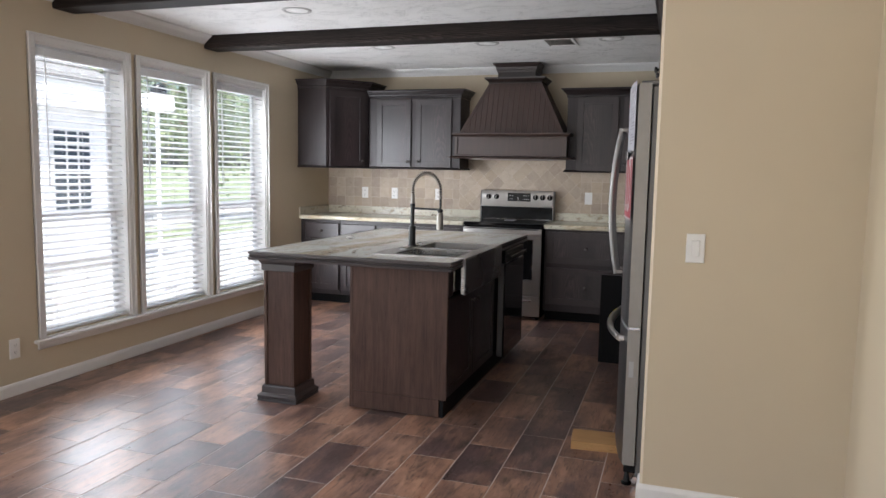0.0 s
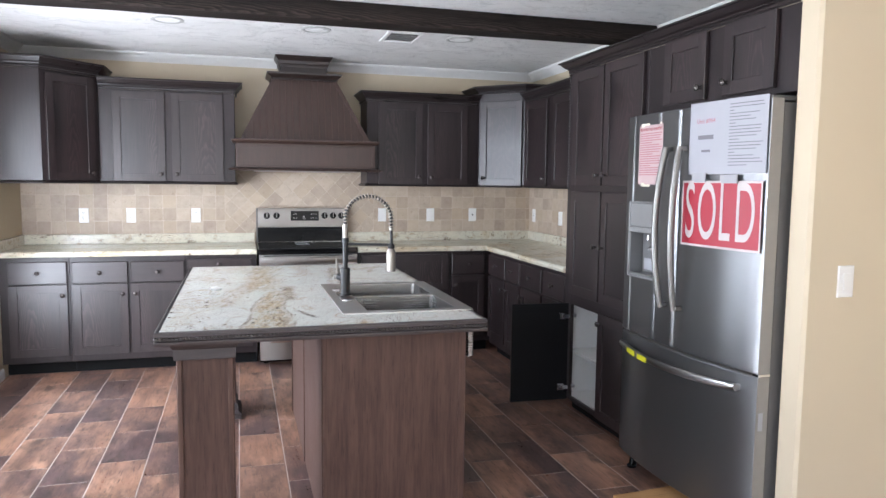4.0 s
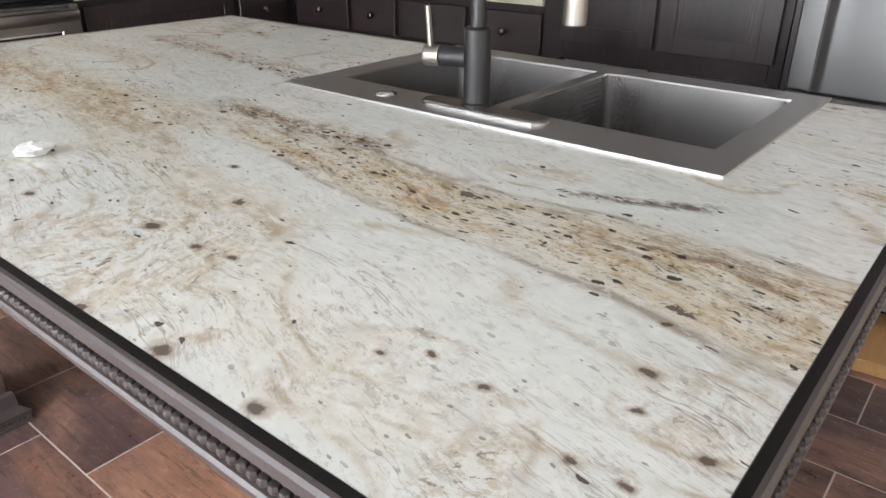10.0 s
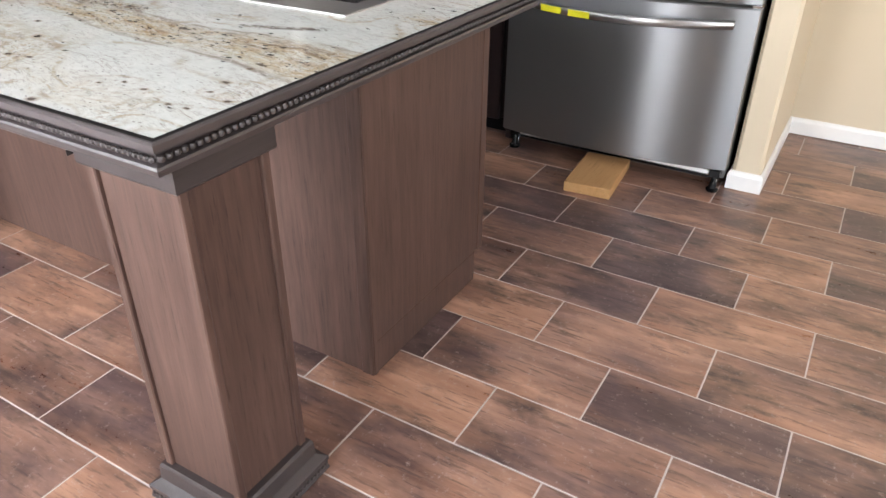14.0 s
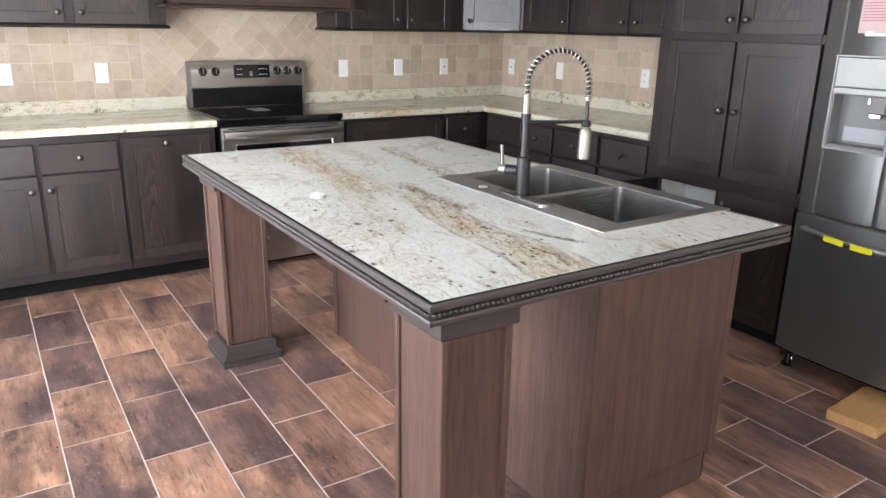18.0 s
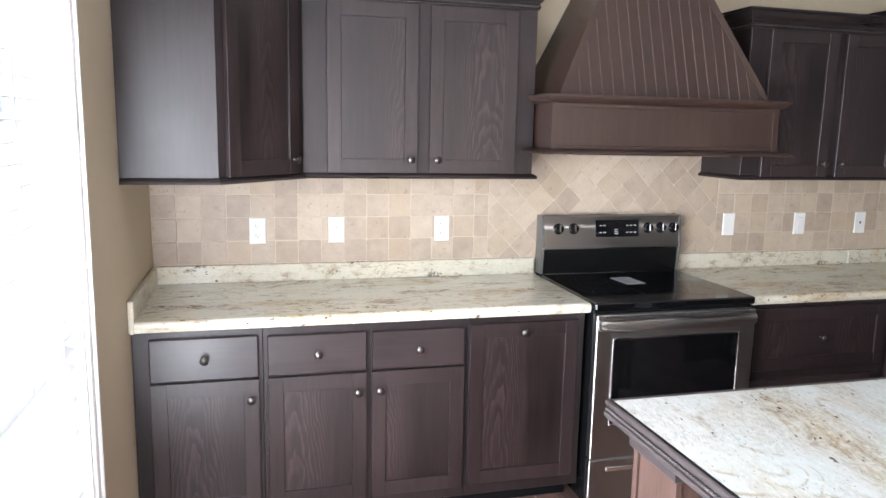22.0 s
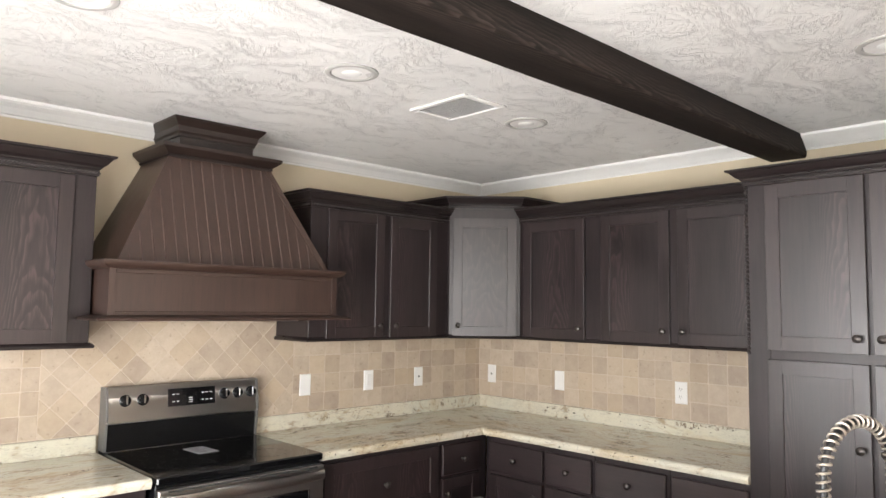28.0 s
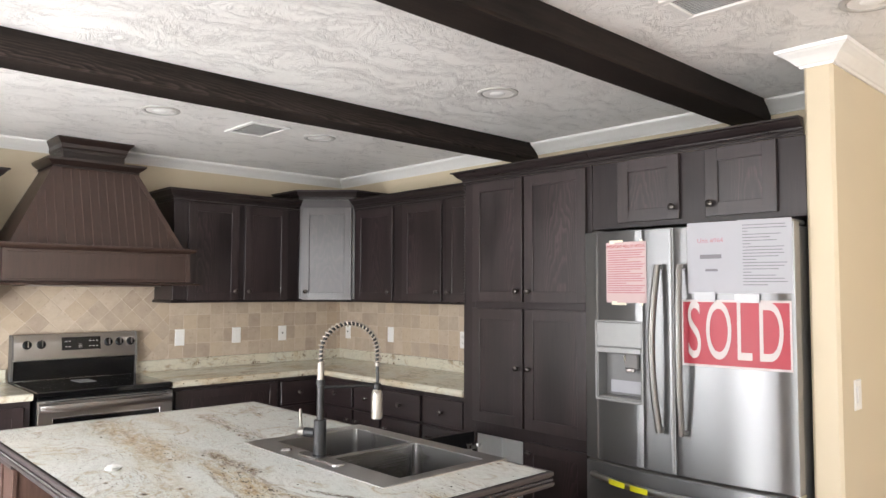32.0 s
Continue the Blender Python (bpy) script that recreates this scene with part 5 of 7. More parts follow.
for x in (-1.523, -1.443, -1.040, -0.968, -0.896):
    z = 1.140
    k = part("knob", Geo().lathe([(0.0, 0), (0.027, 0), (0.027, 0.004), (0.0225, 0.007), (0.021, 0.022), (0.018, 0.026), (0.0, 0.027)], (x, tilt(z), z), axis, 22), [black_matte], panel, "black control knob with a steel insert")
    tk = Geo()
    c = Vector((x, tilt(z), z)) + axis * 0.0262
    tk.box(x - 0.0035, x + 0.0035, c.y - 0.004, c.y + 0.002, z - 0.013, z + 0.024, 0.0015)
    part("knob_grip", tk, [steel_x], panel)
door = part("oven_door", Geo().box(rx0 + 0.003, rx1 - 0.003, 7.062, 7.099, 0.245, 0.868, 0.004), [steel_x], rng, "stainless oven door with a dark window")
part("door_window", Geo().box(rx0 + 0.085, rx1 - 0.085, 7.0585, 7.0615, 0.40, 0.765, 0.002), [black_gloss], door, "dark glass oven window")
part("vent_slot", Geo().box(rx0 + 0.04, rx1 - 0.04, 7.0600, 7.0622, 0.858, 0.866, 0), [dark_slot], door)
n = 24
loops = []
for i in range(n + 1):
    u = i / n
    x, y = rx0 + 0.012 + (rx1 - rx0 - 0.024) * u, 7.052 - 0.026 * math.sin(math.pi * (0.04 + 0.92 * u)) ** 0.6
    loops.append([(x, y + 0.010, 0.806), (x, y + 0.001, 0.808), (x, y - 0.004, 0.818), (x, y - 0.005, 0.834), (x, y - 0.001, 0.847), (x, y + 0.010, 0.851), (x, y + 0.013, 0.828)])
grip = Geo()
grip.smooth = True
part("handle", grip.ring(loops), [steel_x], door, "broad curved brushed steel handle")
for x in (rx0 + 0.024, rx1 - 0.024):
    part("handle_mount", Geo().box(x - 0.012, x + 0.012, 7.046, 7.064, 0.808, 0.848, 0.003), [steel_x], door)
for x0, x1, z0, z1 in ((rx0 + 0.078, rx0 + 0.086, 0.392, 0.773), (rx1 - 0.086, rx1 - 0.078, 0.392, 0.773), (rx0 + 0.086, rx1 - 0.086, 0.392, 0.400), (rx0 + 0.086, rx1 - 0.086, 0.765, 0.773)):
    part("window_trim", Geo().box(x0, x1, 7.0565, 7.0618, z0, z1, 0.0015), [chrome], door)
drw = part("storage_drawer", Geo().box(rx0 + 0.003, rx1 - 0.003, 7.064, 7.099, 0.05, 0.238, 0.004), [steel_x], rng, "stainless storage drawer")
for x in (-1.53, -1.10):
    part("drawer_grip", Geo().box(x, x + 0.17, 7.059, 7.0645, 0.185, 0.205, 0.004), [chrome], drw)
leaf_sheet = thing("cooktop_leaflet", (-1.25, 7.47, 0.9185), "small pale printed leaflet lying on the glass cooktop", "leaflet")
turned = pose(-1.25, 7.475, 0.9185, 0, 0, 4)
sheet_ob = part("sheet", Geo().box(-0.05, 0.05, -0.075, 0.075, 0.0, 0.001, 0, turned), [paper], leaf_sheet)
g = Geo()
for i in range(9):
    g.box(-0.04, 0.04 - 0.02 * (i % 3), 0.052 - i * 0.0135, 0.059 - i * 0.0135, 0.001, 0.0013, 0, turned)
part("print", g, [grey_ink], sheet_ob)["kind"] = "stuff"

# ---- island ----
ix0, ix1, iy0, iy1, itop = -2.042, -0.800, 4.136, 6.140, 0.898
isl = thing("kitchen_island", (-1.42, 5.14, 0), "brown-stained kitchen island with granite-pattern top and two square posts", "island")
sx0, sy0, sy1 = -1.343, 4.352, 5.218
g = Geo().plate((ix0 + 0.015, sx0 + 0.004, ix1 - 0.015), (iy0 + 0.015, sy0 + 0.004, sy1 - 0.004, iy1 - 0.015), 0.862, itop, [(1, 1)])
part("top", g, [island_top], isl, "cream laminate top with ochre granite veining")
# edge of stained wood: flat rim, rope bead, drip lip
EDGE = [(-0.0155, 0.0), (-0.0155, 0.0435), (-0.014, 0.0450), (-0.005, 0.0450), (-0.001, 0.0445), (0.002, 0.0415), (0.001, 0.030), (-0.008, 0.027), (-0.009, 0.013), (0.002, 0.010), (0.004, 0.006), (0.001, -0.004), (-0.0155, -0.004)]
rim = [(ix1, sy0 - 0.002), (ix1, iy0), (ix0, iy0), (ix0, iy1), (ix1, iy1), (ix1, sy1 + 0.002)]
zr = itop - 0.0445
edge = part("edge_moulding", Geo().sweep(EDGE, [(x, y, zr) for x, y in rim], side=-1), [isl_trim, edge_black], isl, "dark stained edge moulding with a black top")
for p in edge.data.polygons:
    p.material_index = 1 if p.normal.z > 0.995 and p.center.z > itop - 0.01 and (p.center.x < ix0 + 1.44 or p.center.y < iy0 - 5.12) else 0
g = Geo()
for (ax, ay), (bx, by_) in zip(rim, rim[1:]):
    d = Vector((bx - ax, by_ - ay, 0)).normalized()
    o = Vector((-d.y, d.x, 0)) * -0.0005
    pearls(g, [Vector((ax, ay, zr + 0.020)) + o + d * 0.002, Vector((bx, by_, zr + 0.020)) + o - d * 0.002], *((0.0060, 0.0136) if abs(d.x) > 0.5 else (0.0054, 0.0110)))
part("beading", g, [bead_trim], isl)["kind"] = "stuff"
# body
bx0, bx1, by0, by1 = -1.440, -0.852, 4.252, 5.962
g = Geo().box(bx0 + 0.012, bx1 - 0.02, by0 + 0.012, by1 - 0.012, 0.0, 0.66, 0).box(bx0 + 0.012, sx0 - 0.004, by0 + 0.012, by1 - 0.012, 0.66, 0.852, 0).box(sx0 - 0.004, bx1 - 0.02, sy1 + 0.004, by1 - 0.012, 0.66, 0.852, 0).box(sx0 - 0.004, bx1 - 0.02, by0 + 0.012, sy0 - 0.004, 0.66, 0.852, 0)
part("body", g, [kick_black], isl)
# end panel with a toe notch, built of an upper and a lower piece
part("end_panel", Geo().box(bx0 + 0.0006, bx1, by0, by0 + 0.012, 0.105, 0.852, 0.002).box(bx0 + 0.0006, bx1 - 0.042, by0, by0 + 0.012, 0.004, 0.1045, 0.0015), [brown_z], isl)
part("end_panel", Geo().box(bx0 + 0.0006, bx1, by1 - 0.012, by1, 0.105, 0.852, 0.002).box(bx0 + 0.0006, bx1 - 0.042, by1 - 0.012, by1, 0.004, 0.1045, 0.0015), [brown_z], isl)
part("side_panel", Geo().box(bx0, bx0 + 0.0115, by0 + 0.0005, 5.106, 0.004, 0.852, 0.0015), [brown_z], isl)
part("side_panel", Geo().box(bx0, bx0 + 0.0115, 5.108, by1 - 0.0005, 0.004, 0.852, 0.0015), [brown_z], isl)
for y in (by0 + 0.0005, 5.083, by1 - 0.0355):
    part("batten", Geo().box(bx0 - 0.004, bx0 + 0.0005, y, y + 0.035, 0.004, 0.852, 0.001), [brown_z], isl)
part("batten", Geo().box(bx1 - 0.03, bx1 + 0.001, by0 - 0.003, by0 + 0.0005, 0.106, 0.851, 0.001), [brown_z], isl)
part("batten", Geo().box(bx0 + 0.0006, bx0 + 0.016, by0 - 0.003, by0 + 0.0005, 0.005, 0.851, 0.001), [brown_z], isl)
# sink-side fronts
t = face_turn((bx1 - 0.02, 0, 0), (1, 0))
for a, b, k in ((4.275, 4.785, 4.75), (4.795, 5.315, 4.83)):
    front(isl, "door", t, a, b, 0.115, 0.672, (k, 0.60), (wood_z, wood_y))
for a, b in ((sy1 + 0.004, 5.335), (by0 + 0.012, sy0 - 0.004)):
    part("rail", Geo().box(bx1 - 0.02, bx1 + 0.002, a, b, 0.69, 0.852, 0.001), [wood_y], isl)
# posts
for px0, px1, py0, py1 in ((-2.005, -1.746, 4.162, 4.424), (-2.012, -1.753, 5.854, 6.116)):
    m = ((px0 + px1) / 2, (py0 + py1) / 2)
    ext = 0.016 if py0 < 5 else 0.0
    sq = lambda h, z: [(m[0] - h, m[1] - h, z), (m[0] - h, m[1] + h + ext, z), (m[0] + h, m[1] + h + ext, z), (m[0] + h, m[1] - h, z)]
    h = 0.100
    post = part("post", Geo().box(m[0] - h + 0.009, m[0] + h - 0.009, m[1] - h + 0.009, m[1] + h + ext - 0.009, 0.06, 0.85, 0.001), [brown_z], isl, "square panelled post")
    for ax, ay in ((-1, -1), (-1, 1), (1, -1), (1, 1)):
        x, y = m[0] + ax * h, m[1] + ay * h + (ext if ay > 0 else 0)
        part("corner_strip", Geo().box(x, x - ax * 0.020, y, y - ay * 0.020, 0.06, 0.80, 0.0025), [brown_z], post)
    BASE = [(-0.03, 0.001), (0.0315, 0.001), (0.0315, 0.006), (0.029, 0.010), (0.029, 0.022), (0.0315, 0.026), (0.0315, 0.036), (0.020, 0.044), (0.012, 0.050), (0.010, 0.086), (0.006, 0.094), (-0.03, 0.094)]
    part("base_moulding", Geo().sweep(BASE, sq(h, 0.0)[::-1], closed=True), [bead_trim], post, "dark stained base moulding")
    g = Geo()
    loop = sq(h + 0.029, 0.016)
    pearls(g, loop + loop[:1], 0.0048, 0.012)
    part("beading", g, [bead_trim], post)["kind"] = "stuff"
    CAP = [(-0.03, -0.006), (0.007, -0.006), (0.009, -0.003), (0.009, 0.034), (0.014, 0.040), (0.020, 0.052), (0.020, 0.062), (-0.03, 0.062)]
    part("cap_moulding", Geo().sweep(CAP, sq(h, 0.789)[::-1], closed=True), [bead_trim], post, "dark stained cap moulding")
part("apron_rail", Geo().box(-1.983, -1.955, 4.40, 5.87, 0.800, 0.853, 0.002).box(-1.983, -1.955, 4.44, 4.441, 0.79, 0.8, 0), [isl_trim], isl)

# dishwasher set into the island, its door a little proud
dw = thing("dishwasher", (-0.83, 5.66, 0), "black-fronted dishwasher with a steel-edged door", "dishwasher")
part("tub", Geo().box(-1.35, -0.8755, 5.352, 5.944, 0.03, 0.845, 0.002), [black_matte], dw)
door = part("door", Geo().box(-0.838, -0.797, 5.352, 5.948, 0.095, 0.752, 0.004), [steel_y], dw, "steel-edged dishwasher door")
part("door_face", Geo().box(-0.7968, -0.786, 5.350, 5.950, 0.093, 0.752, 0.003), [black_gloss], door, "gloss black door face")
part("control_strip", Geo().box(-0.838, -0.786, 5.352, 5.948, 0.756, 0.845, 0.006), [black_matte], dw)
part("handle", Geo().tube([(-0.768, 5.385 + 0.53 * i / 12, 0.795) for i in range(13)], 0.014, 10, 0.8).box(-0.786, -0.765, 5.39, 5.41, 0.787, 0.803, 0.002).box(-0.786, -0.765, 5.89, 5.91, 0.787, 0.803, 0.002), [black_matte], dw)
part("hinge_arm", Geo().box(-0.875, -0.838, 5.356, 5.362, 0.115, 0.150, 0.002), [chrome], dw)

# ---- sink and faucet ----
sink = thing("apron_sink", (-1.07, 4.785, 0.69), "double-bowl stainless steel apron-front sink set into the island", "sink")
zt = itop + 0.0035
bowls = ((4.402, 4.768), (4.792, 5.160))
bxa, bxb = -1.237, -0.853
part("deck", Geo().plate((sx0, bxa, bxb, -0.787), (sy0, *bowls[0], *bowls[1], sy1), zt - 0.004, zt, [(1, 1), (1, 3)]), [steel_deck], sink)
for y0, y1 in bowls:
    n = 5
    rr = 0.02

    def loop(inset, z):
        out = []
        for cxx, cyy, s in ((bxb - inset - rr, y1 - inset - rr, 0), (bxa + inset + rr, y1 - inset - rr, 1), (bxa + inset + rr, y0 + inset + rr, 2), (bxb - inset - rr, y0 + inset + rr, 3)):
            out += [(cxx + rr * math.cos(math.pi / 2 * (s + i / n)), cyy + rr * math.sin(math.pi / 2 * (s + i / n)), z) for i in range(n + 1)]
        return out

    g = Geo()
    g.ring([loop(-0.003, zt - 0.0035), loop(0.0, zt - 0.004), loop(0.004, zt - 0.19), loop(0.012, zt - 0.205), loop(0.03, zt - 0.21)], caps=False)
    k = len(g.v)
    g.add(loop(0.03, zt - 0.21), [list(range(4 * (n + 1)))])
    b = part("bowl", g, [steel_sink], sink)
    part("drain", Geo().lathe([(0.0, 0.004), (0.020, 0.004), (0.030, 0.001), (0.044, 0.004), (0.048, 0.0), (0.0, -0.001)], ((bxa + bxb) / 2, (y0 + y1) / 2, zt - 0.2105), n=24), [chrome], b)
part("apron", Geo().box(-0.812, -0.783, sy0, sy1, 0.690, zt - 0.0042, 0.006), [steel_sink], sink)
part("hole_cover", Geo().lathe([(0.0, 0.006), (0.012, 0.006), (0.020, 0.003), (0.022, 0.0), (0.0, 0.0)], (-1.289, 4.995, zt), n=20), [chrome], sink)

f0 = Vector((-1.272, 4.800, zt))
fau = thing("spring_faucet", tuple(f0), "matte black spring kitchen faucet with nickel spray head", "faucet")
pl = Geo()
n = 28
outline = lambda s, z: [(f0.x - 0.006 + s * 0.027 * (math.cos(2 * math.pi * i / n)), f0.y - 0.018 + (0.100 if math.sin(2 * math.pi * i / n) > 0 else -0.100) + s * 0.027 * math.sin(2 * math.pi * i / n), z) for i in range(n)]
pl.ring([outline(1.0, zt), outline(1.0, zt + 0.004), outline(0.85, zt + 0.007)])
part("base_plate", pl, [steel_sink], fau, "satin steel oval base plate")
part("column", Geo().lathe([(0.0, 0), (0.026, 0), (0.026, 0.004), (0.0225, 0.007), (0.0225, 0.125), (0.0195, 0.128), (0.0125, 0.129), (0.0125, 0.247), (0.016, 0.248), (0.016, 0.268), (0.0, 0.268)], f0 + Vector((0, 0, 0.007)), n=22), [faucet_black], fau)
part("spring_collar", Geo().lathe([(0.0, 0), (0.012, 0), (0.0128, 0.004)] + [(0.0128 - 0.0012 * (i % 2), 0.004 + i * 0.0035) for i in range(16)] + [(0.012, 0.062), (0.0, 0.062)], f0 + Vector((0, 0, 0.272)), n=16), [nickel], fau, "ribbed nickel collar")
tip = Vector((-1.067, 4.738, 0))
d = (tip - f0).to_2d()
span = d.length
d = Vector((d.x, d.y, 0)).normalized()
zc = 1.372 - span / 2
arch = []
for i in range(61):
    s = i / 60
    if s < 0.18:
        arch.append(f0 * 1 + Vector((0, 0, 1.230 - f0.z + (zc - 1.230) * s / 0.18)))
    elif s < 0.82:
        a = math.pi * (1 - (s - 0.18) / 0.64)
        arch.append(Vector((f0.x, f0.y, 0)) + d * (span / 2 + span / 2 * math.cos(a)) + Vector((0, 0, zc + span / 2 * math.sin(a))))
    else:
        arch.append(Vector((f0.x, f0.y, 0)) + d * span + Vector((0, 0, zc - (zc - 1.225) * (s - 0.82) / 0.18)))
part("hose", Geo().tube(arch, 0.0068, 10), [faucet_black], fau, "black hose inside the spring")
coil = []
turns, per = 27, 14
lens = [0.0]
for p, q in zip(arch, arch[1:]):
    lens.append(lens[-1] + (q - p).length)
side = Vector((-d.y, d.x, 0))
for i in range(turns * per + 1):
    s = lens[-1] * i / (turns * per)
    j = max(k for k in range(len(lens)) if lens[k] <= s + 1e-9)
    j = min(j, len(arch) - 2)
    w = (s - lens[j]) / (lens[j + 1] - lens[j])
    p = arch[j].lerp(arch[j + 1], w)
    along = (arch[j + 1] - arch[j]).normalized()
    a = 2 * math.pi * i / per
    coil.append(p + 0.0112 * (math.cos(a) * side + math.sin(a) * along.cross(side)))
part("spring", Geo().tube(coil, 0.0027, 6), [spring_wire], fau, "coiled nickel spring")
e = Vector((f0.x, f0.y, 0)) + d * span
part("spring_end", Geo().lathe([(0, 0), (0.010, 0), (0.0105, 0.012), (0.0, 0.013)], (e.x, e.y, 1.214), n=14), [nickel], fau)
part("hose_drop", Geo().tube([(e.x, e.y, 1.215), (e.x + 0.002, e.y, 1.17), (e.x, e.y, 1.125)], 0.0065, 10), [faucet_black], fau)
part("dock_arm", Geo().tube([(f0.x, f0.y, 1.148), (e.x, e.y, 1.146)], 0.0062, 10).lathe([(0.0, 0), (0.013, 0), (0.0165, 0.006), (0.0165, 0.018), (0.012, 0.024), (0.0, 0.024)], (e.x, e.y, 1.128), n=16), [faucet_black], fau)
part("spray_head", Geo().lathe([(0.0, 0), (0.019, 0), (0.0215, 0.003), (0.0215, 0.050), (0.0210, 0.090), (0.018, 0.100), (0.014, 0.108), (0.0, 0.108)], (e.x, e.y, 1.022), n=22), [nickel], fau, "brushed nickel spray head")
part("valve", Geo().lathe([(0.0, 0), (0.017, 0), (0.017, 0.045), (0.0, 0.046)], f0 + Vector((-0.005, 0.018, 0.085)), (-0.35, 1, 0), 18), [faucet_black], fau)
hc = f0 + Vector((-0.022, 0.066, 0.085))
part("handle", Geo().lathe([(0.0, -0.004), (0.0175, -0.004), (0.0175, 0.020), (0.015, 0.024), (0.0, 0.024)], hc, (-0.35, 1, 0), 18).tube([hc + Vector((-0.004, 0.012, 0.005)), hc + Vector((-0.006, 0.014, 0.04)), hc + Vector((-0.008, 0.016, 0.080))], lambda s: 0.0076 - 0.001 * s, 10, 0.75), [nickel], fau, "nickel lever handle")

bm = bmesh.new()
bmesh.ops.create_icosphere(bm, subdivisions=3, radius=1.0)
for v in bm.verts:
    k = 0.80 + 0.5 * abs(noise.noise(v.co * 1.6)) + 0.08 * noise.noise(v.co * 5.0)
    v.co = Vector((v.co.x * 0.027 * k, v.co.y * 0.019 * k, max(-0.0085, v.co.z * 0.0105 * k)))
g = Geo()
g.add([v.co + Vector((-1.862, 5.122, itop + 0.0088)) for v in bm.verts], [[v.index for v in f.verts] for f in bm.faces])
bm.free()
single("crumpled_wrapper", g, [plain("wrapper_paper", (0.66, 0.66, 0.65), 0.5, 0, 0.05)], (-1.862, 5.122, itop), "small crumpled white wrapper lying on the island top", "wrapper")

# ---- refrigerator ----
FX = 0.083
fr = thing("refrigerator", (0.48, 4.18, 0), "stainless french-door refrigerator with dispenser and taped-on papers", "refrigerator")
fy0, fym, fy1, fsplit, ftop = 3.712, 4.183, 4.652, 0.716, 1.765
part("body", Geo().box(0.205, 0.84, fy0 + 0.006, fy1 - 0.006, 0.045, 1.752, 0.004), [fridge_side], fr, "dark grey cabinet")


def door_x(y):
    """The bowed face of the doors in plan; the unit stands a little askew in its bay."""
    u = (y - (fy0 + fy1) / 2) / ((fy1 - fy0) / 2)
    return FX + 0.040 * u * u - 0.018 * u


def bowed(y0, y1, z0, z1):
    """A door skin bowed in plan, with rounded sides."""
    g = Geo()
    n = 14
    xs = door_x
    ring = []
    for i in range(n + 1):
        y = y0 + (y1 - y0) * i / n
        e = min(y - y0, y1 - y)
        ring.append((xs(y) + (0.006 if e < 1e-6 else 0.0), y))
    ring = [(0.200, y0)] + ring + [(0.200, y1)]
    g.smooth = True
    g.ring([[(x + (0.005 if z in (z0, z1) and 0 < i < n + 2 else 0), y, z) for i, (x, y) in enumerate(ring)] for z in (z0, z0 + 0.005, z1 - 0.005, z1)])
    return g


def edged(ob):
    """Gives a door the plain grey of its returned edges."""
    ob.data.materials.append(door_edge)
    for p in ob.data.polygons:
        if abs(p.normal.x) < 0.5:
            p.material_index = 1
    return ob


door_edge = plain("grey_door_edge", (0.29, 0.275, 0.255), 0.45, 0.3)
dy0, dy1, dz0, dz1 = 4.336, 4.578, 1.000, 1.356
edged(part("right_door", bowed(fy0, fym - 0.002, fsplit + 0.006, ftop), [steel_y], fr, "brushed stainless door"))
# the left door is built round the dispenser recess
door = part("left_door", bowed(fym + 0.002, dy0, fsplit + 0.006, ftop), [steel_y], fr, "brushed stainless door with water dispenser")
part("door_stile", bowed(dy1, fy1, fsplit + 0.006, ftop), [steel_y], door)
part("door_rail", bowed(dy0, dy1, fsplit + 0.006, dz0), [steel_y], door)
part("door_rail", bowed(dy0, dy1, dz1, ftop), [steel_y], door)
disp_grey = plain("silver_plastic", (0.27, 0.27, 0.27), 0.35, 0.3)
pale_grey = plain("pale_grey_plastic", (0.17, 0.17, 0.172), 0.4)
fx = FX + 0.001
d = part("dispenser", Geo().box(fx + 0.070, fx + 0.078, dy0, dy1, dz0, dz1, 0).box(fx + 0.002, fx + 0.07, dy0, dy0 + 0.012, dz0, dz1, 0.001).box(fx + 0.002, fx + 0.07, dy1 - 0.012, dy1, dz0, dz1, 0.001).box(fx + 0.002, fx + 0.07, dy0 + 0.012, dy1 - 0.012, dz0, dz0 + 0.012, 0.001), [pale_grey], door, "pale grey dispenser recess")
g = Geo()
for a, b, c, e_ in ((dy0 - 0.004, dy0 + 0.004, dz0 - 0.004, dz1 + 0.004), (dy1 - 0.004, dy1 + 0.004, dz0 - 0.004, dz1 + 0.004), (dy0, dy1, dz0 - 0.004, dz0 + 0.004), (dy0, dy1, dz1 - 0.004, dz1 + 0.004)):
    g.box(fx - 0.004, fx + 0.004, a, b, c, e_, 0.002)
part("bezel", g, [disp_grey], d)
part("dispenser_panel", Geo().box(fx, fx + 0.069, dy0 + 0.005, dy1 - 0.005, 1.240, dz1 - 0.005, 0.003), [disp_grey], d)
part("panel_lip", Geo().box(fx - 0.006, fx + 0.02, dy0 + 0.005, dy1 - 0.005, 1.212, 1.239, 0.004), [disp_grey], d)
part("nozzle_housing", Geo().box(fx + 0.02, fx + 0.068, 4.372, 4.445, 1.145, 1.215, 0.006), [fridge_side], d)
part("paddle", Geo().box(fx + 0.015, fx + 0.03, 4.385, 4.432, 1.130, 1.148, 0.004), [chrome], d)
part("spout", Geo().box(fx + 0.012, fx + 0.028, 4.430, 4.440, 1.178, 1.206, 0.002), [chrome], d)
part("drip_grille", Geo().box(fx + 0.004, fx + 0.066, dy0 + 0.014, dy1 - 0.014, dz0 + 0.012, dz0 + 0.018, 0.001), [fridge_side], d)
part("paper_label", Geo().box(fx + 0.064, fx + 0.0655, 4.345, 4.540, 1.030, 1.085, 0), [paper], d)
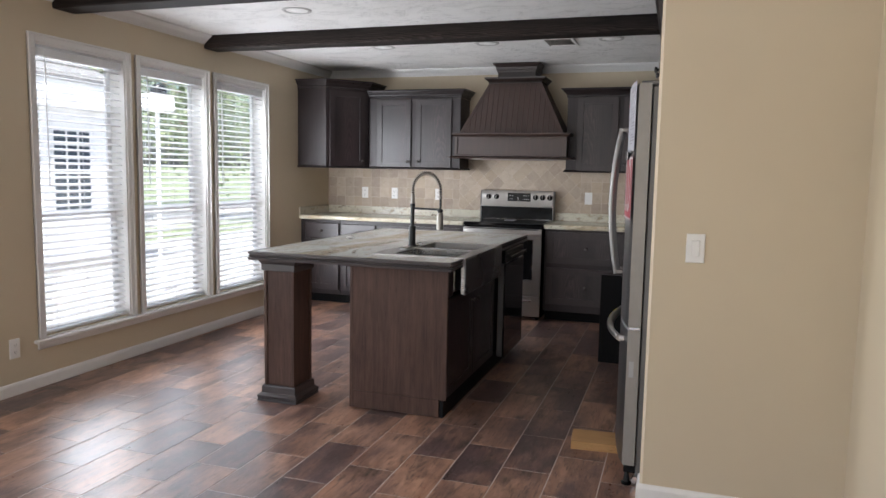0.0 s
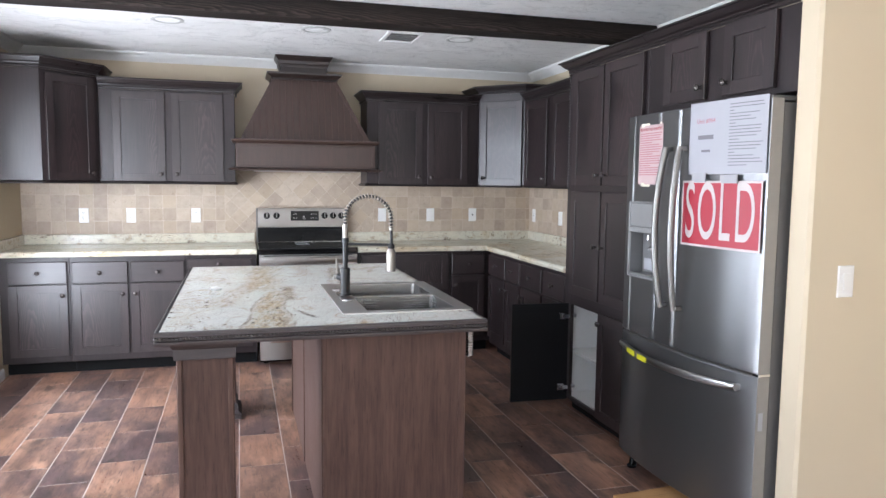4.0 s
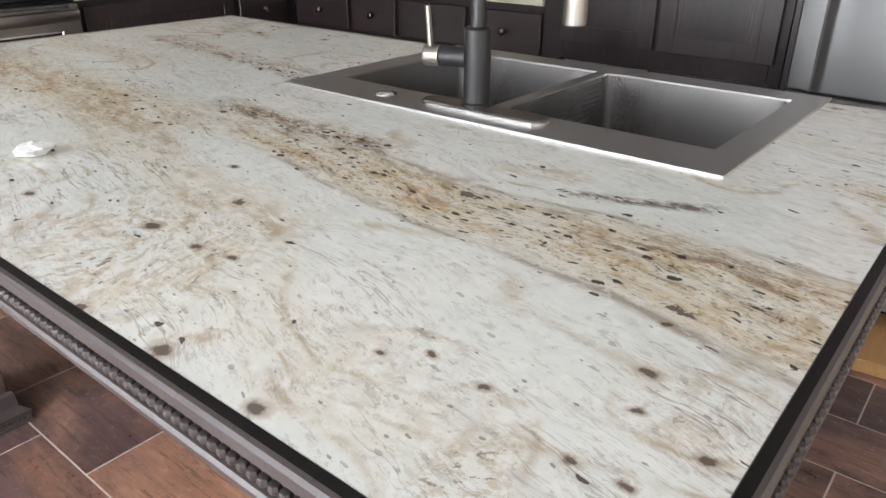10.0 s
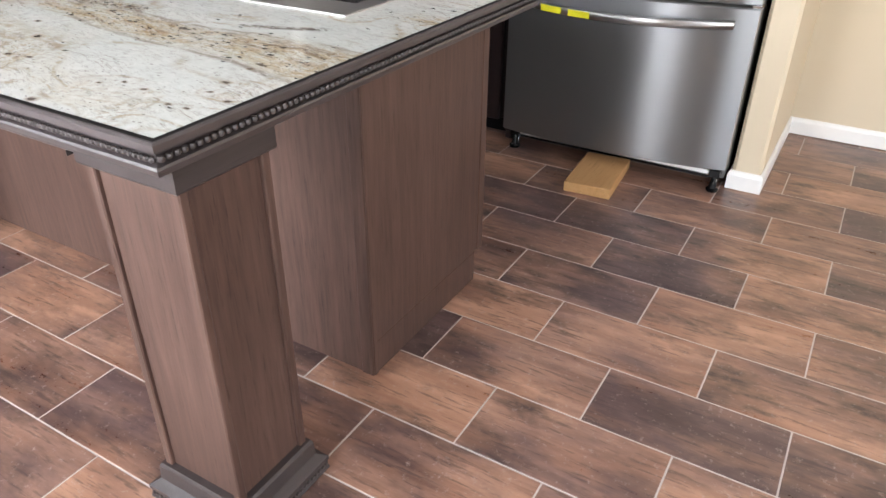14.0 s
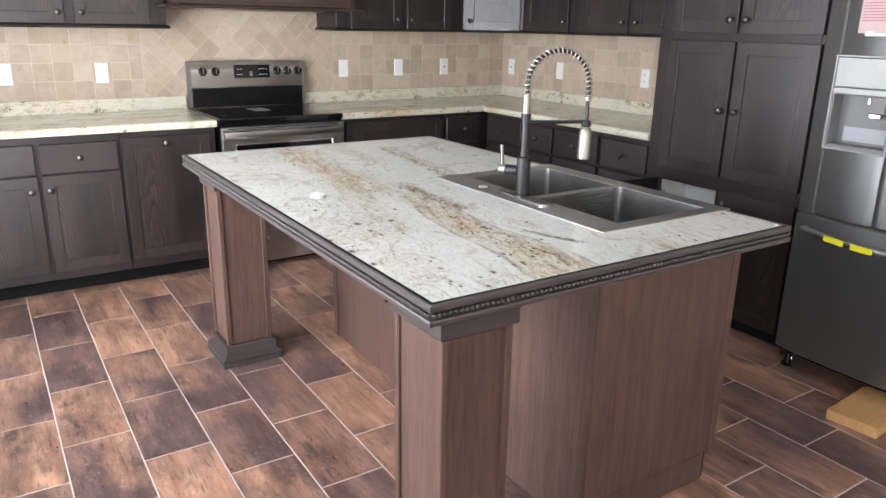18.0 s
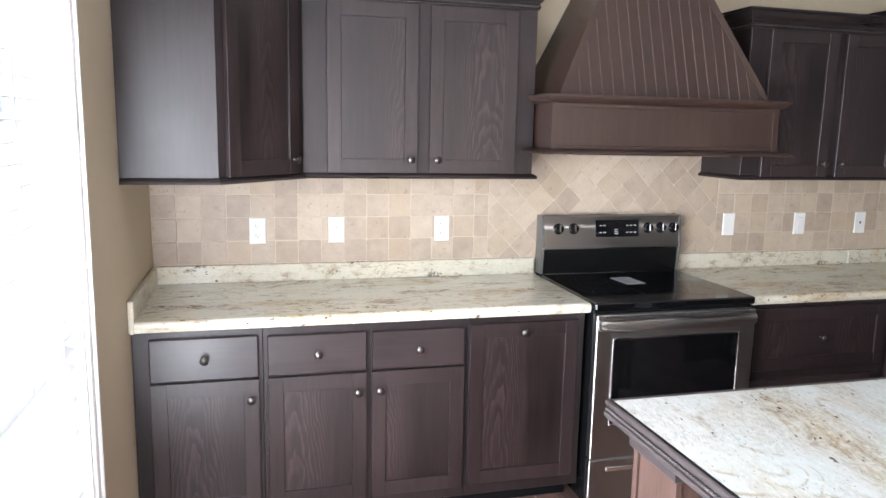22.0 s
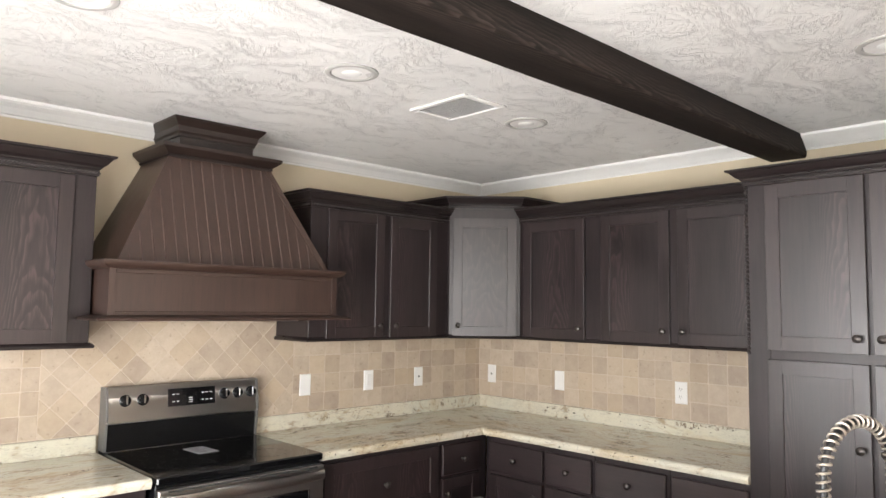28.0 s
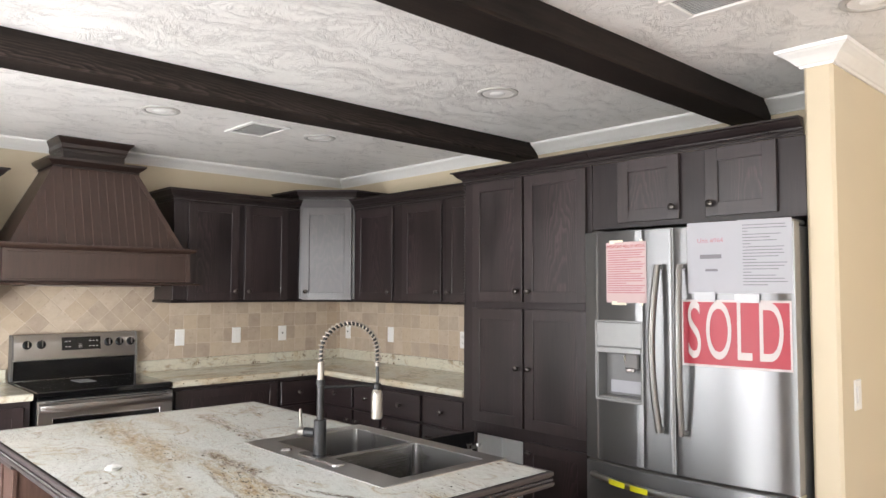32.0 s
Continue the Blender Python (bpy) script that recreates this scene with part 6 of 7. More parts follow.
edged(part("freezer_drawer", bowed(fy0, fy1, 0.100, fsplit - 0.004), [steel_y], fr, "brushed stainless freezer drawer"))
for y in (4.246, 4.136):
    pts = []
    for i in range(25):
        s = i / 24
        pts.append((FX - 0.018 - 0.048 * math.sin(math.pi * (0.06 + 0.88 * s)) ** 0.8, y + (0.012 if y > 4.2 else -0.012) * (math.sin(math.pi * s) - 0.5), 0.898 + 0.705 * s))
    part("door_handle", Geo().tube(pts, lambda s: 0.0125, 12, 1.25).box(FX - 0.03, FX + 0.002, y - 0.012, y + 0.012, 0.898, 0.918, 0.003).box(FX - 0.03, FX + 0.002, y - 0.012, y + 0.012, 1.585, 1.605, 0.003), [handle_steel], fr, "curved satin steel door handle")
pts = [(door_x(4.600 - 0.815 * i / 28) - 0.010 - 0.040 * math.sin(math.pi * (0.05 + 0.9 * i / 28)) ** 0.8, 4.600 - 0.815 * i / 28, 0.655 - 0.010 * math.sin(math.pi * i / 28)) for i in range(29)]
part("drawer_handle", Geo().tube(pts, 0.0140, 12, 1.3).box(door_x(4.594) - 0.020, door_x(4.594) + 0.004, 4.585, 4.603, 0.643, 0.667, 0.003).box(door_x(3.792) - 0.020, door_x(3.792) + 0.006, 3.783, 3.801, 0.643, 0.667, 0.003), [drawer_steel], fr, "bowed satin steel drawer handle")
for first_step in (4, 8):
    g = Geo()
    for i in range(first_step, first_step + 3):
        g.ring([[(p[0] - 0.0165, p[1], p[2] + 0.0115), (p[0] - 0.0175, p[1], p[2] - 0.0115), (p[0] - 0.0155, p[1], p[2] - 0.0115), (p[0] - 0.0145, p[1], p[2] + 0.0115)] for p in (pts[i], pts[i + 1])])
    part("sticker", g, [yellow_tape], fr, "yellow sticker wrapped on the handle")
for y in (fy0 + 0.008, fy1 - 0.07):
    part("hinge_cover", Geo().box(FX + 0.07, FX + 0.20, y, y + 0.062, ftop - 0.008, ftop + 0.012, 0.006), [fridge_side], fr)
part("hinge_clip", Geo().box(FX + 0.062, FX + 0.118, fy0 - 0.004, fy0 + 0.03, fsplit - 0.005, fsplit + 0.006, 0.002), [chrome], fr)
part("toe_bar", Geo().box(FX + 0.075, FX + 0.09, fy0 + 0.06, fy1 - 0.06, 0.070, 0.088, 0.002), [white_plastic], fr, "white foot rail")
part("underframe", Geo().box(FX + 0.14, 0.82, fy0 + 0.03, fy1 - 0.03, 0.03, 0.05, 0), [black_matte], fr)
for y in (fy0 + 0.035, fy1 - 0.035):
    part("foot", Geo().lathe([(0.0, 0), (0.022, 0), (0.024, 0.010), (0.016, 0.014), (0.010, 0.05), (0.0, 0.085)], (FX + 0.085, y, 0.0), n=14).box(FX + 0.07, FX + 0.13, y - 0.02, y + 0.02, 0.06, 0.095, 0.003), [black_matte], fr)
    part("caster", Geo().lathe([(0.0, 0), (0.020, 0.0), (0.022, 0.003), (0.022, 0.015), (0.0, 0.018)], (FX + 0.125, y - 0.009, 0.022), (0, 1, 0), 16), [chrome], fr)
part("side_tag", Geo().box(FX + 0.075, FX + 0.095, fy0 - 0.0012, fy0 - 0.0002, 0.50, 0.57, 0), [paper], fr)


def sheet(name, y0, y1, z0, z1, lift, mat, label):
    """A taped sheet of paper that follows the bow of a door."""
    g = Geo()
    n = 8
    rows = []
    for i in range(n + 1):
        y = y0 + (y1 - y0) * i / n
        x = door_x(y) - lift
        rows.append([(x, y, z0), (x, y, z1), (x - 0.0006, y, z1), (x - 0.0006, y, z0)])
    return part(name, g.ring(rows), [mat], fr, label)


def bars(parent, mat, y0, rows, lift):
    g = Geo()
    for z, a, w, h in rows:
        n = 5
        loops = []
        for i in range(n + 1):
            y = y0 - a - w * i / n
            x = door_x(y) - lift
            loops.append([(x, y, z), (x, y, z + h), (x - 0.0003, y, z + h), (x - 0.0003, y, z)])
        g.ring(loops)
    ob = part("print", g, [mat], parent)
    ob["kind"] = "stuff"


def words(text, size, y, z, mat, parent, lift, stretch=1.0):
    """Lettering laid on the doors, reading towards -y."""
    cur = bpy.data.curves.new("lettering", "FONT")
    cur.body, cur.size, cur.align_x, cur.align_y, cur.extrude = text, size, "CENTER", "CENTER", 0.0002
    cur.materials.append(mat)
    ob = new("lettering", cur)
    x = door_x(y) - lift
    ob.parent = parent
    slope = math.degrees(math.atan((door_x(y + 0.01) - door_x(y - 0.01)) / 0.02))
    ob.matrix_local = Matrix.Translation(Vector((x, y, z)) - BASES[parent.name]) @ pose(0, 0, 0, 90, 0, -90 - slope) @ Matrix.Diagonal((stretch, 1, 1, 1))
    return ob


s = sheet("notice", 4.309, 4.521, 1.440, 1.712, 0.002, pink_paper, "pink printed notice taped to the door")
words("IMPORTANT HEALTH NOTICE", 0.0185, 4.415, 1.692, red_ink, s, 0.0032, 0.80)
bars(s, pale_red_ink, 4.512, [(1.672 - 0.0105 * i, 0.0, (0.195 if i % 5 != 4 else 0.12) - 0.01 * (i % 3), 0.0045) for i in range(19)], 0.0029)
masking = plain("masking_tape", (0.72, 0.68, 0.55), 0.5)
for a, b, c, e_ in ((4.33, 4.50, 1.706, 1.722), (4.32, 4.49, 1.430, 1.447)):
    part("tape", Geo().box(door_x(b) - 0.0045, door_x(b) - 0.0035, a, b, c, e_, 0), [masking], s)
s = sheet("info_sheet", 3.912, 4.118, 1.484, 1.776, 0.002, paper, "white information sheet taped to the door")
words("Unit #964", 0.026, 4.022, 1.700, pale_red_ink, s, 0.0032)
bars(s, grey_ink, 4.065, [(1.626, 0.0, 0.088, 0.017), (1.574, 0.022, 0.05, 0.010)], 0.0029)
s = sheet("info_sheet", 3.716, 3.914, 1.486, 1.778, 0.0028, paper, "white information sheet with rows of small print")
bars(s, grey_ink, 3.896, [(1.755 - 0.0125 * i, 0.002, (0.155, 0.16, 0.02, 0.14, 0.10, 0.125, 0.03, 0.15, 0.145, 0.15, 0.13, 0.05, 0.16, 0.15, 0.13, 0.03, 0.12, 0.15, 0.16, 0.09)[i], 0.0032) for i in range(20)], 0.0036)
s = sheet("sold_sign", 3.722, 4.146, 1.186, 1.458, 0.0048, red_print, "red and white sold sign taped to the door")
bars(s, white_print, 4.146, [(1.186, 0.0, 0.424, 0.009), (1.449, 0.0, 0.424, 0.009), (1.186, 0.0, 0.007, 0.272), (1.186, 0.417, 0.007, 0.272)], 0.0056)
for ch, y in (("S", 4.092), ("O", 3.992), ("L", 3.896), ("D", 3.796)):
    words(ch, 0.335, y, 1.322, white_print, s, 0.0066, 0.41)
part("tape", Geo().box(door_x(4.05) - 0.0078, door_x(4.05) - 0.0068, 4.00, 4.09, 1.452, 1.490, 0), [clear_tape], s)
part("tape", Geo().box(door_x(3.88) - 0.0115, door_x(3.88) - 0.0060, 3.83, 3.93, 1.448, 1.482, 0), [clear_tape], s)

g = Geo().box(-0.165, 0.165, -0.093, 0.093, 0.0, 0.042, 0.003, pose(0.030, 4.175, 0, 0, 0, 4.5))
single("wood_block", g, [pine], (0.030, 4.175, 0.0), "short raw pine board lying under the refrigerator front", "board")


# ---- switches, outlets, ceiling fittings ----
def wall_plate(turn, kind, label, group="wall plates"):
    """A screwed-on cover plate: duplex outlet, rocker switch or blank."""
    at = turn.translation
    ob = thing("outlet" if kind == "duplex" else "light_switch" if kind == "rocker" else "cover_plate", tuple(at), label, "outlet" if kind == "duplex" else "switch", group)
    g = Geo()
    g.ring([[tuple(turn @ Vector(p)) for p in ((-a, o, -b), (a, o, -b), (a, o, b), (-a, o, b))] for a, b, o in ((0.036, 0.059, 0.0), (0.036, 0.059, 0.0025), (0.0325, 0.0555, 0.006))])
    part("plate", g, [white_plastic], ob)
    if kind == "duplex":
        for z in (-0.0215, 0.0215):
            face = part("socket", Geo().box(-0.0165, 0.0165, 0.006, 0.0075, z - 0.014, z + 0.014, 0.003, turn), [white_plastic], ob)
            g = Geo().box(-0.0085, -0.0060, 0.0072, 0.0080, z - 0.003, z + 0.007, 0, turn).box(0.0060, 0.0080, 0.0072, 0.0080, z - 0.002, z + 0.006, 0, turn).box(-0.0022, 0.0022, 0.0072, 0.0080, z - 0.010, z - 0.006, 0, turn)
            part("slot", g, [dark_slot], face)
    elif kind == "rocker":
        part("rocker", Geo().box(-0.0165, 0.0165, 0.006, 0.0105, -0.033, 0.033, 0.002, turn), [white_plastic], ob)
    elif kind == "jack":
        part("jack", Geo().box(-0.006, 0.006, 0.006, 0.008, -0.006, 0.006, 0.001, turn), [dark_slot], ob)
    for z in ((-0.042, 0.042) if kind != "duplex" else (0.0,)):
        part("screw", Geo().lathe([(0, 0), (0.003, 0), (0.0026, 0.0012), (0, 0.0014)], tuple(turn @ Vector((0, 0.0058, z))), tuple((turn.to_3x3() @ Vector((0, 1, 0)))), 8), [white_plastic], ob)
    return ob


TY, TX = BACK - 0.0105, RIGHT - 0.0105
for x in (-2.939, -2.590, -2.092):
    wall_plate(face_turn((x, TY, 1.142), (0, -1)), "duplex", "white duplex outlet on the tiled backsplash")
for x, kind in ((-0.524, "blank"), (-0.080, "rocker"), (0.320, "jack")):
    wall_plate(face_turn((x, TY, 1.143), (0, -1)), kind, "white cover plate on the tiled backsplash")
for y, kind in ((7.633, "jack"), (7.063, "blank"), (6.247, "duplex")):
    wall_plate(face_turn((TX, y, 1.140), (-1, 0)), kind, "white plate on the side wall backsplash")
wall_plate(face_turn((LEFT + 0.0005, 6.845, 0.295), (1, 0)), "duplex", "white duplex outlet low on the window wall")
wall_plate(face_turn((LEFT + 0.0005, 3.722, 0.285), (1, 0)), "duplex", "white duplex outlet low on the window wall")
wall_plate(face_turn((0.402, 3.5865, 1.092), (0, -1)), "rocker", "white rocker light switch on the stub wall")

lens_white = plain("frosted_lens", (0.92, 0.92, 0.90), 0.35, 0, 0.02)
first = None
for x, y in CANS:
    at = (x, y, CEIL)
    if first is None:
        first = thing("recessed_light", at, "round white recessed ceiling light, switched off", "ceiling light", "recessed lights")
        part("trim_ring", Geo().lathe([(0.099, 0.001), (0.098, -0.004), (0.092, -0.007), (0.080, -0.006), (0.073, 0.002), (0.073, 0.001)], at, n=36), [plain("dull_trim_ring", (0.46, 0.45, 0.43), 0.45)], first)
        part("reflector", Geo().lathe([(0.074, -0.004), (0.066, 0.001), (0.062, 0.012), (0.050, 0.022), (0.050, 0.026), (0.066, 0.026), (0.0668, 0.001)], at, n=36), [plain("satin_reflector", (0.84, 0.83, 0.81), 0.3)], first)
        part("lens", Geo().lathe([(0.0, -0.011), (0.02, -0.0095), (0.036, -0.005), (0.046, 0.002), (0.051, 0.010), (0.051, 0.026), (0.0, 0.026)], at, n=32), [lens_white], first)
    else:
        copy_thing(first, Matrix.Translation(at))

vent_slat = plain("grey_vent_slat", (0.58, 0.57, 0.55), 0.5)
for x0, x1, y0, y1 in ((-0.772, -0.515, 6.272, 6.612), (-0.640, -0.420, 3.57, 3.825)):
    v = thing("ceiling_vent", ((x0 + x1) / 2, (y0 + y1) / 2, CEIL), "white louvred metal ceiling vent", "vent", "ceiling vents")
    b = 0.028
    part("backing", Geo().box(x0 + b, x1 - b, y0 + b, y1 - b, CEIL - 0.0012, CEIL - 0.0002, 0), [dark_slot], v)
    g = Geo()
    for a, c, d, e_ in ((x0, x0 + b, y0, y1), (x1 - b, x1, y0, y1), (x0 + b, x1 - b, y0, y0 + b), (x0 + b, x1 - b, y1 - b, y1)):
        g.box(a, c, d, e_, CEIL - 0.011, CEIL - 0.0003, 0.004)
    part("frame", g, [white_paint], v)
    sl = Geo().box(-0.0036, 0.0036, y0 + b, y1 - b, -0.0006, 0.0006, 0)
    data = sl.mesh("slat", (0, (y0 + y1) / 2, 0))
    data.materials.append(vent_slat)
    n = int((x1 - x0 - 2 * b) / 0.0125)
    for i in range(n):
        ob = new("slat", data)
        ob.parent = v
        ob.matrix_local = Matrix.Translation((x0 + b + (i + 0.5) * (x1 - x0 - 2 * b) / n - (x0 + x1) / 2, 0, -0.005)) @ pose(0, 0, 0, 0, -40, 0)

# ---- outside the windows ----
LAND = -0.75


def ground_mat():
    n = Nodes("pale_ground", 0.9)
    v = n.coords()
    fine, patch, wide = n.noise(v, 14.0, 5, 0.7), n.noise(v, 0.35, 4, 0.6), n.noise(v, 1.8, 4, 0.6)
    dirt = n.mix(n.span(fine, 0.3, 0.7), (0.36, 0.34, 0.31), (0.55, 0.53, 0.50))
    sep = n.node("ShaderNodeSeparateXYZ", Vector=v)
    strip = n.math("MULTIPLY", n.span(sep.outputs[0], -13.6, -14.2), n.span(sep.outputs[0], -17.4, -16.8))
    far = n.span(sep.outputs[0], -24, -25)
    lawn = n.math("MAXIMUM", strip, far)
    n.set("Base Color", n.mix(n.math("MULTIPLY", lawn, n.span(wide, 0.30, 0.45)), dirt, n.mix(n.span(fine, 0.3, 0.7), (0.14, 0.18, 0.08), (0.24, 0.27, 0.14))))
    n.bump(fine, 0.4, 0.02)
    return n.mat


structure("ground", Geo().add([(-3000, -3000, LAND), (3000, -3000, LAND), (3000, 3000, LAND), (-3000, 3000, LAND)], [[0, 1, 2, 3]]), ground_mat(), "pale gravel ground with strips of grass")
brick_n = Nodes("red_brick", 0.85)
bt = brick_n.node("ShaderNodeTexBrick", Vector=brick_n.coords((1, 1, 1), (90, 0, 90)), Scale=4.5)
brick_n.plug(bt.inputs["Color1"], (0.36, 0.17, 0.12)), brick_n.plug(bt.inputs["Color2"], (0.28, 0.12, 0.09)), brick_n.plug(bt.inputs["Mortar"], (0.5, 0.47, 0.43))
brick_n.set("Base Color", bt.outputs["Color"])
siding = plain("white_siding", (0.74, 0.74, 0.73), 0.6, 0, 0.04)
house = thing("brick_house", (-13.0, 10.0, LAND), "brick neighbouring house with white eave and gridded window", "house")
hx = -11.0
part("wall", Geo().box(hx - 6, hx, 3.0, 12.75, LAND, 2.52, 0), [brick_n.mat], house)
part("roof", Geo().ring([[(hx - 6.4, y, 2.95), (hx - 3, y, 4.3), (hx + 0.30, y, 2.95), (hx + 0.30, y, 3.05), (hx - 3, y, 4.45), (hx - 6.4, y, 3.05)] for y in (2.6, 12.80)]), [plain("grey_shingle", (0.22, 0.21, 0.20), 0.9)], house)
part("eave", Geo().box(hx - 0.3, hx + 0.28, 2.7, 12.74, 2.48, 2.98, 0.01), [siding], house)
dark_pane = plain("dark_window_pane", (0.05, 0.065, 0.08), 0.1)
for y0, y1 in ((11.24, 12.10), (7.6, 8.5)):
    w = part("window", Geo().box(hx + 0.01, hx + 0.05, y0 - 0.30, y1 + 0.50, LAND + 0.3, 2.46, 0.01), [siding], house)
    part("pane", Geo().box(hx + 0.045, hx + 0.055, y0, y1, 0.47, 2.03, 0), [dark_pane], w)
    g = Geo()
    for i in range(1, 3):
        y = y0 + (y1 - y0) * i / 3
        g.box(hx + 0.05, hx + 0.065, y - 0.015, y + 0.015, 0.47, 2.03, 0)
    for i in range(1, 6):
        z = 0.47 + 1.56 * i / 6
        h = 0.04 if i == 3 else 0.015
        g.box(hx + 0.05, hx + 0.066, y0, y1, z - h, z + h, 0)
    part("grille", g, [white_paint], w)

bark = plain("tree_bark", (0.12, 0.09, 0.065), 0.9, 0, 0.3, 0.6, 12)
leaf_n = Nodes("leaves", 0.55)
lr = leaf_n.tree.nodes.new("ShaderNodeNewGeometry").outputs["Random Per Island"]
leaf_n.set("Base Color", leaf_n.mix(lr, (0.075, 0.115, 0.045), (0.19, 0.22, 0.115)))
leaf_n.set("Transmission Weight", 0.0)
leaf = leaf_n.mat
rnd = random.Random(5)
for x, y, high, wide in ((-19, 16.5, 6.5, 2.4), (-21, 21, 8.0, 3.0), (-18, 25, 7.0, 2.6), (-27, 27, 9.0, 3.6), (-24, 33, 9.0, 3.4), (-16, 31, 7.5, 2.8), (-30, 20, 9.5, 3.8)):
    tree = thing("tree", (x, y, LAND), "leafy green tree beyond the drive", "tree", "trees")
    base = Vector((x, y, LAND))
    g = Geo()
    g.tube([base + Vector((0.08 * math.sin(i), 0.06 * math.cos(2 * i), high * 0.62 * i / 8)) for i in range(9)], lambda s: 0.22 * (1 - 0.75 * s), 9)
    tips = []
    for k in range(9):
        a, h = 2.4 * k, high * (0.28 + 0.05 * k)
        p = base + Vector((0, 0, h))
        q = p + Vector((math.cos(a) * wide * 0.75, math.sin(a) * wide * 0.75, high * 0.16))
        g.tube([p, p.lerp(q, 0.5) + Vector((0, 0, 0.12)), q], lambda s: 0.075 * (1 - 0.8 * s), 6)
        tips += [q, p.lerp(q, 0.6)]
    tips.append(base + Vector((0, 0, high * 0.8)))
    part("trunk", g, [bark], tree)
    g = Geo()
    for _ in range(2600):
        c = rnd.choice(tips)
        off = Vector((rnd.gauss(0, 1), rnd.gauss(0, 1), rnd.gauss(0, 0.8)))
        p = c + off * (wide * 0.27)
        u = Vector((rnd.gauss(0, 1), rnd.gauss(0, 1), rnd.gauss(0, 1))).normalized()
        v = u.orthogonal().normalized()
        s = rnd.uniform(0.07, 0.16)
        g.add([p - u * s, p + v * s * 0.6, p + u * s, p - v * s * 0.6], [[0, 1, 2, 3]])
    part("crown", g, [leaf], tree)["kind"] = "stuff"

lamp = thing("yard_lamp", (-8.0, 10.56, LAND), "white yard lamp with a dark cap on a slim post", "lamp")
part("post", Geo().tube([(-8.0, 10.56, LAND), (-8.0, 10.56, 2.33)], 0.035, 10), [white_paint], lamp)
part("lantern", Geo().box(-8.15, -7.85, 10.28, 10.84, 2.31, 2.56, 0.03), [white_plastic], lamp)
part("cap", Geo().lathe([(0.0, 0.20), (0.08, 0.18), (0.13, 0.10), (0.14, 0.0), (0.0, 0.0)], (-8.0, 10.6, 2.56), n=16), [black_matte], lamp)


# ---- tiles, piece by piece ----
floor_ob = bpy.data.objects["floor"]
PX_, PY_ = 0.2275, 0.4565


def plank(x0, x1, y0, y1):
    return Geo().box(x0, x1, y0, y1, -0.006, 0.0, 0.0012)


full = plank(-PX_ / 2 + 0.0020, PX_ / 2 - 0.0020, -PY_ / 2 + 0.0020, PY_ / 2 - 0.0020).mesh("tile")
full.materials.append(tile_mat)
rest = Geo()
for k in range(-14, 8):
    x1 = -0.400 + PX_ * k
    x0 = x1 - PX_
    a0, a1 = max(x0 + 0.0020, LEFT + 0.001), min(x1 - 0.0020, HALL - 0.001)
    if a1 - a0 < 0.012:
        continue
    start = 3.956 - (PY_ / 2 if k % 2 else 0)
    for j in range(-15, 10):
        y0 = start + PY_ * j
        b0, b1 = max(y0 + 0.0020, SOUTH + 0.001), min(y0 + PY_ - 0.0020, BACK - 0.001)
        if b1 - b0 < 0.012 or y0 > 7.33:
            continue
        if y0 < 2.0:
            rest.box(a0, a1, b0, b1, -0.006, 0.0, 0.0012)
            continue
        whole = a1 - a0 > PX_ - 0.006 and b1 - b0 > PY_ - 0.006
        c = ((a0 + a1) / 2, (b0 + b1) / 2, 0)
        if whole:
            data = full
        else:
            data = plank(a0 - c[0], a1 - c[0], b0 - c[1], b1 - c[1]).mesh("tile")
            data.materials.append(tile_mat)
        ob = new("tile", data)
        ob.parent = floor_ob
        ob.location = (c[0], c[1], random.uniform(-0.0003, 0.0003))
floor_rest_n = Nodes("timber_print_porcelain_far", 0.36)
ri = floor_rest_n.tree.nodes.new("ShaderNodeNewGeometry").outputs["Random Per Island"]
fg = floor_rest_n.noise(floor_rest_n.coords((1, 0.11, 1)), 24.0, 5, 0.66)
floor_rest_n.set("Base Color", floor_rest_n.mix(fg, floor_rest_n.mix(ri, (0.07, 0.045, 0.04), (0.18, 0.105, 0.075)), floor_rest_n.mix(ri, (0.15, 0.10, 0.085), (0.36, 0.23, 0.16))))
ob = part("tile_field", rest, [floor_rest_n.mat], floor_ob)
ob["kind"] = "stuff"


def clipped(poly, x0, x1, z0, z1):
    """A convex outline cut to a rectangle."""
    for axis, limit, keep in ((0, x0, 1), (0, x1, -1), (1, z0, 1), (1, z1, -1)):
        out = []
        for p, q in zip(poly, poly[1:] + poly[:1]):
            a, b = (p[axis] - limit) * keep, (q[axis] - limit) * keep
            if a >= 0:
                out.append(p)
            if (a >= 0) != (b >= 0):
                s = a / (a - b)
                out.append((p[0] + (q[0] - p[0]) * s, p[1] + (q[1] - p[1]) * s))
        poly = out
        if len(poly) < 3:
            return None
    area = sum(p[0] * q[1] - q[0] * p[1] for p, q in zip(poly, poly[1:] + poly[:1])) / 2
    return poly if abs(area) > 0.0006 else None


def stone(poly, thick=0.0095):
    """A tumbled tile from its outline (along, up), with worn edges; outward is -y."""
    cxx, czz = sum(p[0] for p in poly) / len(poly), sum(p[1] for p in poly) / len(poly)

    def inset(d):
        out = []
        for x, z in poly:
            v = Vector((x - cxx, z - czz))
            out.append((cxx + v.x * (1 - d / v.length), czz + v.y * (1 - d / v.length)))
        return out

    g = Geo()
    g.ring([[(x, 0, z) for x, z in poly], [(x, -thick + 0.0016, z) for x, z in poly], [(x, -thick + 0.0004, z) for x, z in inset(0.0014)], [(x, -thick, z) for x, z in inset(0.004)]])
    return g


S = 0.1036
rt = random.Random(11)
variants = []
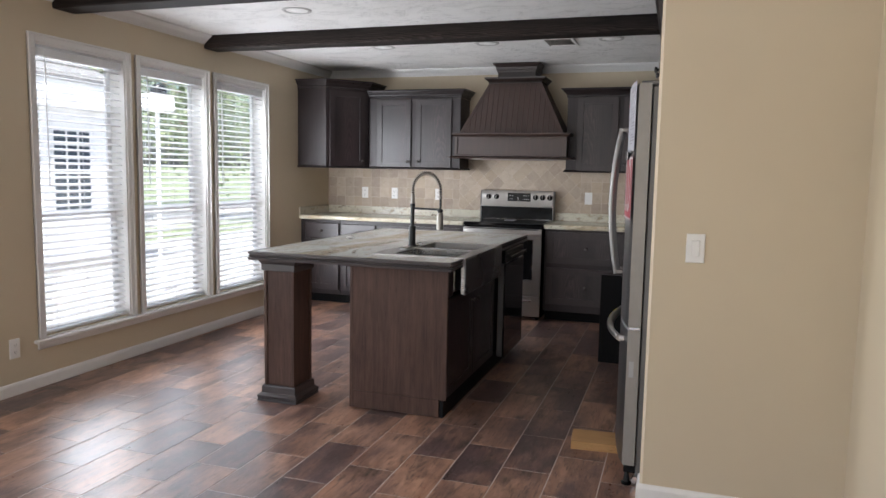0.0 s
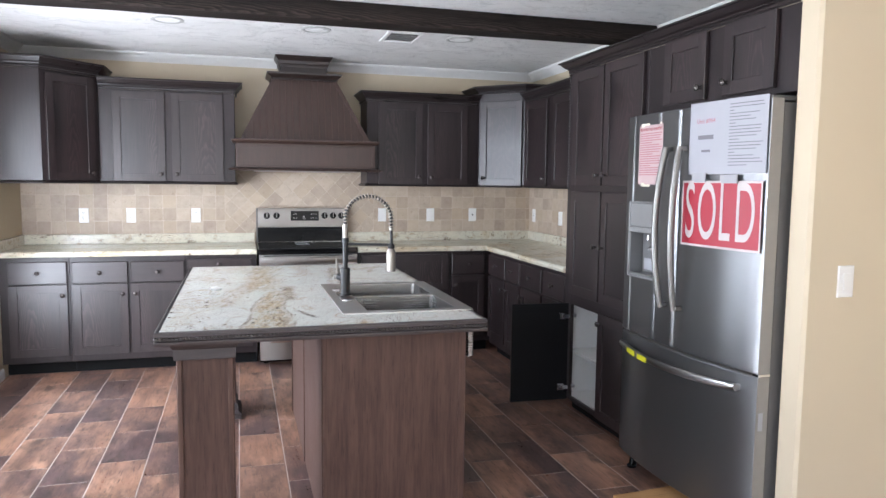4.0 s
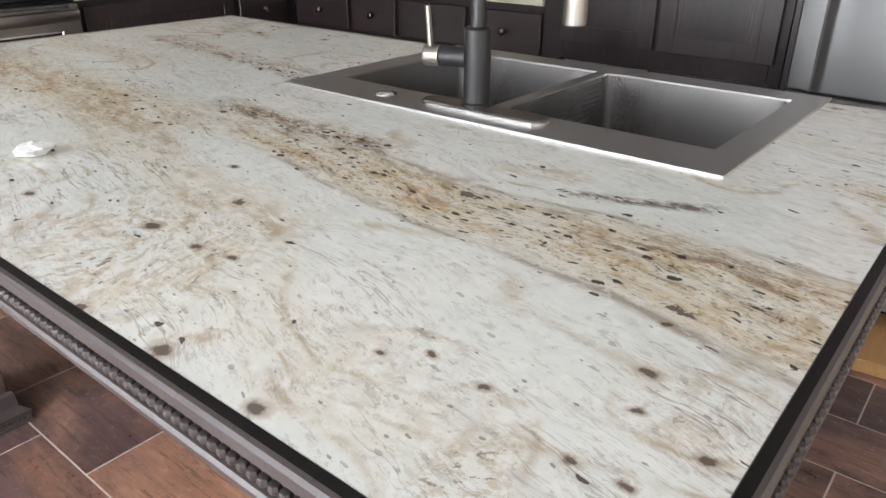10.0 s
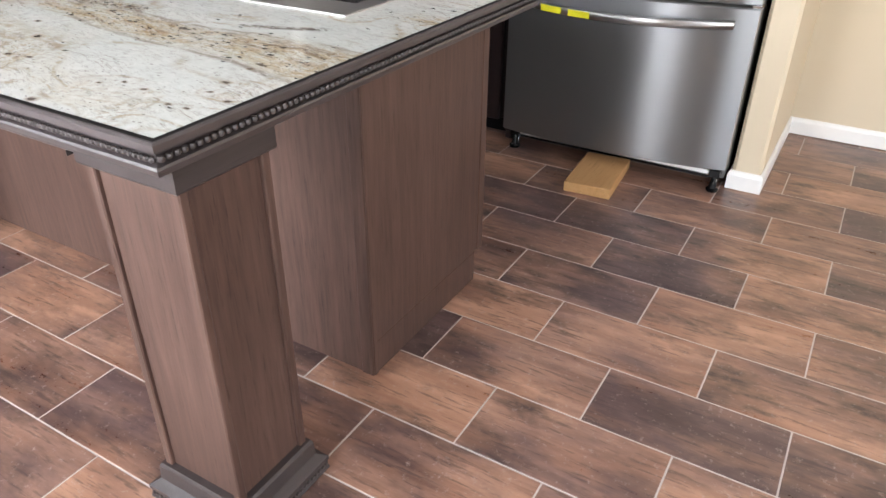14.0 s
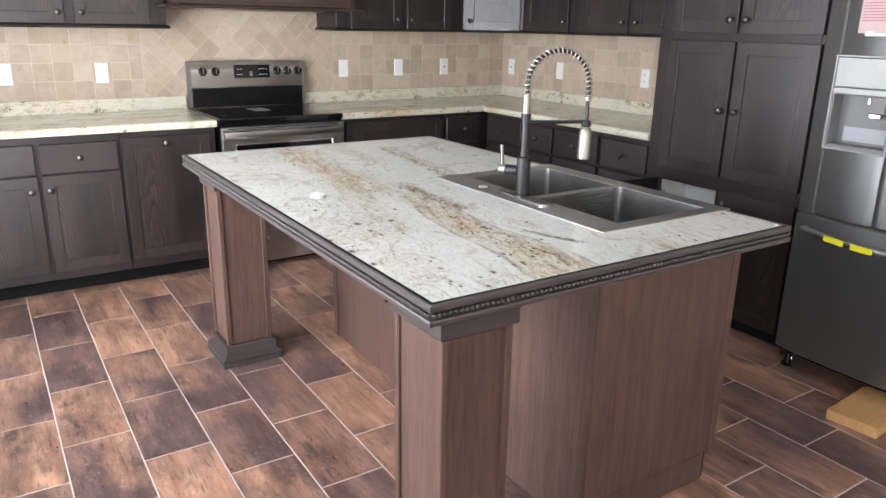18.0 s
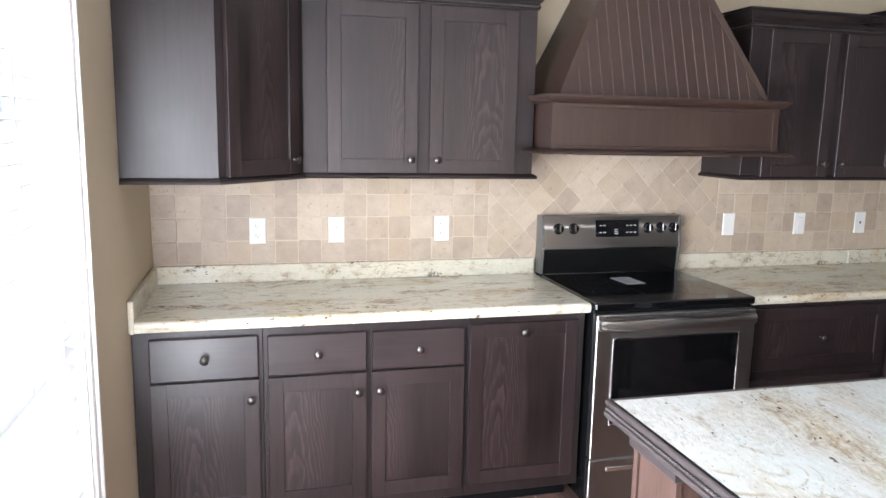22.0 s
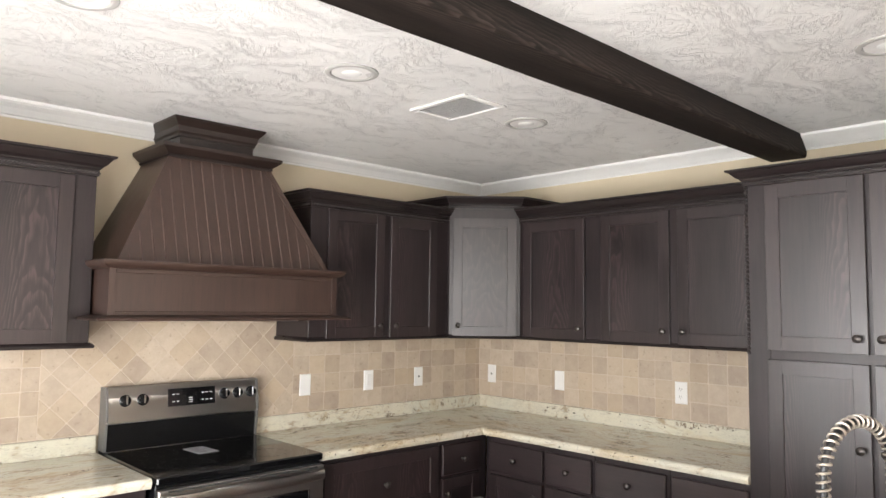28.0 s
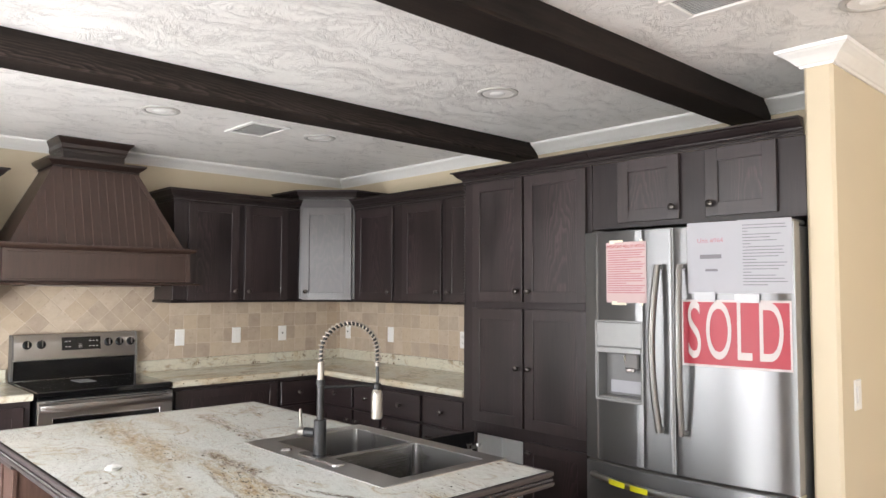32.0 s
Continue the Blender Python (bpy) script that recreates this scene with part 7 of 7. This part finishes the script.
for i in range(8):
    h = S / 2 - 0.0013
    j = lambda: rt.uniform(-0.0012, 0.0006)
    poly = []
    for sx, sz in ((-1, -1), (1, -1), (1, 1), (-1, 1)):
        c = rt.uniform(0.003, 0.007)
        ax, az = (-sx * c, 0), (0, -sz * c)
        pair = [(sx * h + ax[0] + j(), sz * h + j()), (sx * h + j(), sz * h + az[1] + j())]
        poly += pair if sx * sz < 0 else pair[::-1]
    variants.append(poly)
meshes = []
for poly in variants:
    d = stone(poly).mesh("tile")
    d.materials.append(stone_tile)
    meshes.append(d)

TOP0, TOP1 = 0.9935, 1.404
splash_n = structure("backsplash_north", Geo().box(LEFT + 0.001, RIGHT - 0.001, BACK - 0.0112, BACK - 0.0005, 0.99, 1.53, 0), sand_grout, "tumbled travertine tile backsplash")
splash_e = structure("backsplash_east", Geo().box(RIGHT - 0.0112, RIGHT - 0.0005, 5.60, BACK - 0.0117, 0.99, 1.404, 0), sand_grout, "tumbled travertine tile backsplash on the side wall")


def lay(parent, m, a0, a1, z0, z1):
    """Straight courses of square tiles between a0 and a1 on a wall plane m."""
    n = int(math.ceil((a1 - a0) / S))
    for row in range(int(math.ceil((z1 - z0) / S))):
        for i in range(n):
            c = (a0 + (i + 0.5) * S, z0 + (row + 0.5) * S)
            dx, dz = rt.uniform(-0.0012, 0.0012), rt.uniform(-0.0012, 0.0012)
            over = c[0] + S / 2 > a1 + 0.004 or c[1] + S / 2 > z1 + 0.004
            if over:
                poly = clipped([(x + c[0], z + c[1]) for x, z in variants[rt.randrange(8)]], a0, a1, z0, z1)
                if not poly:
                    continue
                data = stone([(x - c[0], z - c[1]) for x, z in poly]).mesh("tile")
                data.materials.append(stone_tile)
            else:
                data = meshes[rt.randrange(8)]
            ob = new("tile", data)
            ob.parent = parent
            ob.matrix_local = m @ Matrix.Translation((c[0] + dx, rt.uniform(-0.0004, 0.0012), c[1] + dz)) @ pose(0, 0, 0, 0, 0 if over else rt.choice((0, 90, 180, 270)), 0)


wall_n = Matrix.Translation((0, BACK - 0.003, 0))
D0, D1 = -1.862, -0.602
lay(splash_n, wall_n, LEFT + 0.002, D0, TOP0, TOP1)
lay(splash_n, wall_n, D1, RIGHT - 0.012, TOP0, TOP1)
lay(splash_e, Matrix.Translation((RIGHT - 0.003, 0, 0)) @ pose(0, 0, 0, 0, 0, -90) @ Matrix.Translation((0, 0, 0)), -(BACK - 0.014), -5.602, TOP0, TOP1)
# the panel of diagonal tiles behind the range
step = S / math.sqrt(2)
for i in range(-14, 15):
    for j in range(-8, 9):
        if (i + j) % 2:
            continue
        cxx, czz = (D0 + D1) / 2 + i * step, 1.20 + j * step
        src = variants[rt.randrange(8)]
        r = math.radians(45 + rt.uniform(-0.6, 0.6))
        poly = [(cxx + x * math.cos(r) - z * math.sin(r), czz + x * math.sin(r) + z * math.cos(r)) for x, z in src]
        poly = clipped(poly, D0 + 0.0015, D1 - 0.0015, TOP0, 1.522)
        if not poly:
            continue
        data = stone([(x - cxx, z - czz) for x, z in poly]).mesh("tile")
        data.materials.append(stone_tile)
        ob = new("tile", data)
        ob.parent = splash_n
        ob.matrix_local = wall_n @ Matrix.Translation((cxx, rt.uniform(-0.0004, 0.0012), czz))
